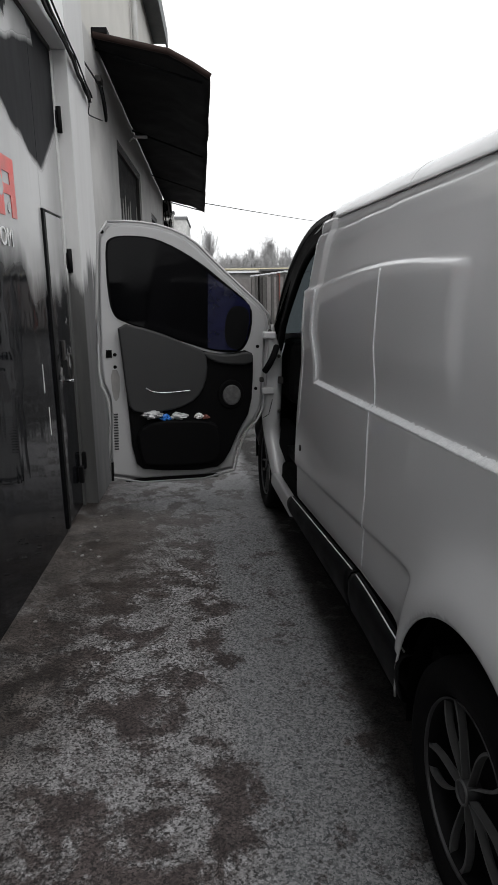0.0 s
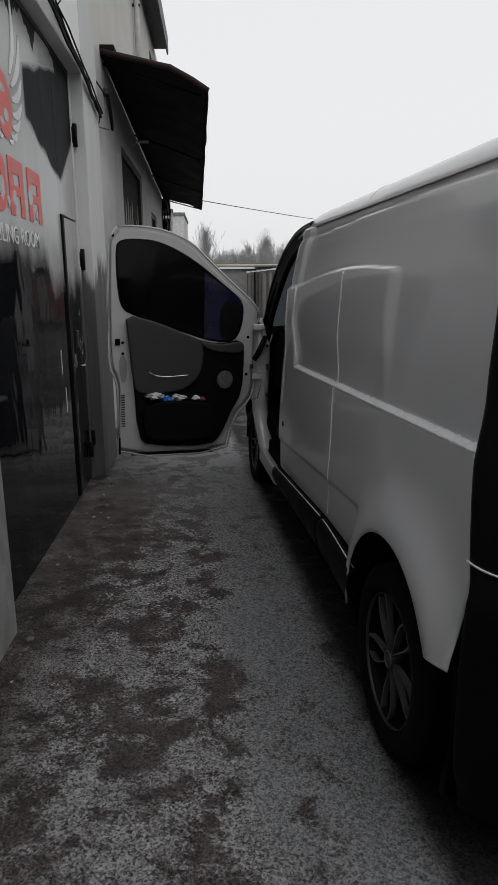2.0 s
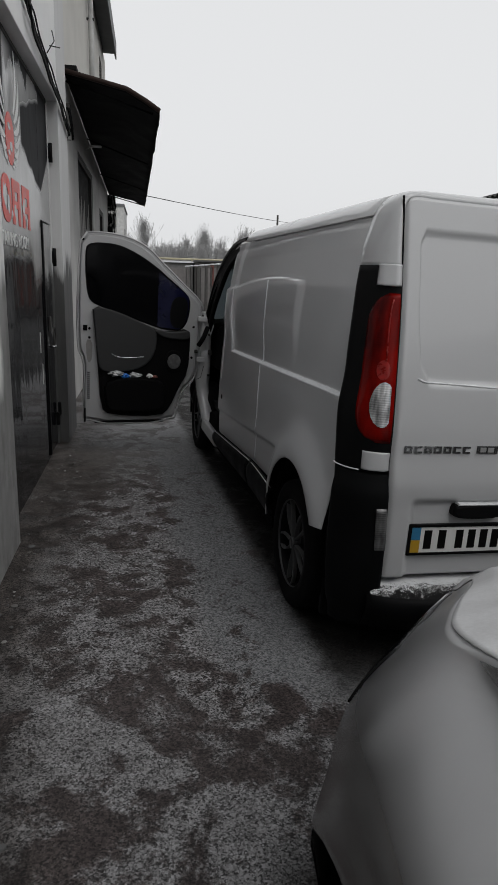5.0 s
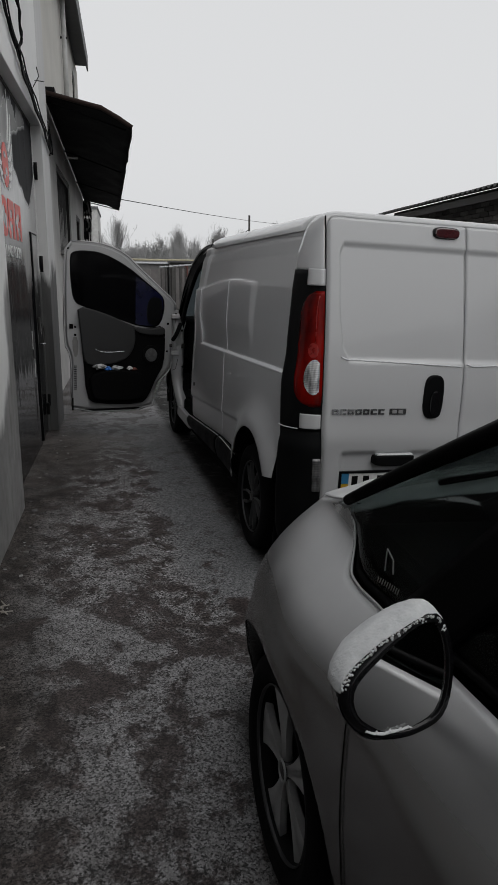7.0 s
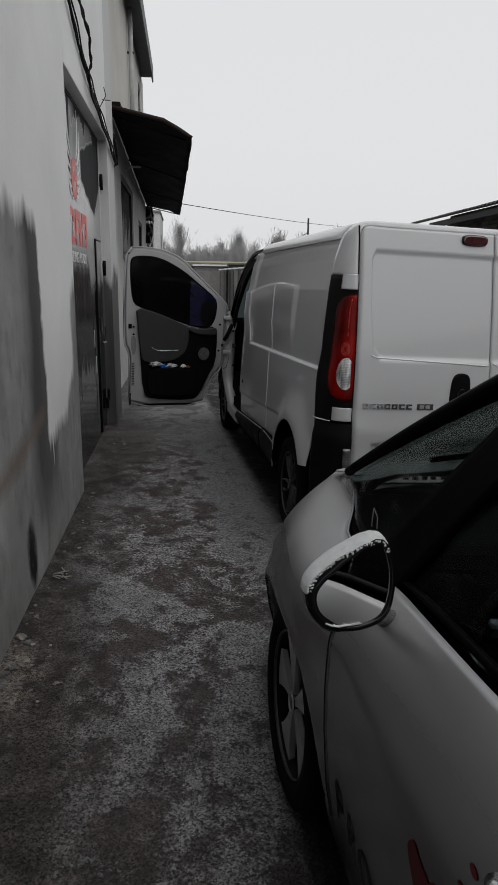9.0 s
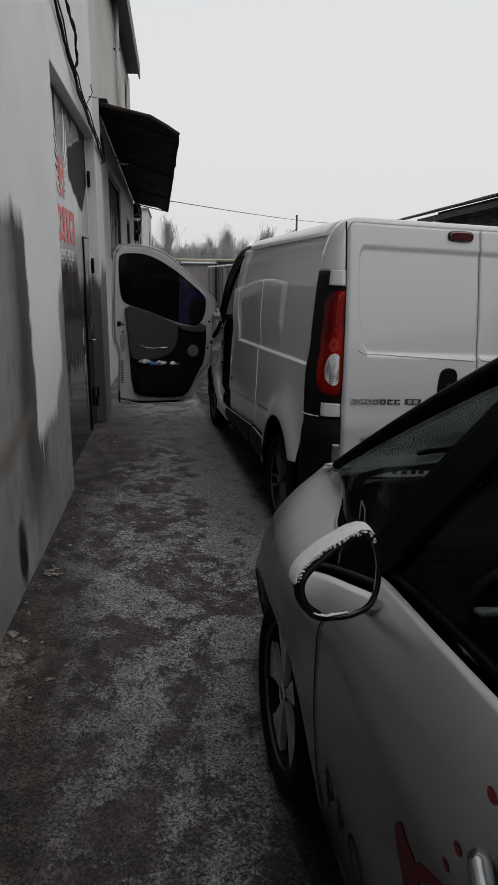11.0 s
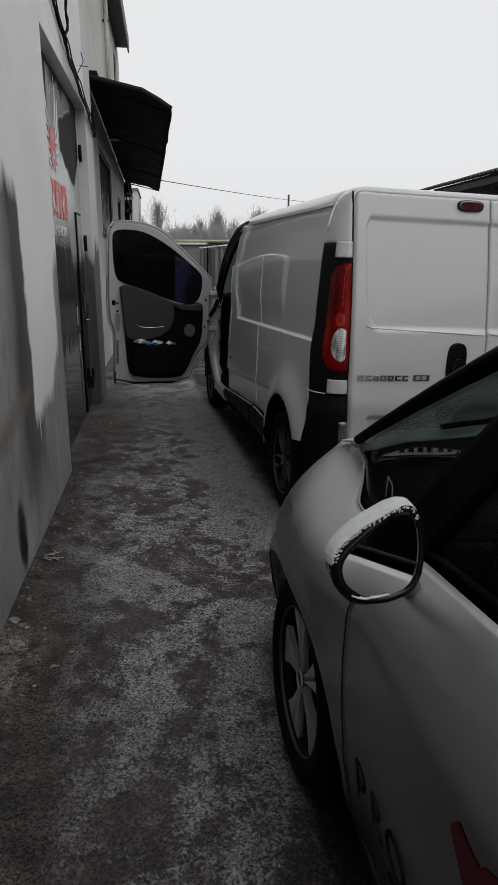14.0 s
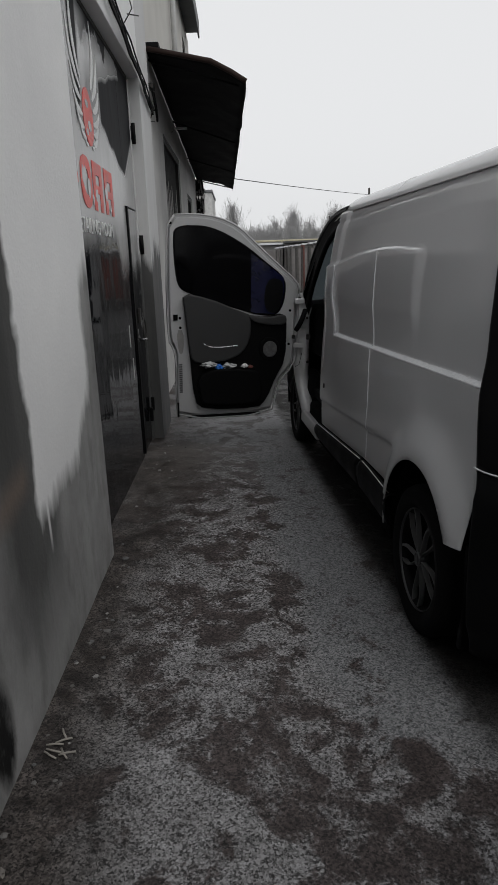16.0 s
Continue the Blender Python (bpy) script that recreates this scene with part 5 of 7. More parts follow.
def build_van():
    van = thing("van", VAN_M, "white panel van with frosted seams and an open front door", "van")
    zs = span(0.34, 1.837, 126)

    def lowest(y):
        # underside of the white side: sill trim in front of the wheel, rising behind it
        if y > 0:
            return sill_top(min(2.1, y))
        return 0.540 - 0.20 * min(0.0, y + 0.24)
    ys = span(-0.36, 2.155, 164)
    skin = cut_side(van_side, ys, zs, [(-0.03, 0.345)], 0.400, lowest, True)
    thick(part("body_side", skin, VAN_WHITE, van), 0.003, 1.0)
    r = part("body_side", mirror_x(skin), VAN_WHITE, van)
    thick(r, 0.003, 1.0)
    part("arch_liner", surf(lambda a, x: (x, -0.03 + 0.405 * math.cos(a), 0.345 + 0.405 * math.sin(a)), span(-0.25, 3.4, 30), [0.02, 0.08, 0.34]), SEAM_DARK, van)
    # rolled lip of the wheel arch
    lip = [(van_side(-0.03 + 0.40 * math.cos(a), 0.345 + 0.40 * math.sin(a)) + 0.004, -0.03 + 0.40 * math.cos(a), 0.345 + 0.40 * math.sin(a)) for a in span(-0.05, 2.60, 40)]
    part("arch_lip", tube(lip, 0.004, 6), VAN_WHITE, van)
    # frost in the ledge and the seams
    def strip(u, v):
        y = 1.820 - 2.205 * u
        h = 0.021 * (1 + 0.35 * noise.noise(Vector((u * 90, 0, 0))) + 0.25 * noise.noise(Vector((u * 320, 0, 5.0))))
        z = ledge_z(y) + 0.005 + (v - 0.5) * h
        return (van_side(y, z) - 0.0015 - (0.0055 + 0.002 * noise.noise(Vector((u * 400, v * 5, 1.0)))) * math.sin(math.pi * v), y, z)
    part("ledge_frost", surf(strip, span(0, 1, 620), span(0, 1, 7)), SNOW, van, "line of frost on the body ledge")
    led2 = []
    for z in span(1.065, 1.50, 20):
        y = 1.83 + 0.12 * step(1.06, 1.35, z)
        led2.append((van_side(y, z) - 0.003, y, z))
    part("ledge_frost", tube(led2, 0.005, 6), SNOW, van)
    part("panel_seam", tube([(van_side(seam_y(z), z) - 0.0015, seam_y(z), z) for z in span(0.48, 1.57, 70)], 0.0032, 5), SNOW, van, "frosted panel seam")
    part("door_seam", tube([(van_side(2.09, z) - 0.0015, 2.09 + 0.03 * step(0.9, 1.5, z), z) for z in span(0.80, 1.46, 30)], 0.0026, 5), SNOW, van)
    part("fuel_lock", revolve([(0.0, 0.0), (0.0, 0.016), (0.012, 0.02)], 16), STEEL_DARK, van, m=Matrix.Translation((van_side(2.02, 0.68) - 0.006, 2.02, 0.68)))

    # roof
    def roof_fn(u, v):
        y = side_end(1.837) + (2.62 - side_end(1.837)) * u
        a = abs(v)
        half = VC - 0.155
        x = VC + half * v
        z = 1.942 - 0.105 * a ** 18
        z -= 0.05 * step(0.80, 1.0, u) + 0.004 * step(0.12, 0.0, u) * (1 - a ** 20)
        z += 0.004 * math.cos(v * 16) * step(0.9, 0.6, a)
        return (x, y, z)
    us = span(0, 1.0, 28)

    def roof_rear(s, q):
        # last stretch with both corners: up one side, over the top and down the other
        if abs(q) > 1:
            z = 1.837 - 0.201 * (abs(q) - 1)
            e = corner(s, z)
            return (e[0] if q < 0 else 2 * VC - e[0], e[1], z)
        e = corner(s, 1.837)
        v = math.sin(q * math.pi / 2)
        a = abs(v)
        flat = 1.942 - 0.105 * a ** (18 + 18 * s)
        return (VC + (VC - e[0]) * v, e[1] + (rear_y(flat) - rear_y(1.837)) * s, flat - (0.004 + 0.012 * s + 0.028 * s ** 2) * (1 - a ** 20))
    thick(part("roof", surf(roof_fn, us, [math.sin(t) for t in span(-math.pi / 2, math.pi / 2, 49)], flip=True), VAN_WHITE, van), 0.004)
    thick(part("roof_rear", surf(roof_rear, span(0, 1, 14), span(-2, -1, 12)[:-1] + span(-1, 1, 61) + span(1, 2, 12)[1:]), VAN_WHITE, van), 0.004)
    part("roof_seam", tube([(roof_fn(0.455, v)[0], 1.03, roof_fn(0.455, v)[2] + 0.003) for v in [-math.sin(t) for t in span(1.57, 0.9, 24)]], 0.004, 5), SNOW, van)

    # rear corners
    strip = surf(lambda u, z: corner(u, z, 0.003 + 0.007 * step(0.0, 0.05, u)), span(-0.02, 1, 22), span(0.85, 1.640, 30), flip=True)
    thick(part("lamp_surround", strip, BLACK_PLASTIC, van, "black plastic lamp surround"), 0.004)
    thick(part("lamp_surround", mirror_x(strip), BLACK_PLASTIC, van), 0.004)
    # tail lamp
    def lens(u, v):
        z = 0.965 + (1.545 - 0.965) * v
        e = (1 - abs(2 * v - 1) ** 7) ** 0.6
        left = 0.90 - 0.50 * e
        s = left + (0.975 - left) * u
        bulge = 0.014 * math.sin(math.pi * min(1, u * 0.75 + 0.12)) * e
        return corner(s, z, 0.008 + bulge)
    lm = surf(lens, span(0, 1, 16), span(0.012, 0.988, 34), flip=True)
    for me, nm in ((lm, "tail_lamp"), (mirror_x(lm), "tail_lamp")):
        tl = thick(part(nm, me, LAMP_RED, van, "tall red tail lamp"), 0.006)
        if me is lm:
            def patch(u0, u1, v0, v1, o):
                def f(a, b):
                    p = lens((u0 + u1) / 2 + a * (u1 - u0) / 2, (v0 + v1) / 2 + b * (v1 - v0) / 2)
                    return (p[0] - o * 0.6, p[1] - o * 0.8, p[2])
                return f
            def disc(fn, n=20, rings=5):
                verts, faces = [fn(0, 0)], []
                for k in range(1, rings + 1):
                    for i in range(n):
                        w = 2 * math.pi * i / n
                        verts.append(fn(k / rings * math.cos(w), k / rings * math.sin(w)))
                for i in range(n):
                    faces.append((0, 1 + i, 1 + (i + 1) % n))
                for k in range(rings - 1):
                    for i in range(n):
                        a, b = 1 + k * n + i, 1 + k * n + (i + 1) % n
                        faces.append((a, a + n, b + n, b))
                return mesh_of(verts, faces, True)
            part("reversing_lamp", disc(lambda a, b: patch(0.36, 1.02, 0.12, 0.42, 0.005)(min(a, 0.62), b)), LAMP_CLEAR, tl, "clear ribbed reversing lens")
            part("reflector", disc(patch(0.42, 0.80, 0.43, 0.56, 0.003)), LAMP_HOT, tl)
            part("bulb_line", tube([lens(0.66, v) for v in span(0.56, 0.95, 12)], 0.003, 6), LAMP_HOT, tl)
    part("door_gap", tube([corner(1.0, z, 0.002) for z in span(0.55, 1.90, 40)], 0.0045, 6), SEAM_DARK, van)
    # hinge caps
    for z0, z1, s0 in ((1.566, 1.645, 0.47), (0.862, 0.935, 0.56)):
        cap = surf(lambda s, z: corner(s, z0 + (z1 - z0) * z, 0.022 * min(1.0, 6 * min(s - s0 + 0.01, 1.02 - s) + 0.3)), span(s0, 1.0, 10), [0, 0.08, 0.5, 0.92, 1], flip=True)
        c = part("hinge_cap", cap, VAN_WHITE, van)
        thick(c, 0.03)
        c2 = part("hinge_cap", mirror_x(cap), VAN_WHITE, van)
        thick(c2, 0.03)

    # rear doors
    def rear_skin(x, z):
        if z > 1.8:
            a = abs(x - VC) / (VC - 0.205)
            z = 1.8 + (z - 1.8) / 0.085 * (0.142 - 0.105 * a ** 36 - 0.044 * (1 - a ** 20))
        x += (rear_x(z) - 0.205) * step(0.50, 0.215, min(x, 2 * VC - x)) * (1 if x < VC else -1)
        y = rear_y(z)
        a = min(x - rear_x(z), 2 * VC - rear_x(z) - x)
        y += 0.020 * math.exp(-(a / 0.02) ** 2)
        lx = x if x < VC else 2 * VC - x
        # window pressing
        inside = step(0.266, 0.276, lx - 0.022 * step(1.5, 1.2, z) - 0.02 * step(1.72, 1.78, z) - 0.03 * step(1.28, 1.21, z))
        inside *= step(1.785, 1.760, z) * step(1.190, 1.222, z - 0.02 * step(0.36, 0.26, lx))
        y += 0.013 * inside
        # plate recess
        rec = step(0.30, 0.34, lx) * step(0.742, 0.715, z)
        y += 0.022 * rec
        # belt swelling
        y -= 0.008 * math.exp(-((z - 0.80) / 0.07) ** 2)
        return (x, y, z)
    xs_l = span(0.215, 0.34, 40)[:-1] + span(0.34, VC - 0.004, 50)
    zz = span(0.402, 1.885, 134)
    door_l = part("rear_door", surf(rear_skin, xs_l, zz, flip=True), VAN_WHITE, van, "white rear door with a blind window panel")
    thick(door_l, 0.02)
    door_r = part("rear_door", surf(rear_skin, span(VC + 0.004, 2 * VC - 0.215, 40), zz, flip=True), VAN_WHITE, van)
    thick(door_r, 0.02)
    part("door_gap", surf(lambda x, z: (x, rear_y(z) + 0.035, z), [0.19, 2 * VC - 0.19], span(0.44, 1.80, 30), flip=True), SEAM_DARK, van)
    def frost(x0, x1, z0, z1, parent):
        pts = []
        for f in span(0, 1, 60):
            p = rear_skin(x0 + (x1 - x0) * f, z0 + (z1 - z0) * f + 0.012 * (1 - min(1.0, f * 14)) ** 2)
            pts.append((p[0], p[1] - 0.001, p[2] + 0.0015 * noise.noise(Vector((f * 40, 0, 0)))))
        part("frost_line", tube(pts, 0.0042, 5), SNOW, parent)
    frost(0.295, 0.965, 1.212, 1.186, door_l)
    frost(1.0, 1.68, 1.186, 1.212, door_r)
    # door handle, plate handle
    hy = rear_y(1.03)
    out = rounded([(0.752, 0.915), (0.850, 0.908), (0.868, 0.96), (0.868, 1.10), (0.845, 1.142), (0.780, 1.142), (0.754, 1.10)], 2)
    hnd = part("door_handle", prism(out, 0.018, pose(0, hy + 0.004, 0, 90, 0, 0), 0.008, 2), BLACK_PLASTIC, door_l, "black moulded door handle")
    part("grip", prism(rounded([(0.785, 0.93), (0.838, 0.93), (0.842, 1.06), (0.785, 1.06)], 2), 0.012, pose(0, hy - 0.012, 0, 90, 0, 0), 0.005, 2), BLACK_GLOSS, hnd)
    out = rounded([(0.50, 0.655), (0.725, 0.655), (0.735, 0.70), (0.725, 0.722), (0.51, 0.722), (0.495, 0.70)], 2)
    part("plate_handle", prism(out, 0.05, pose(0, rear_y(0.7) + 0.03, 0, 90, 0, 0), 0.012, 2), BLACK_PLASTIC, door_l, "black grip above the plate")
    part("grip_frost", prism([(0.515, 0.716), (0.72, 0.716), (0.718, 0.724), (0.517, 0.724)], 0.04, pose(0, rear_y(0.7) + 0.02, 0, 90, 0, 0), 0.003, 1), SNOW, door_l)
    # number plate: plain bars
    py = rear_y(0.56) + 0.018
    pl = part("number_plate", prism([(0.325, 0.502), (0.895, 0.502), (0.895, 0.622), (0.325, 0.622)], 0.012, pose(0, py, 0, 90, 0, 0), 0.003, 1), PLATE_WHITE, door_l, "white number plate with dark bars")
    part("plate_frame", ring_prism([(0.318, 0.495), (0.902, 0.495), (0.902, 0.629), (0.318, 0.629)], [(0.33, 0.506), (0.89, 0.506), (0.89, 0.618), (0.33, 0.618)], 0.016, pose(0, py, 0, 90, 0, 0)), BLACK_PLASTIC, pl)
    part("blue_field", prism([(0.332, 0.562), (0.372, 0.562), (0.372, 0.617), (0.332, 0.617)], 0.014, pose(0, py, 0, 90, 0, 0)), PLATE_BLUE, pl)
    part("yellow_field", prism([(0.332, 0.507), (0.372, 0.507), (0.372, 0.561), (0.332, 0.561)], 0.014, pose(0, py, 0, 90, 0, 0)), PLATE_YELLOW, pl)
    for x0 in (0.39, 0.455, 0.535, 0.592, 0.648, 0.702, 0.768, 0.828):
        part("bar", prism([(x0, 0.522), (x0 + 0.034, 0.522), (x0 + 0.034, 0.603), (x0, 0.603)], 0.0138, pose(0, py, 0, 90, 0, 0)), DECAL_BLACK, pl)
    # chrome badge blocks
    by = rear_y(0.95) - 0.001
    for i in range(7):
        x0 = 0.246 + 0.0425 * i
        o = [(x0, 0.934), (x0 + 0.034, 0.934), (x0 + 0.034, 0.962), (x0, 0.962)]
        if i in (1, 5, 6):
            part("badge_block", prism([(x0, 0.934), (x0 + 0.034, 0.934), (x0 + 0.034, 0.941), (x0 + 0.012, 0.941), (x0 + 0.012, 0.955), (x0 + 0.034, 0.955), (x0 + 0.034, 0.962), (x0, 0.962)], 0.005, pose(0, by, 0, 90, 0, 0)), CHROME, door_l)
        else:
            part("badge_block", ring_prism(o, [(x0 + 0.010, 0.942), (x0 + 0.024, 0.942), (x0 + 0.024, 0.954), (x0 + 0.010, 0.954)], 0.005, pose(0, by, 0, 90, 0, 0)), CHROME, door_l)
    part("badge_plate", prism([(0.565, 0.934), (0.66, 0.934), (0.66, 0.965), (0.565, 0.965)], 0.004, pose(0, by, 0, 90, 0, 0)), CHROME, door_l)
    for x0 in (0.58, 0.615):
        part("badge_block", prism([(x0, 0.94), (x0 + 0.026, 0.94), (x0 + 0.026, 0.959), (x0, 0.959)], 0.006, pose(0, by, 0, 90, 0, 0)), DECAL_GREY, door_l)
    # high brake lamp
    bz = 1.860
    out = [(0.862 + 0.076 * abs(math.cos(w)) ** 0.55 * (1 if math.cos(w) >= 0 else -1), bz + 0.030 * abs(math.sin(w)) ** 0.7 * (1 if math.sin(w) >= 0 else -1)) for w in span(0, 2 * math.pi, 33)[:-1]]
    bl = part("brake_lamp", prism(out, 0.030, pose(0, rear_y(bz) + 0.012, 0, 90, 0, 0), 0.010, 3), BLACK_GLOSS, van, "dark red high brake lamp")
    part("lens", prism([(0.862 + (p[0] - 0.862) * 0.92, bz + (p[1] - bz) * 0.85) for p in out], 0.034, pose(0, rear_y(bz) + 0.012, 0, 90, 0, 0), 0.006, 2), LAMP_DARK_RED, bl)
    # bumper: tall black corners, step in the middle
    bc = surf(lambda u, z: corner(u, z, 0.004 + 0.022 * step(0.86, 0.75, z) * step(0.0, 0.12, u) - 0.02 * step(0.32, 0.20, z)), span(0, 1.0, 22), span(0.19, 0.855, 30), flip=True)
    thick(part("bumper_corner", bc, BLACK_PLASTIC, van, "black plastic bumper corner"), 0.005)
    thick(part("bumper_corner", mirror_x(bc), BLACK_PLASTIC, van), 0.005)
    part("bumper_frost", tube([corner(s, 0.857, 0.012) for s in span(0.0, 0.55, 12)], 0.0032, 5), SNOW, van)
    part("mud_flap", box(0.03, 0.22, -0.44, -0.41, 0.16, 0.56, 0.006), BLACK_PLASTIC, van)
    bump_prof = [(-0.52, 0.362), (-0.64, 0.360), (-0.69, 0.352), (-0.715, 0.325), (-0.715, 0.28), (-0.68, 0.20), (-0.55, 0.18)]
    bm = surf(lambda x, k: (x, bump_prof[k][0] + 0.05 * (abs(x - VC) / 0.78) ** 8, bump_prof[k][1]), span(0.15, 2 * VC - 0.15, 60), list(range(7)), flip=True)
    bmp = thick(part("bumper", bm, BLACK_PLASTIC, van, "black plastic rear bumper step"), 0.006)
    def crust(x, v):
        n = noise.noise(Vector((x * 60, v * 9, 0))) + 0.6 * noise.noise(Vector((x * 150, v * 22, 3.0)))
        z = table([(-0.72, 0.318), (-0.69, 0.352), (-0.64, 0.360), (-0.52, 0.362)], -0.52 - 0.185 * v)
        return (x, -0.52 - 0.185 * v + 0.05 * (abs(x - VC) / 0.78) ** 8, z + 0.012 + 0.0018 * n)
    part("bumper_snow", surf(crust, span(0.165, 2 * VC - 0.165, 220), span(0, 1, 26), flip=True), DUSTING, bmp, "crust of snow on the bumper")
    for x0 in (0.36, 2 * VC - 0.52):
        part("reflector", prism([(x0, 0.25), (x0 + 0.16, 0.25), (x0 + 0.16, 0.285), (x0, 0.285)], 0.01, pose(0, -0.708, 0, 90, 0, 0), 0.003, 1), LAMP_DARK_RED, bmp)
    fog = surf(lambda u, v: corner(0.84 + 0.145 * u + 0.02 * (1 - v), 0.535 + 0.175 * v, 0.032), span(0, 1, 8), span(0, 1, 10), flip=True)
    thick(part("fog_lamp", fog, LAMP_DULL, van, "clear ribbed rear lamp in the bumper"), 0.012)

    # sill trims
    def sill(y0, y1):
        def f(y, k):
            t = (1.97 - y) / 1.70
            top = sill_top(y)
            bot = 0.265 + 0.05 * t
            pts = [(0.032, top), (0.006, top - 0.006), (-0.006, top - 0.03), (-0.004, (top + bot) / 2), (0.012, bot + 0.02), (0.05, bot)]
            x, z = pts[k]
            return (x - 0.02 * step(0.9, 0.3, y), y, z)
        return surf(f, span(y0, y1, 24), list(range(6)))
    for a, b in ((0.335, 0.925), (0.94, 2.15)):
        thick(part("sill_trim", sill(a, b), BLACK_PLASTIC, van, "black plastic sill trim"), 0.004)
        thick(part("sill_trim", mirror_x(sill(a, b)), BLACK_PLASTIC, van), 0.004)
        part("sill_frost", tube([(0.014 - 0.02 * step(0.9, 0.3, y), y, sill_top(y) + 0.002) for y in span(a + 0.02, b - 0.02, 16)], 0.0028, 5), SNOW, van)
    # underbody set low, and unseen beams added, to block light below the van
    part("underbody", box(0.20, 2 * VC - 0.20, -0.50, 3.7, 0.17, 0.42, 0.02), SEAM_DARK, van)
    for x0 in (0.05, 2 * VC - 0.21):
        part("shade_beam", box(x0, x0 + 0.16, 0.42, 2.66, 0.20, 0.44, 0.02), SEAM_DARK, van)
    part("cargo_floor", box(0.08, 2 * VC - 0.08, -0.44, 1.93, 0.45, 0.5), INTERIOR, van)
    part("bulkhead", prism([(table(SIDE, z) + 0.03, z) for z in span(0.46, 1.80, 12)] + [(2 * VC - table(SIDE, z) - 0.03, z) for z in span(1.80, 0.46, 12)], 0.03, pose(0, 1.93, 0, 90, 0, 0)), INTERIOR, van)

    # cab
    # front skin from the roof over the screen to the bumper, by profile
    prof = [(2.55, 1.868), (2.73, 1.765), (3.35, 1.22), (3.52, 1.10), (3.80, 0.98), (3.90, 0.80), (3.93, 0.45), (3.88, 0.25)]
    def nose(k, v):
        y, z = prof[k]
        a = abs(v)
        half = VC - 0.02 - 0.13 * step(1.1, 1.85, z)
        return (VC + v * half, y - 0.28 * a ** 4 * step(2.6, 3.6, y), z - 0.02 * a ** 3)
    vv = [math.sin(t) for t in span(-math.pi / 2, math.pi / 2, 25)]
    thick(part("bonnet", surf(nose, [2, 3, 4, 5], vv), VAN_WHITE, van), 0.004)
    part("front_bumper", surf(nose, [5, 6, 7], vv), BLACK_PLASTIC, van)
    thick(part("windscreen", surf(nose, [0, 1, 2], vv), TINT_GLASS, van), 0.004)

    def fender(y, z):
        x = 0.03 + 0.04 * (1 - step(0.3, 0.5, z)) + 0.25 * step(3.35, 3.95, y) ** 2
        d = math.hypot(y - WB, z - 0.318)
        return x - 0.045 * math.exp(-((max(d, 0.40) - 0.40) / 0.1) ** 2) + 0.07 * step(0.9, 1.2, z)
    fs = cut_side(fender, span(2.93, 3.86, 60), span(0.34, 1.16, 54), [(WB, 0.318)], 0.40, lambda y: 0.3)
    thick(part("front_wing", fs, VAN_WHITE, van), 0.004)
    thick(part("front_wing", mirror_x(fs), VAN_WHITE, van), 0.004)
    rs = surf(lambda y, z: (table(SIDE, z), y, z), span(1.965, 2.95, 12), span(0.44, 1.28, 14))
    part("door_lining", mirror_x(surf(lambda y, z: (table(SIDE, z) + 0.05, y, z), span(1.97, 2.94, 8), span(0.46, 1.29, 8))), TRIM_BLACK, van)
    thick(part("cab_door_closed", mirror_x(rs), VAN_WHITE, van), 0.004)
    sg = surf(lambda y, z: (table(SIDE, z) + 0.02, y, z), span(1.99, 2.95, 8), span(1.28, 1.82, 8))
    thick(part("side_window", mirror_x(sg), TINT_GLASS, van), 0.004)
    # pillars and frame of the open doorway, both sides
    arc = [(0.070, 2.99, 1.02), (0.075, 2.99, 1.12), (0.080, 2.92, 1.28), (0.095, 2.73, 1.46), (0.115, 2.55, 1.63), (0.140, 2.38, 1.725), (0.160, 2.25, 1.755), (0.165, 2.14, 1.760)]
    rim_arc = [(0.075, 3.26, 1.06), (0.080, 3.22, 1.20), (0.085, 3.12, 1.37), (0.100, 2.95, 1.57), (0.125, 2.72, 1.735), (0.150, 2.50, 1.830), (0.165, 2.30, 1.862), (0.170, 2.10, 1.866)]
    arcs = rounded([Vector(p) for p in arc], 2, False)
    rims = rounded([Vector(p) for p in rim_arc], 2, False)
    band = surf(lambda i, f: tuple(Vector(arcs[i]).lerp(Vector(rims[i]), f) + Vector((0.012 * math.sin(math.pi * f), 0, 0))), list(range(len(arcs))), span(0, 1, 5))
    thick(part("pillar_trim", band, BLACK_PLASTIC, van, "black inner pillar trim"), 0.006)
    thick(part("pillar_trim", mirror_x(band), BLACK_PLASTIC, van), 0.006)
    pl_ = tube(arcs, 0.020, 10)
    part("door_frame", pl_, BLACK_PLASTIC, van, "black-sealed front door frame")
    part("door_frame", mirror_x(pl_), BLACK_PLASTIC, van)
    outer = tube(rims, 0.017, 10)
    part("roof_rail", outer, BLACK_GLOSS, van)
    part("rear_pillar", box(0.125, 0.19, 2.14, 2.20, 0.46, 1.79, 0.015), BLACK_PLASTIC, van)
    seal = [(table(SIDE, z) + 0.028, 2.17, z) for z in span(1.80, 0.50, 14)]
    part("door_seal", tube(seal, 0.014, 8), RUBBER, van)
    part("door_step", box(0.055, 0.25, 2.16, 2.95, 0.25, 0.345, 0.02, 3), BLACK_PLASTIC, van)
    part("sill_edge", box(0.010, 0.055, 2.16, 2.90, 0.24, 0.345, 0.012, 2), VAN_WHITE, van)
    part("step_mat", box(0.08, 0.30, 2.18, 2.88, 0.345, 0.355, 0.004), TRIM_BLACK, van)
    # inside of the hinge post
    post_l = [(0.25, 0.030), (0.345, -0.002), (0.50, -0.022), (0.68, -0.044), (0.77, -0.055), (1.20, -0.050), (1.28, -0.010)]
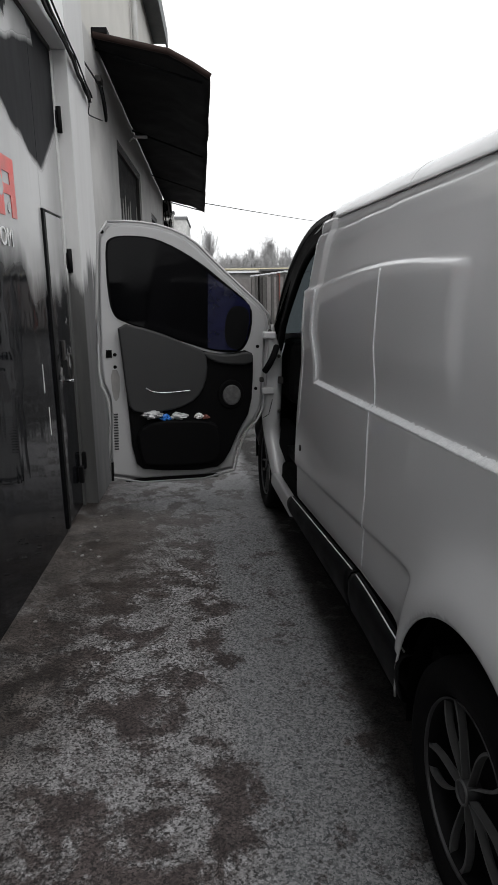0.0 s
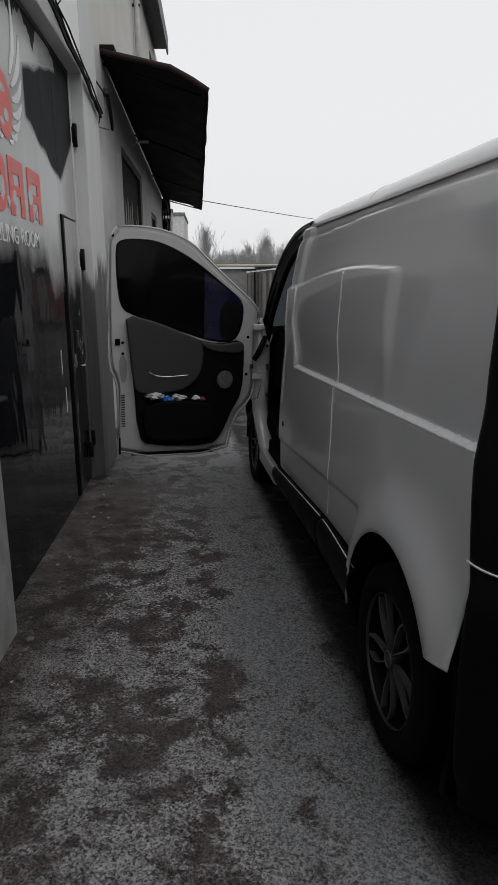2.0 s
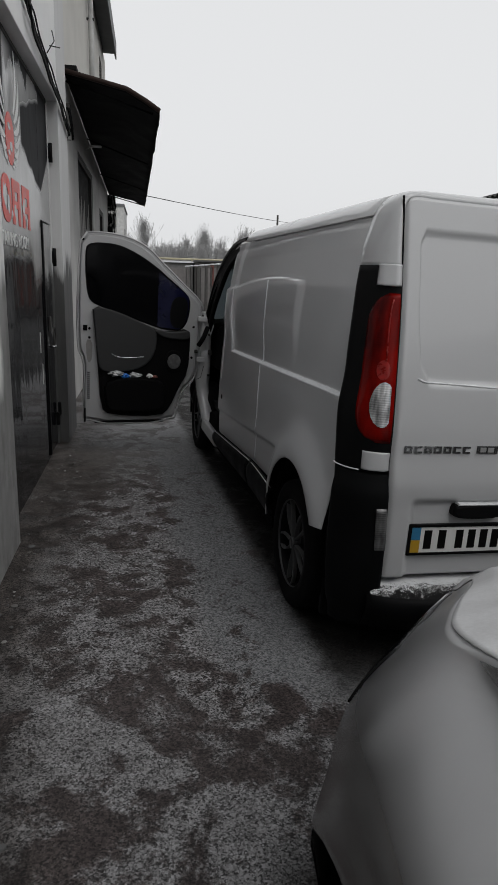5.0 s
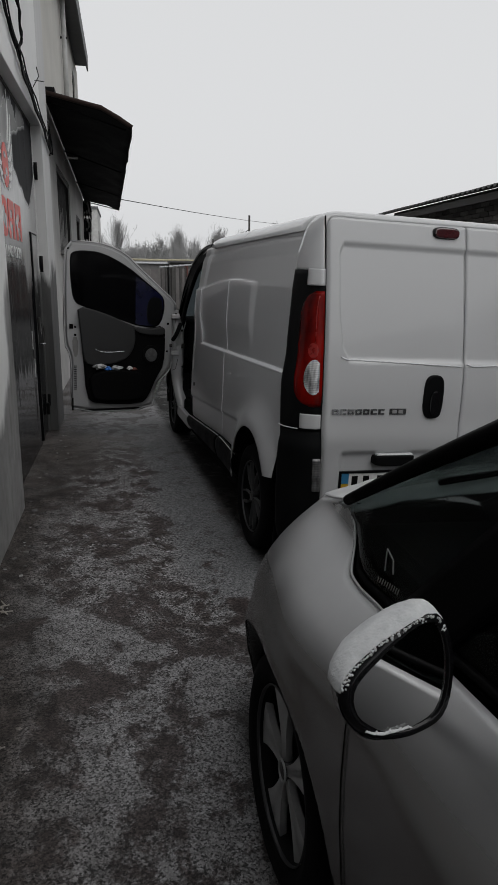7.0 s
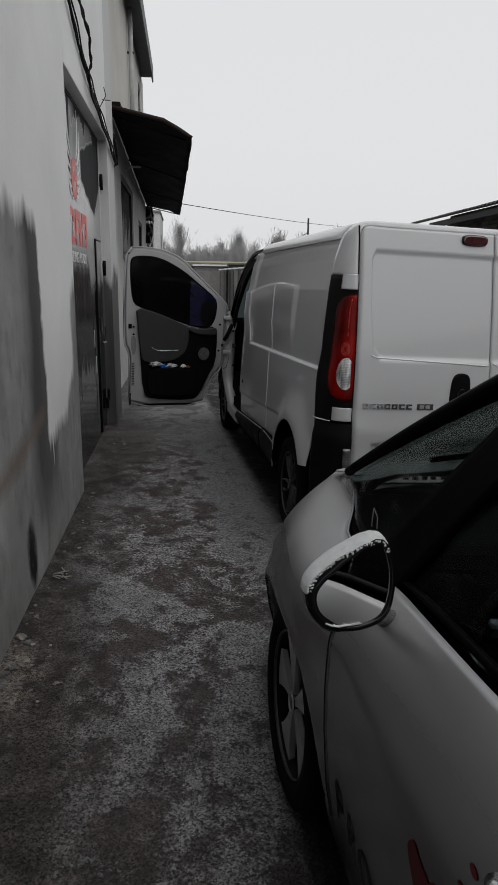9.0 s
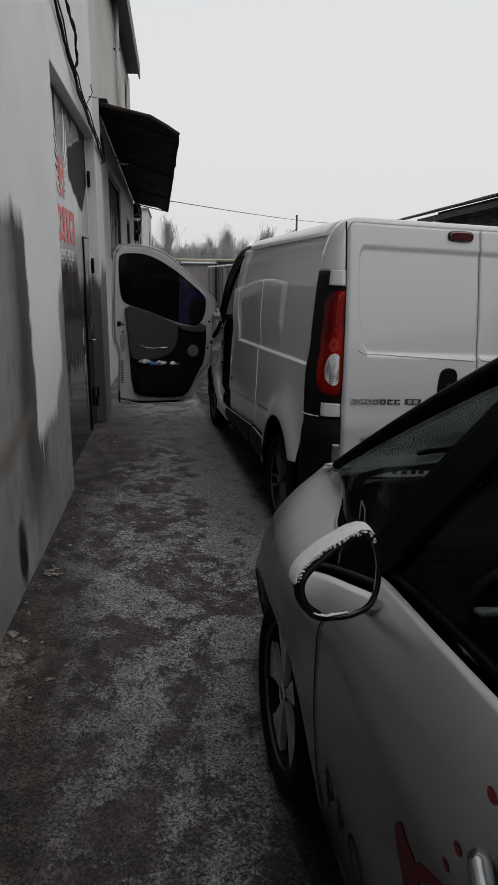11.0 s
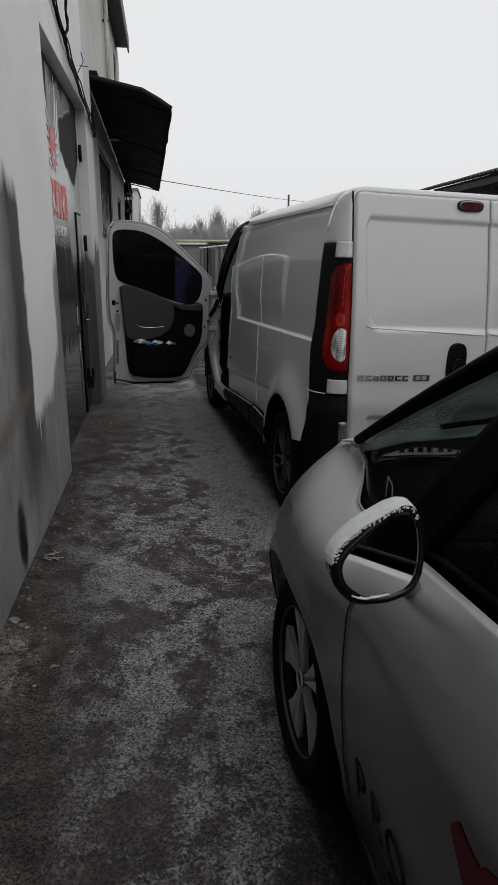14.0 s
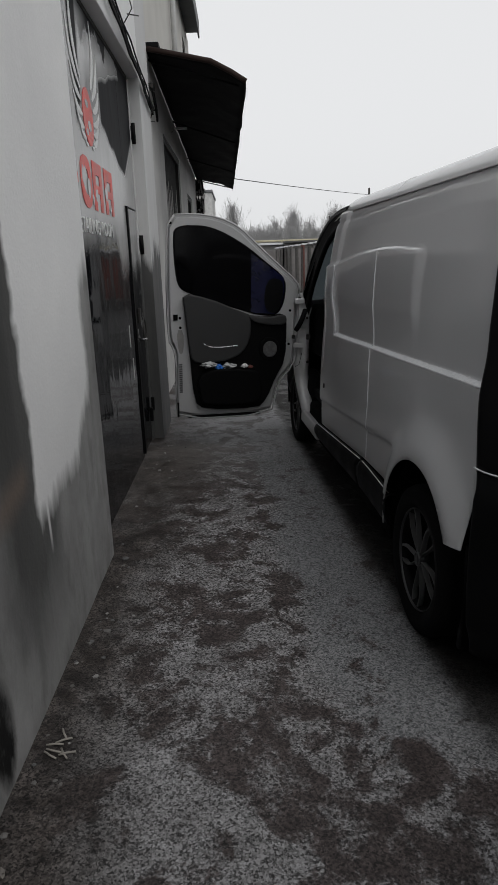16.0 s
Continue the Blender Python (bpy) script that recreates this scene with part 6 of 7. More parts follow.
    post_r = [(0.25, 0.112), (0.62, 0.083), (0.77, 0.086), (1.065, 0.082), (1.15, 0.055), (1.28, 0.018)]

    def jamb(f, z):
        a, b = table(post_l, z), table(post_r, z)
        dent = 0.014 * math.exp(-((z - 0.93) / 0.05) ** 2 - ((f - 0.6) / 0.25) ** 2) - 0.012 * math.exp(-((z - 1.10) / 0.06) ** 2 - ((f - 0.5) / 0.3) ** 2)
        return (a + (b - a) * f, 2.895 - 0.22 * step(0.62, 0.25, z) + 0.05 * (abs(2 * f - 1)) ** 3 + dent, z)
    post = thick(part("hinge_post", surf(jamb, span(0, 1, 16), span(0.25, 1.28, 50), flip=True), VAN_WHITE, van, "white hinge post with check strap"), 0.008)
    for z in (1.215, 0.86):
        part("hinge", box(-0.060, 0.02, 2.845, 2.895, z - 0.022, z + 0.022, 0.008), VAN_WHITE, post)
    part("check_strap", box(0.045, 0.078, 2.855, 2.885, 0.905, 0.95, 0.006), STEEL_DARK, post)
    part("check_strap", box(-0.075, -0.050, 2.855, 2.885, 0.915, 0.945, 0.004), STEEL_DARK, post)
    part("cable_sleeve", tube(rounded([Vector(p) for p in ((0.03, 2.87, 1.14), (0.0, 2.80, 1.09), (-0.03, 2.79, 1.03), (-0.05, 2.82, 0.99))], 2, False), 0.021, 10), RUBBER, post)
    part("crack", tube([(-0.045, 2.872, 0.68), (-0.010, 2.872, 0.70), (0.004, 2.872, 0.76), (0.012, 2.872, 0.80)], 0.0022, 5), SEAM_DARK, post)
    for x, z in ((0.062, 0.72), (0.050, 1.08), (-0.015, 1.24)):
        part("bolt", revolve([(0, 0), (0, 0.010), (0.01, 0.012)], 10), STEEL_DARK, post, m=Matrix.Translation((x, 2.875, z)) @ pose(0, 0, 0, 0, 0, 90))
    # cab fittings
    part("dashboard", box(0.14, 2 * VC - 0.14, 2.95, 3.45, 0.75, 1.17, 0.06, 3), INTERIOR, van)
    part("cab_floor", box(0.12, 2 * VC - 0.12, 1.95, 3.3, 0.44, 0.50), INTERIOR, van)
    sw = [(0.52 + 0.19 * math.cos(w), 2.83 + 0.08 * math.sin(w), 1.10 + 0.17 * math.sin(w)) for w in span(0, 2 * math.pi, 29)]
    part("steering_wheel", tube(sw, 0.016, 8), BLACK_PLASTIC, van)
    for x in (0.28, 0.98):
        part("seat_cushion", box(x, x + 0.5, 2.10, 2.62, 0.62, 0.80, 0.05, 3), INTERIOR, van)
        part("seat_back", box(x, x + 0.5, 1.98, 2.13, 0.78, 1.45, 0.05, 3), INTERIOR, van)
        part("headrest", box(x + 0.13, x + 0.37, 2.0, 2.1, 1.48, 1.68, 0.04, 3), INTERIOR, van)
    part("inner_mirror", box(0.86, 1.10, 2.60, 2.63, 1.60, 1.68, 0.012), BLACK_PLASTIC, van)
    part("door_mirror", box(2 * VC - 0.03, 2 * VC + 0.18, 2.92, 3.04, 1.10, 1.36, 0.03, 3), BLACK_PLASTIC, van)
    # wheels
    for x, y, turn in ((0.002, 0.003, 0), (0.002, WB, 0), (2 * VC - 0.002, 0.003, 180), (2 * VC - 0.002, WB, 180)):
        build_wheel(van, "wheel", pose(x, y, 0.310, 0, 0, turn) @ pose(0, 0, 0, -22, 0, 0), 0.316, 0.216, 5, SILVER, "black tyre on an alloy wheel with paired spokes", 0.27, 0.10, 0.020, DARK_ALLOY, 0.024, True)

    # open front door, in its own plane: u out from the hinges, z up
    a = math.atan2(2.75 - 2.90, -1.05)
    D = pose(0.02, 2.90, 0, 0, 0, math.degrees(a)) @ pose(0, 0, 0, 90, 0, 0) @ Matrix.Diagonal((1, 1, -1, 1))
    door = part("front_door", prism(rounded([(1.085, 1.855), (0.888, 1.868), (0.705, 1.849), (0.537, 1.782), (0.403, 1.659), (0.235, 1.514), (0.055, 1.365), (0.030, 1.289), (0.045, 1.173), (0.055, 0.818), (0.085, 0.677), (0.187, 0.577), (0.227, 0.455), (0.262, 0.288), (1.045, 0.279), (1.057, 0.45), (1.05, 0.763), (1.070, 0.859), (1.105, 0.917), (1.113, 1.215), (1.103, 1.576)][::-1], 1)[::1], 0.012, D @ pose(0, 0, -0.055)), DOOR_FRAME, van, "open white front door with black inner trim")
    OUT = [(1.085, 1.855), (0.888, 1.868), (0.705, 1.849), (0.537, 1.782), (0.403, 1.659), (0.235, 1.514), (0.055, 1.365), (0.030, 1.289), (0.045, 1.173), (0.055, 0.818), (0.085, 0.677), (0.187, 0.577), (0.227, 0.455), (0.262, 0.288), (1.045, 0.279), (1.057, 0.45), (1.05, 0.763), (1.070, 0.859), (1.105, 0.917), (1.113, 1.215), (1.103, 1.576)]
    WIN = [(1.042, 1.717), (1.016, 1.763), (0.925, 1.78), (0.742, 1.77), (0.517, 1.657), (0.323, 1.514), (0.171, 1.403), (0.157, 1.308), (0.179, 1.181), (0.238, 1.104), (0.398, 1.117), (0.555, 1.168), (0.747, 1.229), (0.934, 1.288), (1.007, 1.325), (1.033, 1.469)]
    TRIM = [(0.99, 1.281), (0.785, 1.244), (0.574, 1.16), (0.477, 1.114), (0.318, 1.089), (0.157, 1.127), (0.143, 1.017), (0.153, 0.738), (0.229, 0.611), (0.309, 0.417), (0.391, 0.347), (0.833, 0.359), (0.911, 0.423), (0.942, 0.837), (0.974, 1.14)]
    o, w, t = rounded(OUT, 1), rounded(WIN, 2), rounded(TRIM, 1)
    # pressed inner frame: outer flange, raised ring, set back where it meets trim and glass
    def shrink(pts, d):
        c = (sum(p[0] for p in pts) / len(pts), sum(p[1] for p in pts) / len(pts))
        out2 = []
        for p in pts:
            v = Vector((c[0] - p[0], c[1] - p[1]))
            out2.append((p[0] + v.x / v.length * d, p[1] + v.y / v.length * d))
        return out2
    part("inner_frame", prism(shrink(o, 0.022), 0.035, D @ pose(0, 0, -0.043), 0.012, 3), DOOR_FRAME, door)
    part("window_seal", prism(shrink(w, -0.012), 0.046, D @ pose(0, 0, -0.05), 0.004, 1), RUBBER, door)
    gl = part("window_glass", prism(w, 0.005, D @ pose(0, 0, 0.0)), DOOR_GLASS, door, "nearly black tinted window")
    # the bluish view through the window is put in as opaque colour
    part("blue_view", prism([(0.44, 1.585), (0.30, 1.49), (0.172, 1.40), (0.165, 1.30), (0.185, 1.19), (0.25, 1.115), (0.40, 1.125), (0.44, 1.135)], 0.0015, D @ pose(0, 0, 0.005)), BLUE_FILM, gl, "bluish strip of window")
    # flat black shape stands in for the outside mirror seen through the glass
    part("mirror_silhouette", prism(rounded([(0.168, 1.37), (0.25, 1.40), (0.31, 1.37), (0.335, 1.27), (0.325, 1.145), (0.24, 1.11), (0.185, 1.19)], 2), 0.002, D @ pose(0, 0, 0.006)), BLACK_PLASTIC, gl)
    lower = part("trim_panel", prism(t, 0.045, D @ pose(0, 0, -0.010), 0.016, 3), TRIM_BLACK, door, "black plastic lower trim")
    arm = [(0.998, 1.29), (0.785, 1.243), (0.574, 1.160), (0.46, 1.115), (0.445, 0.985), (0.48, 0.86), (0.56, 0.785), (0.70, 0.745), (0.90, 0.735), (0.945, 0.80), (0.978, 1.14)]
    part("trim_pad", prism(rounded(arm, 1), 0.028, D @ pose(0, 0, 0.030), 0.012, 3), TRIM_GREY, lower, "dark grey padded trim")
    part("trim_top", prism(rounded([(0.50, 1.12), (0.318, 1.085), (0.16, 1.122), (0.15, 1.03), (0.30, 1.03), (0.42, 1.05)], 2), 0.030, D @ pose(0, 0, 0.028), 0.010, 2), TRIM_GREY, lower)
    part("grip_edge", tube([(D @ Vector((u, z, 0.060))) for u, z in rounded([(0.835, 0.895), (0.79, 0.868), (0.70, 0.862), (0.56, 0.875)], 2, False)], 0.004, 6), CHROME, lower)
    sp = (0.294, 0.842)
    part("speaker_bezel", prism([(sp[0] + 0.085 * math.cos(q), sp[1] + 0.092 * math.sin(q)) for q in span(0, 2 * math.pi, 29)[:-1]], 0.014, D @ pose(0, 0, 0.032), 0.006, 2), TRIM_BLACK, lower)
    part("speaker", prism([(sp[0] - 0.004 + 0.060 * math.cos(q), sp[1] - 0.004 + 0.066 * math.sin(q)) for q in span(0, 2 * math.pi, 29)[:-1]], 0.020, D @ pose(0, 0, 0.034), 0.010, 3), SPEAKER_GREY, lower, "dusty grey speaker cover")
    part("door_pocket", prism(rounded([(0.90, 0.695), (0.41, 0.690), (0.37, 0.60), (0.36, 0.46), (0.42, 0.40), (0.82, 0.405), (0.87, 0.44)], 2), 0.06, D @ pose(0, 0, 0.030), 0.014, 3), TRIM_BLACK, lower, "black door pocket")
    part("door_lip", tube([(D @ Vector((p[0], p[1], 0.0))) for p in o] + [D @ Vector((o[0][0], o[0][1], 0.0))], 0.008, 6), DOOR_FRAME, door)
    part("sill_rubber", prism([(0.36, 0.290), (0.96, 0.286), (0.96, 0.306), (0.36, 0.314)], 0.010, D @ pose(0, 0, -0.006), 0.003, 1), TRIM_BLACK, door)
    part("latch", prism([(1.028, 1.075), (1.062, 1.075), (1.062, 1.12), (1.028, 1.12)], 0.010, D @ pose(0, 0, -0.006), 0.003, 1), SEAM_DARK, door)
    for u, z in ((1.010, 1.092), (1.010, 1.017), (1.066, 1.80), (0.112, 1.14), (0.118, 0.87)):
        part("hole", prism([(u + 0.011 * math.cos(q), z + 0.011 * math.sin(q)) for q in span(0, 2 * math.pi, 13)[:-1]], 0.004, D @ pose(0, 0, -0.006)), SEAM_DARK, door)
    part("latch_plate", prism(rounded([(1.04, 1.0), (0.985, 1.0), (0.985, 0.84), (1.01, 0.80), (1.03, 0.84)], 1), 0.003, D @ pose(0, 0, -0.006)), CONCRETE, door, "grey sticker on the door edge")
    part("edge_clip", prism([(1.035, 0.42), (1.05, 0.42), (1.05, 0.30), (1.035, 0.30)], 0.012, D @ pose(0, 0, -0.004)), RUBBER, door)
    for i in range(14):
        z = 0.50 + 0.017 * i
        part("rib", prism([(1.0, z), (1.026, z), (1.026, z + 0.008), (1.0, z + 0.008)], 0.004, D @ pose(0, 0, -0.007)), TRIM_GREY, door)
    # things left in the pocket
    def crumple(seed, size, c, mat, nm, lab, cat):
        rnd = random.Random(seed)
        bm2 = bmesh.new()
        bmesh.ops.create_icosphere(bm2, subdivisions=3, radius=1.0)
        for v in bm2.verts:
            f = 0.75 + 0.45 * noise.noise(v.co * 2.2 + Vector((seed * 3.1, 0, 0))) + 0.2 * noise.noise(v.co * 6 + Vector((seed, 1, 0)))
            v.co = Vector((v.co.x * size[0], v.co.y * size[1], v.co.z * size[2])) * f
        ob = part(nm, from_bm(bm2, False), mat, None, m=VAN_M @ Matrix.Translation(D @ Vector(c)))
        tagged(ob, lab, cat)
    crumple(1, (0.080, 0.055, 0.030), (0.80, 0.728, 0.062), PAPER, "plastic_bag", "crumpled grey plastic bag in the door pocket", "bag")
    crumple(2, (0.040, 0.026, 0.026), (0.715, 0.708, 0.064), BLUE_PACK, "wrapper", "crumpled bright blue wrapper in the door pocket", "wrapper")
    crumple(3, (0.065, 0.038, 0.028), (0.63, 0.716, 0.062), PAPER, "paper_scrap", "crumpled grey paper in the door pocket", "paper")
    crumple(4, (0.034, 0.032, 0.022), (0.505, 0.712, 0.064), SIGN_WHITE, "paper_scrap", "small white paper scrap in the door pocket", "paper")
    crumple(5, (0.03, 0.014, 0.018), (0.46, 0.705, 0.062), GARAGE_RED, "paper_scrap", "small brown packet in the door pocket", "paper")
    return van


build_van()

# ---- car: x from the outer face of its wheels inwards, y forward from the front axle ----
CAR_M = SLOPE @ pose(0.106, -1.055, 0, 0, 0, 0)
CM = 0.80           # middle of the car
CWB = -2.68


def shoulder(y):
    return table([(-3.3, 1.10), (-2.2, 1.06), (-1.1, 1.015), (-0.85, 0.985), (-0.52, 0.940), (-0.30, 0.905), (-0.12, 0.905), (0.03, 0.960), (0.25, 0.985), (0.5, 0.935), (0.75, 0.85), (0.95, 0.69)], y)


def car_side(y, z):
    """The side from sill to the foot of the windows, rounding in below them."""
    wing = [(0.18, 0.07), (0.30, 0.03), (0.45, 0.0), (0.62, -0.024), (0.74, -0.034)]
    door = [(0.18, 0.098), (0.27, 0.072), (0.40, 0.044), (0.55, 0.024), (0.66, 0.018), (0.76, 0.018)]
    f = step(-0.56, -0.06, y)
    x = table(wing, z) * f + table(door, z) * (1 - f)
    h = sum(shoulder(y + d) for d in (-0.06, -0.03, 0.0, 0.03, 0.06)) / 5
    wide = 0.15 + 0.11 * step(-0.35, -1.1, y) + 0.12 * step(-0.1, 0.3, y)
    lean = 0.112 + 0.043 * f
    x += lean * max(0.0, min(1.0, 1 - (h - z) / wide)) ** 2.0
    if z > h:
        x += 2 * lean / wide * 0.02 * (1 - math.exp((h - z) / 0.02)) + 0.15 * (z - h)
    d = math.hypot(y, z - 0.30)
    x -= 0.027 * (0.3 + 0.7 * step(-0.32, 0.0, y)) * math.exp(-((max(d, 0.395) - 0.395) / 0.065) ** 2)
    d2 = math.hypot(y - CWB, z - 0.30)
    x -= 0.03 * math.exp(-((max(d2, 0.375) - 0.375) / 0.08) ** 2)
    round_in = 0.70 * max(0.0, (y - table([(0.45, 0.24), (0.70, 0.16), (0.95, 0.06)], z)) / 0.75) ** 2.1
    x += 0.42 * math.tanh(round_in / 0.42)
    x += 0.35 * max(0.0, (-3.0 - y) / 0.6) ** 2
    return x


def belt(y):
    return sum(belt_line(y + d) for d in (-0.05, -0.025, 0.0, 0.025, 0.05)) / 5


def belt_line(y):
    return table([(-3.3, 1.10), (-2.2, 1.06), (-1.1, 1.015), (-0.85, 0.985), (-0.52, 0.945), (-0.36, 0.915), (-0.13, 0.905), (-0.06, 0.93), (-0.01, 0.985), (0.03, 1.045), (0.25, 0.985), (0.5, 0.925), (0.75, 0.845), (0.95, 0.70)], y)


def mirror_car(me):
    me2 = me.copy()
    for v in me2.vertices:
        v.co.x = 2 * CM - v.co.x
    me2.flip_normals()
    return me2


def build_car():
    car = thing("car", CAR_M, "silver-white hatchback with red decals and a snow-capped mirror", "car")

    def band(y0, y1, n, top=None):
        ys = span(y0, y1, n)
        nz = 64
        R, hz = 0.395, 0.30
        pts, dead = [], []
        h = max((y1 - y0) / (n - 1), 0.013)
        for y in ys:
            hi = belt(y)
            for j in range(nz):
                z = 0.19 + (hi - 0.19) * j / (nz - 1)
                yy, zz, gone = y, z, False
                for hy in (0.0, CWB):
                    d = math.hypot(yy - hy, zz - hz)
                    if d < R - 0.9 * h:
                        gone = True
                    elif d < R + 0.1 * h:
                        yy, zz = hy + (yy - hy) * R / d, hz + (zz - hz) * R / d
                pts.append((car_side(yy, zz), yy, zz))
                dead.append(gone)
        faces = []
        for i in range(n - 1):
            for j in range(nz - 1):
                q = (i * nz + j, (i + 1) * nz + j, (i + 1) * nz + j + 1, i * nz + j + 1)
                if not any(dead[k] for k in q):
                    faces.append(q)
        used = sorted({k for f in faces for k in f})
        idx = {k: i for i, k in enumerate(used)}
        return mesh_of([pts[k] for k in used], [tuple(idx[k] for k in f) for f in faces], True)

    wing = band(-0.439, 0.94, 110)
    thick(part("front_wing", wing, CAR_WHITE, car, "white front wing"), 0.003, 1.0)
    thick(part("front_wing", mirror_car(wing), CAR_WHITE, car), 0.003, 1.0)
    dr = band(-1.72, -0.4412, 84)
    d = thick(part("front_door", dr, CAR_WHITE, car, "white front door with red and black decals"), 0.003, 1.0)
    thick(part("front_door", mirror_car(dr), CAR_WHITE, car), 0.003, 1.0)
    rq = band(-3.45, -1.726, 80)
    thick(part("rear_side", rq, CAR_WHITE, car), 0.003, 1.0)
    thick(part("rear_side", mirror_car(rq), CAR_WHITE, car), 0.003, 1.0)
    part("door_gap", surf(lambda y, z: (car_side(y, z) + 0.02, y, z), [-0.455, -0.425], span(0.2, 0.90, 24)), SEAM_DARK, car)
    part("door_gap", tube([(car_side(-0.44, z) - 0.0026, -0.44, z) for z in span(0.30, belt(-0.44) - 0.01, 40)], 0.0011, 6), SEAM_DARK, car)
    part("door_gap", surf(lambda y, z: (car_side(y, z) + 0.02, y, z), [-1.75, -1.70], span(0.2, 1.0, 12)), SEAM_DARK, car)
    part("arch_liner", surf(lambda a, x: (x, 0.40 * math.cos(a), 0.30 + 0.40 * math.sin(a)), span(0.05, 3.09, 30), [0.04, 0.09, 0.30]), TRIM_BLACK, car)
    part("sill", box(0.096, 0.20, -2.25, -0.37, 0.140, 0.190, 0.016, 2), CAR_WHITE, car)

    # bonnet between the wings, closing over the nose
    def bonnet(u, v):
        y = 0.015 + 0.93 * u
        hi = belt(max(y, 0.03))
        e = car_side(y, hi)
        a = 2 * v - 1
        x = e + (2 * CM - 2 * e) * v
        crown = 0.055 * (1 - abs(a) ** 2.4) * (1 - 0.5 * u)
        return (x, y + 0.10 * (1 - a * a) * u, hi + crown + 0.006 * math.exp(-((abs(a) - 0.80) / 0.04) ** 2))
    vv = [0.0, 0.01, 0.02, 0.035, 0.05, 0.07] + span(0.09, 0.91, 40) + [0.93, 0.95, 0.965, 0.98, 0.99, 1.0]
    thick(part("bonnet", surf(bonnet, span(0, 1, 44), vv, flip=True), BONNET_FROST, car, "frost-filmed white bonnet with red vinyl streaks"), 0.004)
    gap = [bonnet(u, 0.035 + 0.03 * u) for u in span(0.12, 0.8, 24)]
    part("bonnet_gap", tube([(p[0], p[1], p[2] + 0.0005) for p in gap], 0.003, 5), SEAM_DARK, car)
    for i in range(7):
        u0, v0 = 0.36 + 0.03 * i, 0.26 + 0.055 * i
        pts = [bonnet(u0 + 0.035 * f, v0 + 0.10 * f) for f in span(0, 1, 7)]
        verts, faces = [], []
        for j, p in enumerate(pts):
            wd = 0.018 * math.sin(math.pi * j / 6.0) + 0.002
            verts += [(p[0], p[1] - wd, p[2] + 0.003), (p[0], p[1] + wd, p[2] + 0.003)]
        faces = [(2 * j, 2 * j + 2, 2 * j + 3, 2 * j + 1) for j in range(6)]
        part("bonnet_decal", mesh_of(verts, faces), DECAL_RED if i % 2 else DECAL_BLACK, car)
    # nose
    def nose(u, v):
        a = 2 * v - 1
        z = 0.70 - 0.50 * u
        e = car_side(0.94, min(0.70, z))
        x = e + (2 * CM - 2 * e) * v
        return (x, 0.94 + 0.10 * (1 - a * a) - 0.03 * u, z)
    thick(part("front_bumper", surf(nose, span(0, 1, 12), span(0, 1, 24), flip=True), CAR_WHITE, car), 0.004)
    hl = surf(lambda u, v: (car_side(0.42 + 0.40 * u, 0.74 + 0.12 * v - 0.09 * u) - 0.006, 0.42 + 0.40 * u, 0.74 + 0.12 * v - 0.09 * u), span(0, 1, 16), span(0, 1, 8))
    thick(part("headlamp", hl, BLACK_GLOSS, car, "swept-back dark headlamp"), 0.01)

    # greenhouse: A-pillar line, roof and glass
    def pillar(t):
        # outer edge of the screen, from its foot back to the roof
        return (0.135 + 0.20 * t + 0.02 * t * t, 0.03 - 0.78 * t, 1.04 + 0.53 * t - 0.05 * t * t)
    win_top = lambda y: (pillar(min(1.0, (0.03 - y) / 0.78)) if y > -0.75 else (0.355 + 0.01 * step(-0.75, -1.6, y), y, 1.52 + 0.02 * step(-0.75, -1.5, y) - 0.10 * step(-2.4, -3.2, y)))

    def side_glass(u, v):
        y = -0.005 - 3.0 * u
        lo = (car_side(y, belt(y)) + 0.012, y, belt(y) - 0.004)
        hi = win_top(y)
        b = 0.018 * math.sin(math.pi * v)
        return (lo[0] + (hi[0] - lo[0]) * v - b + 0.012, y, lo[2] + (hi[2] - lo[2]) * v)
    us = span(0, 1, 60)
    thick(part("quarter_glass", surf(side_glass, span(0, 0.36, 46), span(0, 1, 16), keep=lambda u, v: u < 0.125 + 0.14 * v), SIDE_GLASS, car, "dark fixed quarter window"), 0.004)
    thick(part("side_window", surf(side_glass, span(0.08, 1, 116), span(0, 1, 16), keep=lambda u, v: 0.115 + 0.14 * v < u < 0.37), SIDE_GLASS, car, "dark side window"), 0.004)
    thick(part("rear_side_window", surf(side_glass, span(0.37, 1, 40), span(0, 1, 12)), TINT_GLASS, car, "dark tinted rear window"), 0.004)
    thick(part("side_window", mirror_car(surf(side_glass, us, span(0, 1, 12))), FRONT_GLASS, car), 0.004)
    # black strips: window foot, pillar and divider
    part("belt_seal", tube([(side_glass(u, 0.02)[0] - 0.006, side_glass(u, 0)[1], side_glass(u, 0.02)[2] + 0.008) for u in span(0.0, 1, 60)], 0.009, 8), PILLAR_BLACK, car)
    edge = [(car_side(y, belt(y)) - 0.001, y, belt(y) + 0.001) for y in span(0.03, -0.43, 40)]
    part("belt_edge", tube(edge, 0.0042, 6), CAR_WHITE, car)
    ap = tube([pillar(t) for t in span(0.03, 1.05, 20)], 0.013, 10, taper=0.030)
    part("screen_pillar", ap, PILLAR_BLACK, car, "black front pillar")
    part("screen_pillar", mirror_car(ap), PILLAR_BLACK, car)
    dv = surf(lambda u, v: (side_glass(u + 0.14 * v, v)[0] - 0.005, side_glass(u + 0.14 * v, v)[1], side_glass(u + 0.14 * v, v)[2]), span(0.090, 0.158, 8), span(0, 1, 16))
    thick(part("window_divider", dv, PILLAR_BLACK, car, "broad black window divider"), 0.012)
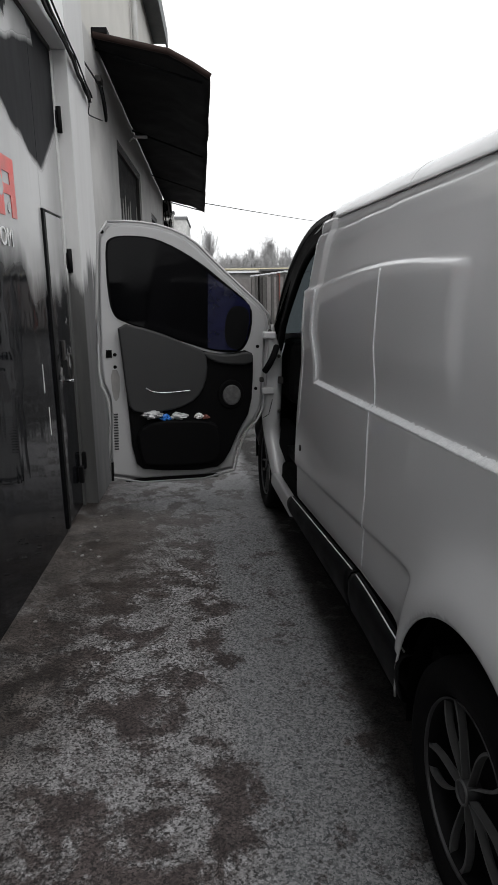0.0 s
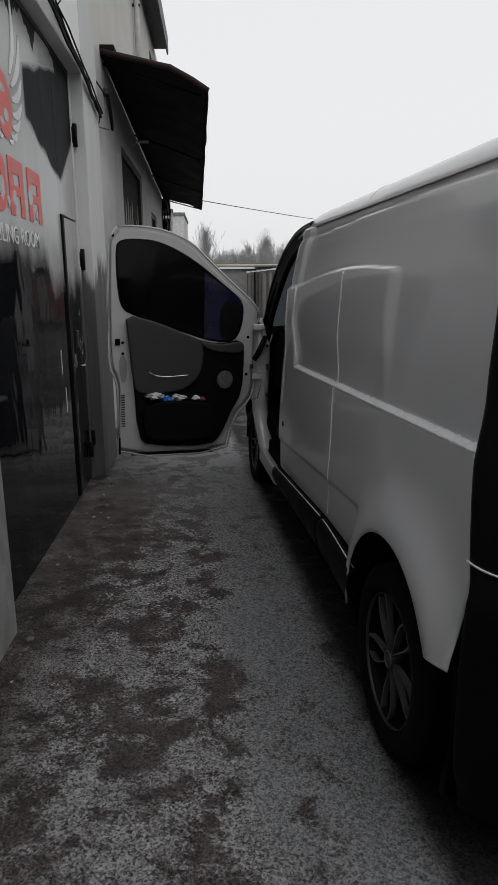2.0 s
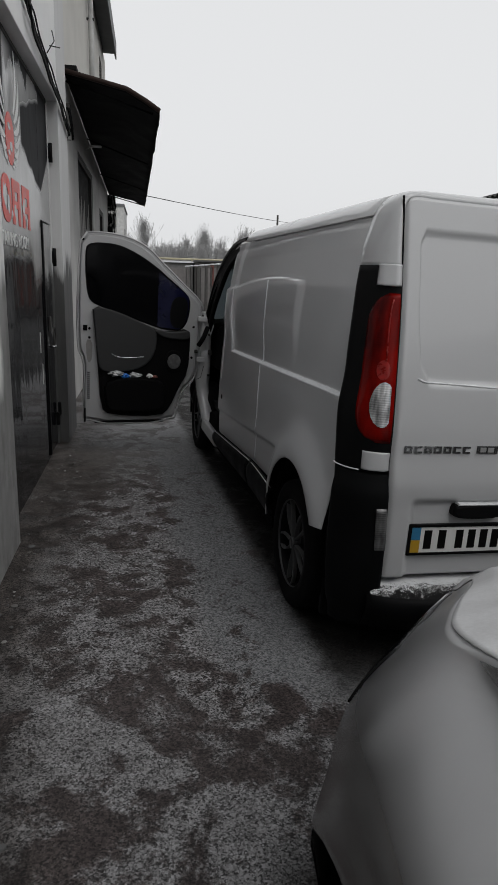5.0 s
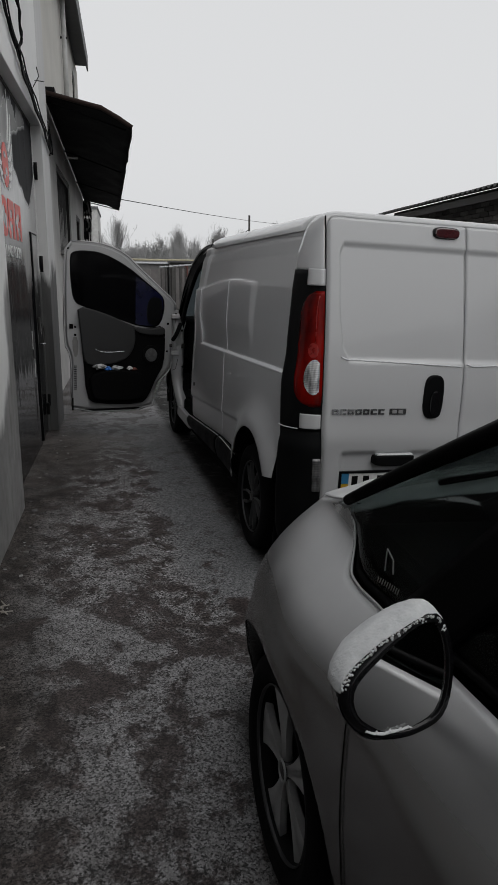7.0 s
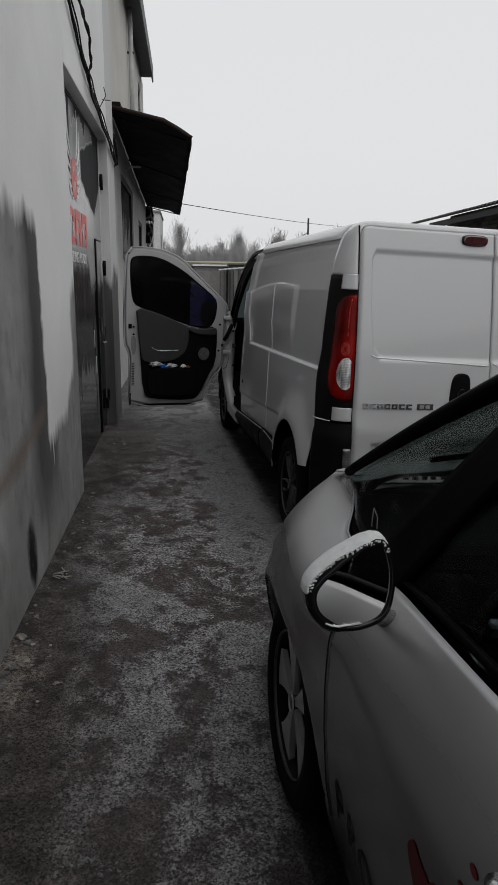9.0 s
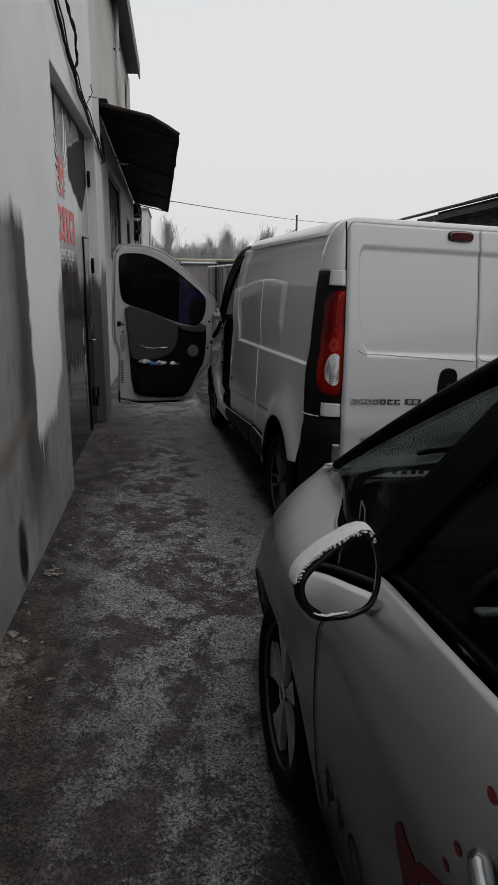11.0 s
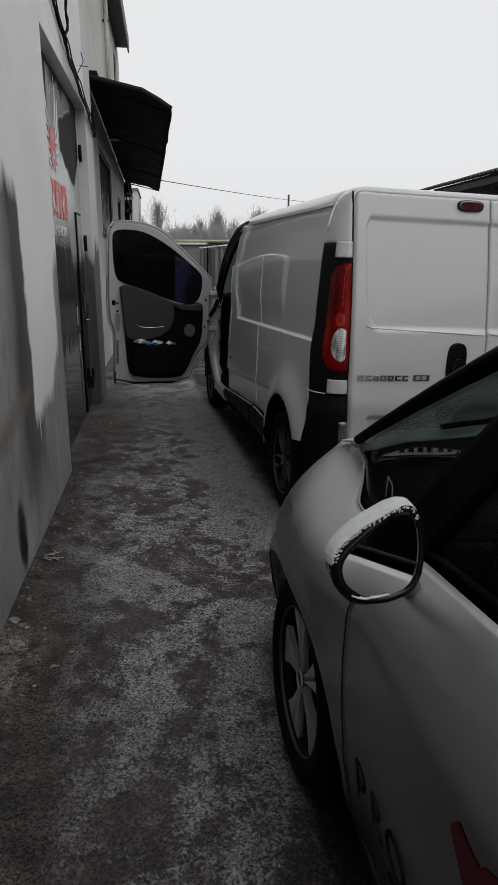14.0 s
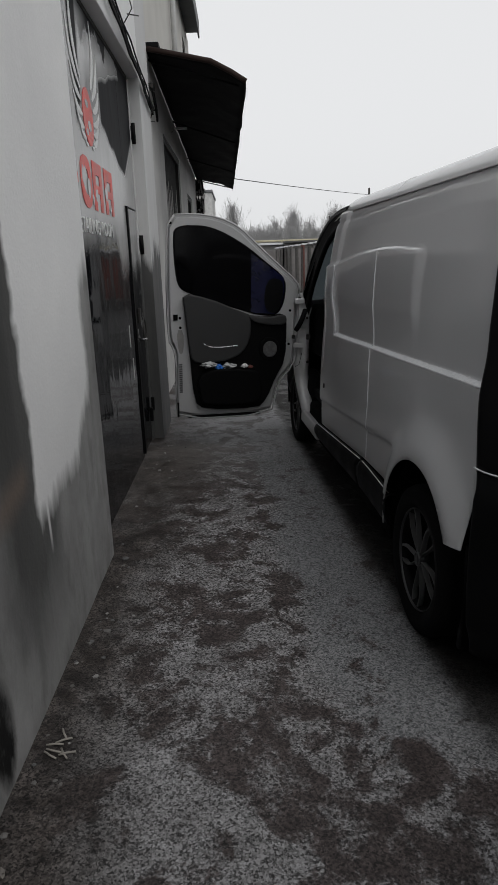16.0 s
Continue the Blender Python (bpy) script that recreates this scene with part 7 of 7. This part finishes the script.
    part("window_divider", tube([side_glass(0.57, v) for v in span(0.0, 1.0, 10)], 0.04, 10), BLACK_PLASTIC, car)

    def screen(t, v):
        p = pillar(t)
        a = 2 * v - 1
        return (p[0] + (2 * CM - 2 * p[0]) * v, p[1] + 0.16 * (1 - a * a), p[2] + 0.03 * (1 - a * a))
    thick(part("windscreen", surf(screen, span(0, 1, 14), span(0, 1, 26), flip=True), FRONT_GLASS, car), 0.004)
    roof_m = surf(lambda u, v: (win_top(-0.75 - 2.5 * u)[0] + (2 * CM - 2 * win_top(-0.75 - 2.5 * u)[0]) * v, -0.75 - 2.5 * u + 0.16 * (1 - (2 * v - 1) ** 2) * (1 - u), win_top(-0.75 - 2.5 * u)[2] + 0.05 * (1 - (2 * v - 1) ** 4)), span(0, 1, 30), span(0, 1, 24))
    thick(part("roof", roof_m, CAR_WHITE, car), 0.006)
    part("tailgate", surf(lambda u, v: (0.25 + 1.1 * v, -3.25 - 0.22 * u, 1.40 - 0.45 * u), [0, 0.5, 1], [0, 0.5, 1]), TINT_GLASS, car)
    part("rear_panel", box(0.22, 2 * CM - 0.22, -3.47, -3.42, 0.25, 0.98, 0.02), CAR_WHITE, car)
    part("wiper", tube([(0.40, 0.05, 1.085), (0.60, 0.09, 1.10), (0.95, 0.12, 1.11)], 0.009, 6), BLACK_PLASTIC, car)
    part("cowl", surf(lambda u, v: (0.14 + 1.32 * v, 0.02 + 0.05 * u + 0.14 * (1 - (2 * v - 1) ** 2), 1.030 + 0.03 * (1 - (2 * v - 1) ** 2)), [0, 1], span(0, 1, 14)), BLACK_PLASTIC, car)
    # cabin
    part("cabin_floor", box(0.12, 2 * CM - 0.12, -3.2, 0.3, 0.22, 0.26), INTERIOR, car)
    part("dashboard", box(0.17, 2 * CM - 0.17, -0.42, 0.10, 0.55, 0.98, 0.07, 3), INTERIOR, car)
    for x in (0.22, 0.92):
        part("seat_cushion", box(x, x + 0.46, -1.45, -0.95, 0.38, 0.58, 0.06, 3), INTERIOR, car)
        part("seat_back", box(x, x + 0.46, -1.60, -1.44, 0.55, 1.10, 0.06, 3), INTERIOR, car)
        part("headrest", box(x + 0.11, x + 0.35, -1.60, -1.50, 1.13, 1.32, 0.04, 3), INTERIOR, car)
    part("rear_bench", box(0.2, 2 * CM - 0.2, -2.75, -2.55, 0.4, 1.05, 0.06, 3), INTERIOR, car)
    sw = [(0.45 + 0.185 * math.cos(q), -0.62 - 0.06 * math.sin(q), 0.92 + 0.165 * math.sin(q)) for q in span(0, 2 * math.pi, 29)]
    st = part("steering_wheel", tube(sw, 0.015, 8), CHROME, car, "steering wheel with silver spokes")
    part("wheel_boss", box(0.38, 0.52, -0.63, -0.58, 0.86, 0.97, 0.02, 3), BLACK_PLASTIC, st)
    part("wheel_spoke", box(0.28, 0.62, -0.63, -0.60, 0.895, 0.93, 0.01, 2), CHROME, st)
    part("air_vent", box(0.24, 0.34, -0.44, -0.41, 0.86, 0.94, 0.01, 2), BLACK_GLOSS, car)
    # sticker on the quarter glass, plain marks
    def on_glass(u, v, o=0.004):
        p = side_glass(u, v)
        return Vector((p[0] - o, p[1], p[2]))
    for (u0, v0), (u1, v1) in (((0.072, 0.24), (0.070, 0.40)), ((0.070, 0.40), (0.080, 0.33)), ((0.080, 0.33), (0.083, 0.24))):
        part("sticker_stroke", tube([on_glass(u0 + (u1 - u0) * f, v0 + (v1 - v0) * f) for f in span(0, 1, 5)], 0.0018, 5), DECAL_GREY, car)
    for i in range(10):
        u = 0.064 + 0.0032 * i
        part("sticker_bar", tube([on_glass(u, 0.13), on_glass(u + 0.0015, 0.17)], 0.0013, 5), DECAL_GREY, car)

    # door mirror with snow
    shape = rounded([(-0.127, 1.040), (-0.110, 1.082), (-0.060, 1.122), (-0.002, 1.143), (0.027, 1.143), (0.041, 1.119), (0.049, 1.082), (0.050, 1.039), (0.044, 1.001), (0.020, 0.976), (-0.025, 0.961), (-0.065, 0.956), (-0.092, 0.970), (-0.117, 1.003)], 1)
    shape = even(shape, 40)
    shape = [(p[0] + 0.003 * step(1.0, 1.08, p[1]) + 0.002 * step(-0.03, -0.10, p[0]) * step(0.99, 1.04, p[1]), p[1] - 0.014 * step(1.03, 1.11, p[1]) * (0.3 + 0.7 * step(0.03, -0.05, p[0]))) for p in shape]
    ctr = (sum(p[0] for p in shape) / 40, sum(p[1] for p in shape) / 40)
    secs = [(-0.002, 0.90), (0.0, 0.955), (0.010, 0.972), (0.030, 0.950), (0.056, 0.85), (0.076, 0.66), (0.089, 0.37), (0.093, 0.06)]
    lean = Matrix.Identity(4)
    lean[1][2], lean[1][3] = 0.21, -0.21 * 1.04
    turn = Matrix.Translation((0.010, -0.672, -0.013)) @ pose(0, 0, 0, 0, 0, 2) @ lean

    def inset(p):
        # the black rim sits lower along the top, where the snow lies
        return 0.93 - 0.07 * step(1.02, 1.07, p[1]) * step(0.05, -0.06, p[0]) - 0.11 * step(0.0, -0.09, p[0]) - 0.05 * step(0.995, 0.962, p[1])

    def shell(k, i):
        a, s = secs[k]
        p = shape[int(i) % 40]
        s *= 1 - 0.10 * step(1.02, 1.05, p[1])
        return tuple(turn @ Vector((ctr[0] + (p[0] - ctr[0]) * s, a, ctr[1] + (p[1] - ctr[1]) * s)))
    house = part("door_mirror", surf(shell, list(range(1, 8)), list(range(41))), CAR_WHITE, car, "white door mirror capped with snow")
    def rim_fn(k, i):
        p = shape[int(i) % 40]
        low = inset(p)
        s = (0.93, 0.955, low + 0.05, low - 0.06, low - 0.075)[int(k)]
        a = (0.03, 0.002, -0.012, -0.012, 0.016)[int(k)]
        return tuple(turn @ Vector((ctr[0] + (p[0] - ctr[0]) * s, a, ctr[1] + (p[1] - ctr[1]) * s)))
    part("mirror_rim", surf(rim_fn, list(range(5)), list(range(41))), BLACK_GLOSS, house)
    gm = pose(0, 0.0, 0, 90, 0, 0)
    part("mirror_glass", prism([((p[0] - ctr[0]) * (inset(p) - 0.055), (p[1] - ctr[1]) * (inset(p) - 0.055)) for p in shape], 0.004, turn @ Matrix.Translation((ctr[0], -0.007, ctr[1])) @ pose(0, 0, 0, 0.6, 0, 3) @ gm), MIRROR, house, "mirror glass")
    foot = [(0.022, -0.640, 0.985), (0.044, -0.612, 0.958), (0.060, -0.590, 0.932), (car_side(-0.575, 0.908) + 0.016, -0.575, 0.908)]
    part("mirror_foot", tube(foot, 0.017, 12, taper=0.021), CAR_WHITE, house)

    # snow lies on the housing, from the outer end over the top
    top_pts = sorted([p for p in shape if p[1] > 1.026 and p[0] < 0.046], key=lambda p: p[0])

    def snowy(u, v):
        n = len(top_pts) - 1
        q = u * n
        j = min(n - 1, int(q))
        p = Vector(top_pts[j]).lerp(Vector(top_pts[j + 1]), q - j)
        d = Vector((p.x - ctr[0], p.y - ctr[1]))
        low = 0.975
        rag = 0.012 * noise.noise(Vector((u * 22, 3.0, 1.0))) + 0.010 * noise.noise(Vector((u * 60, 1.0, 4.0)))
        if v < 0.3:
            f = v / 0.3
            s, a = low - 0.03 + rag + (1.0 - low + 0.03 - rag) * math.sin(f * math.pi / 2), -0.010 + 0.022 * (1 - math.cos(f * math.pi / 2))
        else:
            f = (v - 0.3) / 0.7
            s, a = 1.000 + 0.020 * math.sin(math.pi * min(1.0, 1.6 * f)) - 0.33 * f ** 1.8, 0.012 + 0.064 * f
        s += 0.012 * noise.noise(Vector((u * 12, v * 7, 2.0))) + 0.006 * noise.noise(Vector((u * 40, v * 24, 2.0)))
        return tuple(turn @ Vector((ctr[0] + d.x * s, a, ctr[1] + d.y * s)))
    thick(part("snow_cap", surf(snowy, span(0, 1, 90), span(0, 1, 30), flip=True), SNOW, house, "thin cap of frozen snow"), 0.004)
    rnd = random.Random(31)
    verts, faces = [], []
    for i in range(150):
        q = rnd.uniform(0.02, 0.98) * (len(top_pts) - 1)
        p = Vector(top_pts[int(q)]).lerp(Vector(top_pts[int(q) + 1]), q - int(q))
        s = 0.955 - abs(rnd.gauss(0.0, 0.035))
        c = Vector((ctr[0] + (p.x - ctr[0]) * s, -0.0125, ctr[1] + (p.y - ctr[1]) * s))
        r0, n = rnd.uniform(0.0007, 0.0022), len(verts)
        for j in range(5):
            r1 = r0 * rnd.uniform(0.6, 1.5)
            verts.append(tuple(turn @ (c + Vector((r1 * math.cos(1.257 * j), 0, r1 * math.sin(1.257 * j))))))
        verts.append(tuple(turn @ (c + Vector((0, -0.8 * r0, 0)))))
        faces += [(n + j, n + (j + 1) % 5, n + 5) for j in range(5)]
    part("snow_specks", mesh_of(verts, faces), SNOW, house)
    low_pts = sorted([p for p in shape if p[1] < 0.972 and p[0] < 0.0], key=lambda p: p[0])

    def frosty(u, v):
        n = len(low_pts) - 1
        q = u * n
        j = min(n - 1, int(q))
        p = Vector(low_pts[j]).lerp(Vector(low_pts[j + 1]), q - j)
        e = math.sin(math.pi * u) ** 0.4
        h = 0.007 * e * (0.7 + 0.6 * noise.noise(Vector((u * 18, 5.0, 0.0)))) * v
        return tuple(turn @ Vector((p.x * (1 - 0.02 * v), -0.0140 - 0.003 * math.sin(math.pi * v), p.y + 0.020 + h)))
    part("rim_frost", surf(frosty, span(0, 1, 50), span(0, 1, 5)), SNOW, house)

    # wheels
    for x, y, turn_ in ((0.0, 0.0, 3.5), (2 * CM, 0.0, 183.5), (-0.01, CWB, 0), (2 * CM + 0.01, CWB, 180)):
        build_wheel(car, "wheel", pose(x, y, 0.305, 0, 0, turn_), 0.307, 0.218, 5, BRIGHT_ALLOY, "worn tyre on a silver alloy wheel", 0.13, 0.0, 0.15, DARK_ALLOY, 0.030)

    # decals on the door: letters running back, red brush strokes and drops
    def on_door(y, z, o=0.0014):
        return Vector((car_side(y, z) - o, y, z))

    def door_patch(outline, mat, nm, label=""):
        c = (sum(p[0] for p in outline) / len(outline), sum(p[1] for p in outline) / len(outline))
        verts = [on_door(*c)]
        n = len(outline)
        for s in (0.33, 0.66, 1.0):
            verts += [on_door(c[0] + (p[0] - c[0]) * s, c[1] + (p[1] - c[1]) * s) for p in outline]
        faces = [(0, 1 + i, 1 + (i + 1) % n) for i in range(n)]
        for k in range(2):
            for i in range(n):
                p, q = 1 + k * n + i, 1 + k * n + (i + 1) % n
                faces.append((p, p + n, q + n, q))
        part(nm, mesh_of(verts, faces, True), mat, d, label)

    def door_letters(text, y, z, size):
        me = lettering(text, size, 0.0, 1.15, 0.0, 0.0012)
        for v in me.vertices:
            # letters read towards the rear of the car on this side
            yy, zz = y - v.co.x, z + v.co.y
            v.co = on_door(yy, zz, 0.0025)
        part("lettering", me, DECAL_BLACK, d, "thin black capitals")
    for ch, y, z, size in (("P", -0.506, 0.376, 0.155), ("R", -0.618, 0.407, 0.134), ("O", -0.712, 0.424, 0.138), ("F", -0.855, 0.439, 0.136), ("I", -0.950, 0.456, 0.130), ("S", -0.992, 0.462, 0.130)):
        door_letters(ch, y, z, size)
    for i in range(9):
        y, z = -0.722 - 0.026 * i, 0.374 + 0.0055 * i
        part("text_bar", surf(lambda a, b: on_door(y - 0.015 * a, z + 0.022 * b, 0.003), [0, 1], [0, 0.5, 1]), DECAL_BLACK, d)
    # red splash: one long stroke with a side arm, drops and a large blot behind them
    door_patch(rounded([(-0.966, 0.753), (-0.974, 0.770), (-0.985, 0.779), (-1.012, 0.772), (-1.053, 0.771), (-1.070, 0.758), (-1.085, 0.727), (-1.120, 0.699), (-1.102, 0.685), (-1.069, 0.683), (-1.036, 0.698), (-0.999, 0.725)], 1), DECAL_RED, "decal", "dark red brush-stroke decal")
    door_patch(rounded([(-1.045, 0.776), (-1.093, 0.798), (-1.127, 0.816), (-1.141, 0.825), (-1.157, 0.825), (-1.150, 0.818), (-1.139, 0.818), (-1.109, 0.797), (-1.078, 0.768), (-1.060, 0.752)], 1), DECAL_RED, "decal")
    door_patch(rounded([(-1.163, 0.968), (-1.164, 0.954), (-1.178, 0.942), (-1.202, 0.933), (-1.244, 0.928), (-1.290, 0.940), (-1.280, 0.965), (-1.225, 0.978)], 2), DECAL_RED, "decal")
    for y, z, a, b in ((-1.116, 0.943, 0.013, 0.0055), (-1.120, 0.867, 0.011, 0.0045), (-1.114, 0.836, 0.010, 0.0035), (-1.182, 0.851, 0.013, 0.0045), (-1.210, 0.852, 0.011, 0.0032)):
        door_patch([(y + a * math.cos(q) + 0.25 * a * math.sin(q), z + b * math.sin(q)) for q in span(0, 2 * math.pi, 17)[:-1]], DECAL_RED, "decal_drop")
    hd = [on_door(-1.168 - 0.20 * f, 0.902 + 0.012 * f, 0.004 + 0.034 * math.sin(math.pi * (0.08 + 0.86 * f))) for f in span(0, 1, 14)]
    part("door_handle", tube(hd, 0.015, 10), CHROME, d, "silver door handle")
    return car


build_car()


# ---- litter at the foot of the wall ----
def build_litter():
    rnd = random.Random(12)
    for i in range(7):
        y, x = 0.50 + rnd.uniform(-0.07, 0.07), -0.86 + rnd.uniform(-0.045, 0.05)
        m = SLOPE @ pose(x, y, 0.012, rnd.uniform(-6, 6), 0, rnd.uniform(0, 180))
        ob = part("cigarette_butt", tube([(-0.027, 0, 0), (0.0, 0.002, 0.001), (0.027, 0, 0)], 0.0032, 8), BUTT, None, m=m)
        tagged(ob, "pale crushed cigarette butt on the damp ground", "cigarette butt", "butts by the wall")
    for i in range(34):
        y, x = rnd.gauss(-0.42, 0.16), -0.925 + abs(rnd.gauss(0.03, 0.085))
        s = rnd.uniform(0.006, 0.020) * (1.9 if rnd.random() < 0.2 else 1)
        bm2 = bmesh.new()
        bmesh.ops.create_icosphere(bm2, subdivisions=2, radius=1)
        sx, sy, sz = s * rnd.uniform(0.8, 1.9), s * rnd.uniform(0.6, 1.1), s * rnd.uniform(0.3, 0.6)
        for v in bm2.verts:
            f = 0.75 + 0.8 * noise.noise(v.co * 1.9 + Vector((i * 3.7, 0, 0))) + 0.25 * noise.noise(v.co * 4 + Vector((0, i * 1.3, 0)))
            v.co = Vector((v.co.x * sx, v.co.y * sy, v.co.z * sz)) * f
        m = Matrix.Translation((x, y, ground_height(x, y) + sz * 0.2)) @ pose(0, 0, 0, rnd.uniform(-8, 8), rnd.uniform(-8, 8), rnd.uniform(-50, 50))
        ob = part("plaster_chip", from_bm(bm2), rnd.choice((CONCRETE_DARK, PLASTER_DIRTY, PLASTER_DIRTY, ROOF_SLATE)), None, m=m)
        tagged(ob, "broken grey lump of plaster at the foot of the wall", "plaster chip", "chips along the wall")
    for i in range(110):
        y = rnd.uniform(-0.9, 4.2)
        off = abs(rnd.gauss(0.0, 0.10))
        near = -0.93 if y < Y0 else -0.95
        if y < 0.2 and rnd.random() < 0.4:
            y = rnd.uniform(-0.6, 0.0)
        x = near + 0.015 + off
        s = rnd.uniform(0.003, 0.011) * (1.8 if rnd.random() < 0.10 else 1) * (1.4 if y < 0.2 else 1)
        bm2 = bmesh.new()
        bmesh.ops.create_icosphere(bm2, subdivisions=1, radius=1)
        for v in bm2.verts:
            v.co = Vector((v.co.x * s * rnd.uniform(0.7, 1.5), v.co.y * s * rnd.uniform(0.7, 1.3), v.co.z * s * rnd.uniform(0.25, 0.6)))
        ob = part("plaster_chip", from_bm(bm2), rnd.choice((CONCRETE, CONCRETE_DARK, CONCRETE_DARK, ROOF_SLATE)), None, m=Matrix.Translation((x, y, ground_height(x, y) + s * 0.2)) @ pose(0, 0, 0, 0, 0, rnd.uniform(0, 360)))
        tagged(ob, "small pale chip of fallen plaster by the wall", "plaster chip", "chips along the wall")


build_litter()
